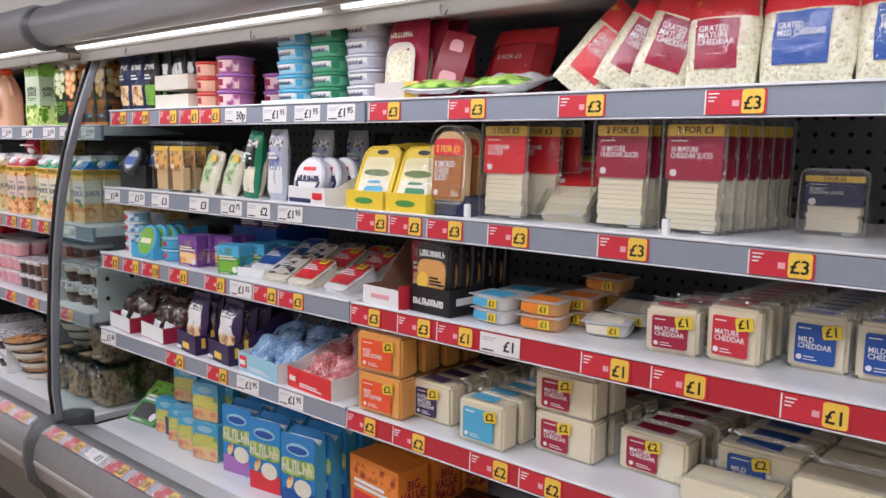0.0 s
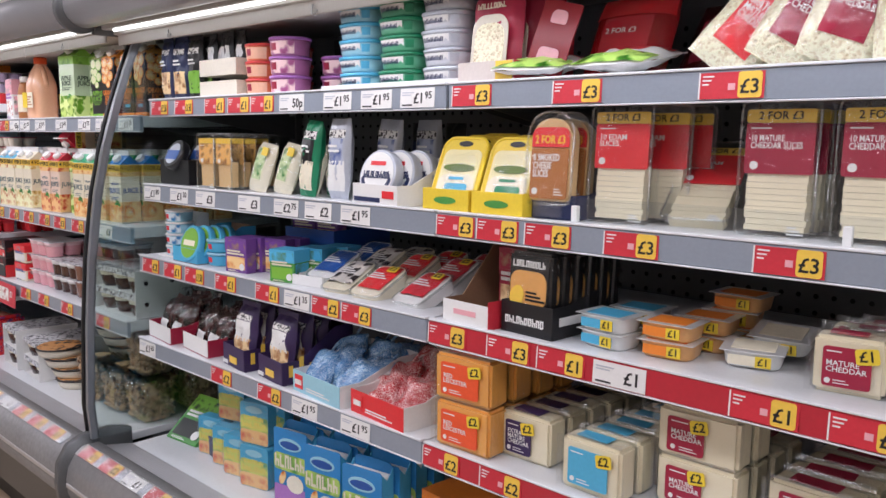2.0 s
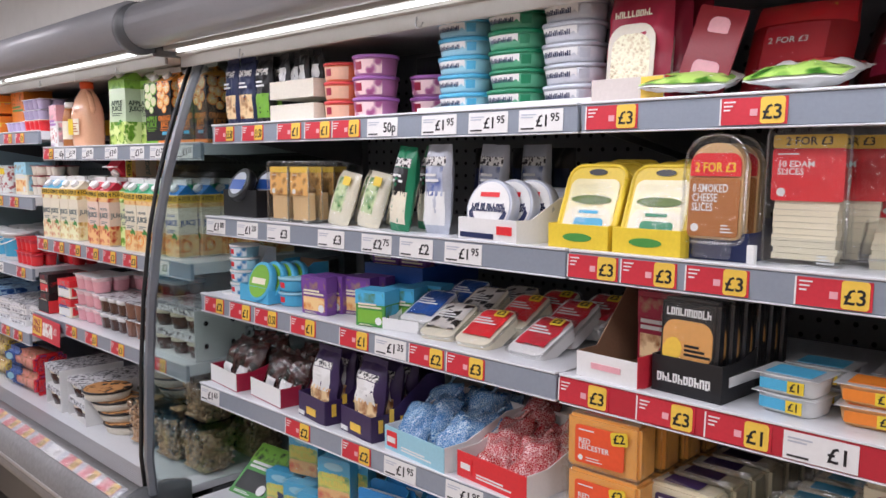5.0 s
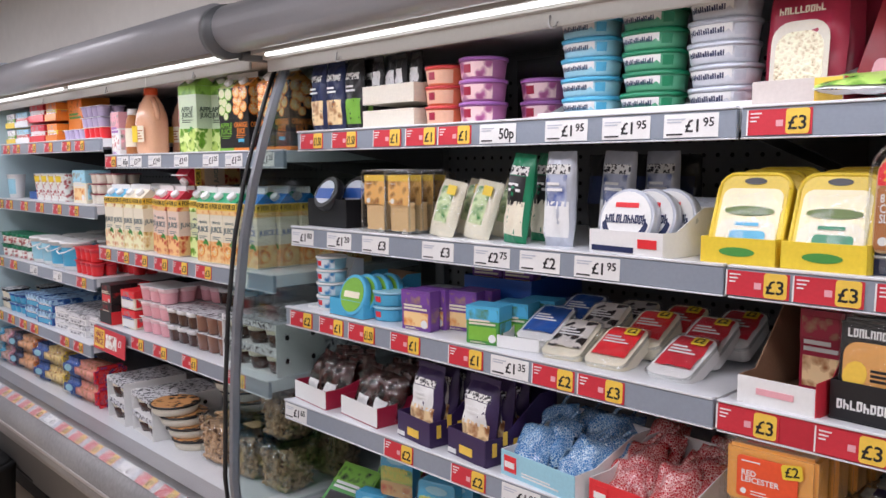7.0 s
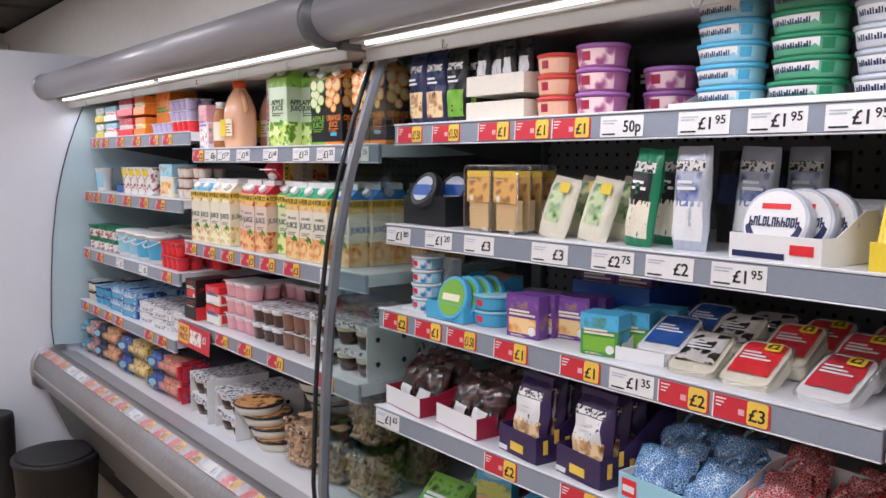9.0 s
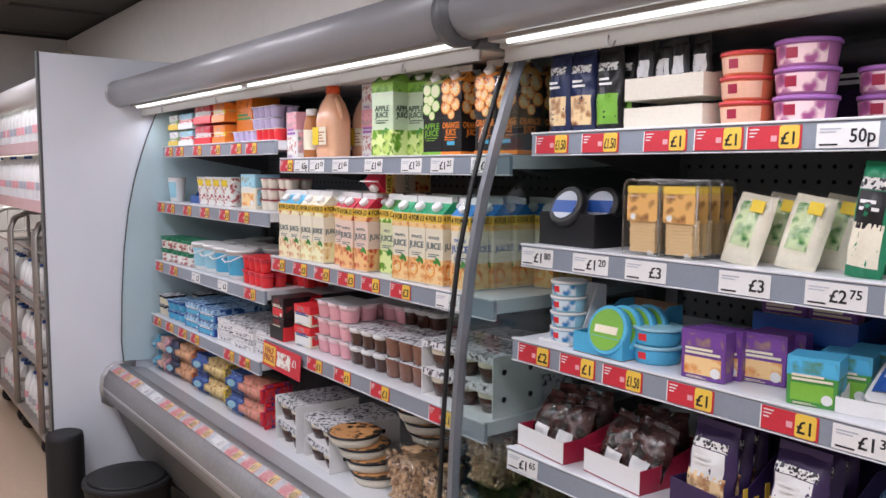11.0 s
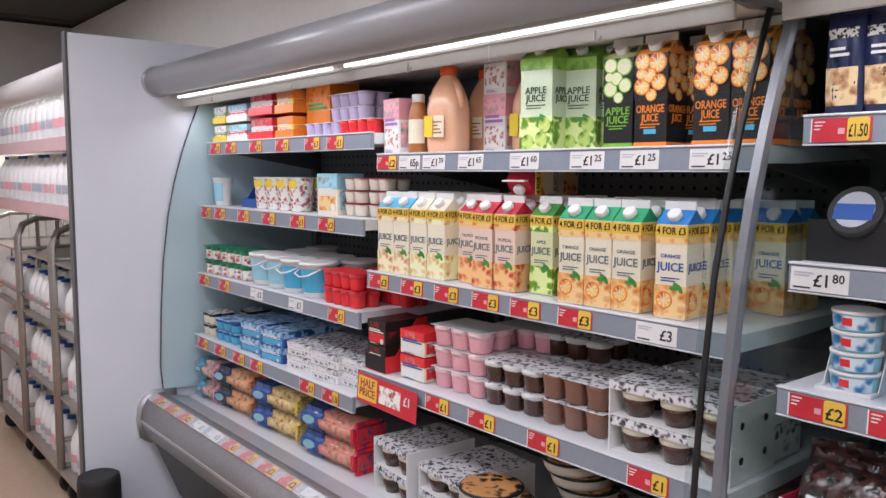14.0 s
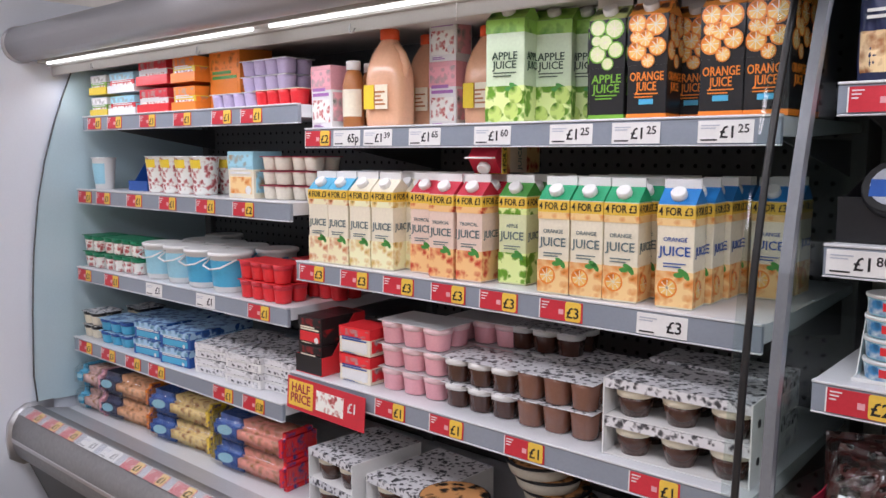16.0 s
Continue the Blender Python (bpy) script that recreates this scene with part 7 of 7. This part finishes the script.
# ---------------------------------------------------------------- beyond the end panel: milk chiller and roll cages
far = thing("milk_chiller", "further chiller with milk on pale shelves behind roll cages", "chiller cabinet", "row of chillers")
part("back_panel", box(-7.74, -5.21, 1.75, 1.80, 0.0, 2.10), LIPC, far)
part("canopy", smooth(extrude_x(arc(0.99, 2.02, 0.06, 40, 330, 16) + [(1.06, 1.96), (1.75, 1.97), (1.75, 2.09)], -7.74, -5.21)), LIPC, far, "pale canopy")
part("lamp_tube", tube_along([(-7.68, 1.02, 1.945), (-5.25, 1.02, 1.945)], 0.011), LAMPM, far)
for z in (1.735, 1.445):
    sh = part("shelf", box(-7.0, -5.22, 0.965, 1.74, z, z + 0.03, 0.003), SHELFW, far)
    part("price_rail", box(-7.0, -5.22, 0.950, 0.963, z - 0.025, z + 0.035, 0.002), mat("pink_rail", (0.62, 0.42, 0.44), 0.4), sh)
mb_ = thing("milk_bottle", "white plastic milk bottle with coloured cap", "milk bottle", "bottles of milk")
part("bottle", lathe([(0.046, 0), (0.050, 0.005), (0.050, 0.13), (0.040, 0.17), (0.020, 0.205), (0.018, 0.215)], 14, 1, 1, 0.05, 3.0), MILKY, mb_)
part("cap", lathe([(0.021, 0.213), (0.021, 0.228)], 12, cy=0.05), BLUE, mb_)
part("label", band(0.051, 0.051, 0.05, 0.09, 225, 315, cy=0.05, power=3.0), SILVER, mb_)
mb2 = thing("milk_bottle", "white plastic milk bottle with red label", "milk bottle", "bottles of milk")
part("bottle", lathe([(0.046, 0), (0.050, 0.005), (0.050, 0.13), (0.040, 0.17), (0.020, 0.205), (0.018, 0.215)], 14, 1, 1, 0.05, 3.0), MILKY, mb2)
part("cap", lathe([(0.021, 0.213), (0.021, 0.228)], 12, cy=0.05), PAPER, mb2)
part("label", band(0.051, 0.051, 0.05, 0.09, 225, 315, cy=0.05, power=3.0), PINK, mb2)
pA, pB = [], []
for k in range(15):
    for z in (1.4755, 1.7655):
        (pA if (k // 2 + (z > 1.6)) % 2 else pB).append(at(-5.30 - 0.112 * k, 0.98, z, random.uniform(-8, 8)))
cage = thing("roll_cage", "tall steel roll cage with rounded top on castors", "roll cage", "roll cages of milk")
CAGE = mat("worn_cage_steel", (0.42, 0.40, 0.37), 0.4, metal=0.7, var=0.2)
cw, cd, ch = 0.70, 0.62, 1.36
for sx in (0, cw):
    part("side_hoop", tube_along([(sx, 0, 0.15), (sx, 0, ch - 0.10), (sx, 0.03, ch - 0.03), (sx, 0.10, ch), (sx, cd - 0.10, ch), (sx, cd - 0.03, ch - 0.03), (sx, cd, ch - 0.10), (sx, cd, 0.15)], 0.014), CAGE, cage)
    for k in range(5):
        part("upright_bar", tube_along([(sx, cd * (k + 1) / 6, 0.16), (sx, cd * (k + 1) / 6, ch)], 0.005, 6), CAGE, cage)
    for k in range(4):
        part("cross_bar", tube_along([(sx, 0, 0.30 + 0.30 * k), (sx, cd, 0.30 + 0.30 * k)], 0.006, 6), CAGE, cage)
part("base", box(-0.01, cw + 0.01, -0.01, cd + 0.01, 0.13, 0.16, 0.004), CAGE, cage)
for k in range(3):
    part("shelf", box(0.0, cw, 0.0, cd, 0.52 + 0.33 * k, 0.53 + 0.33 * k), CAGE, cage)
part("front_bar", tube_along([(0, 0, 0.95), (cw, 0, 0.95)], 0.008, 6), CAGE, cage)
for wx in (0.06, cw - 0.06):
    for wy in (0.06, cd - 0.06):
        wl = part("castor", lathe([(0.045, -0.014), (0.055, -0.010), (0.055, 0.010), (0.045, 0.014)], 18), BLACKP, cage)
        wl.matrix_basis = pose(wx, wy, 0.056, 0, 90)
        part("castor_fork", box(wx - 0.02, wx + 0.02, wy - 0.02, wy + 0.02, 0.10, 0.131), DARKP, cage)
cages = [(-5.935, 1.02), (-6.68, 1.02), (-7.43, 1.02)]
rows_of(cage, [at(x, y, 0) for x, y in cages])
for x, y in cages:
    for lvl in (0.161, 0.531, 0.861):
        for i in range(6):
            for j in range(2):
                (pA if (i + j) % 3 else pB).append(at(x + 0.065 + 0.113 * i, y + 0.03 + 0.12 * j, lvl, random.uniform(-10, 10)))
rows_of(mb_, pA)
rows_of(mb2, pB)

for k in range(4):
    po = thing("milk_poster", "red milk price poster with a yellow panel on the white wall", "poster", "posters on the end wall")
    part("sheet", box(0.0, 0.46, -0.003, 0.0, 0.0, 0.385), BRIGHT, po)
    part("price_panel", box(0.05, 0.42, -0.0045, -0.003, 0.03, 0.145, 0.0004), YELLOW, po)
    text(po, "PINT", 0.32, 0.275, -0.0036, 0.075, PAPER, 0.2)
    text(po, "MILK", 0.30, 0.205, -0.0036, 0.095, PAPER, 0.25)
    text(po, ".09", 0.33, 0.09, -0.0050, 0.09, BLACK, 0.15)
    po.matrix_basis = pose(-7.748, 0.545, 0.10 + 0.39 * k, 0, 0, 90)
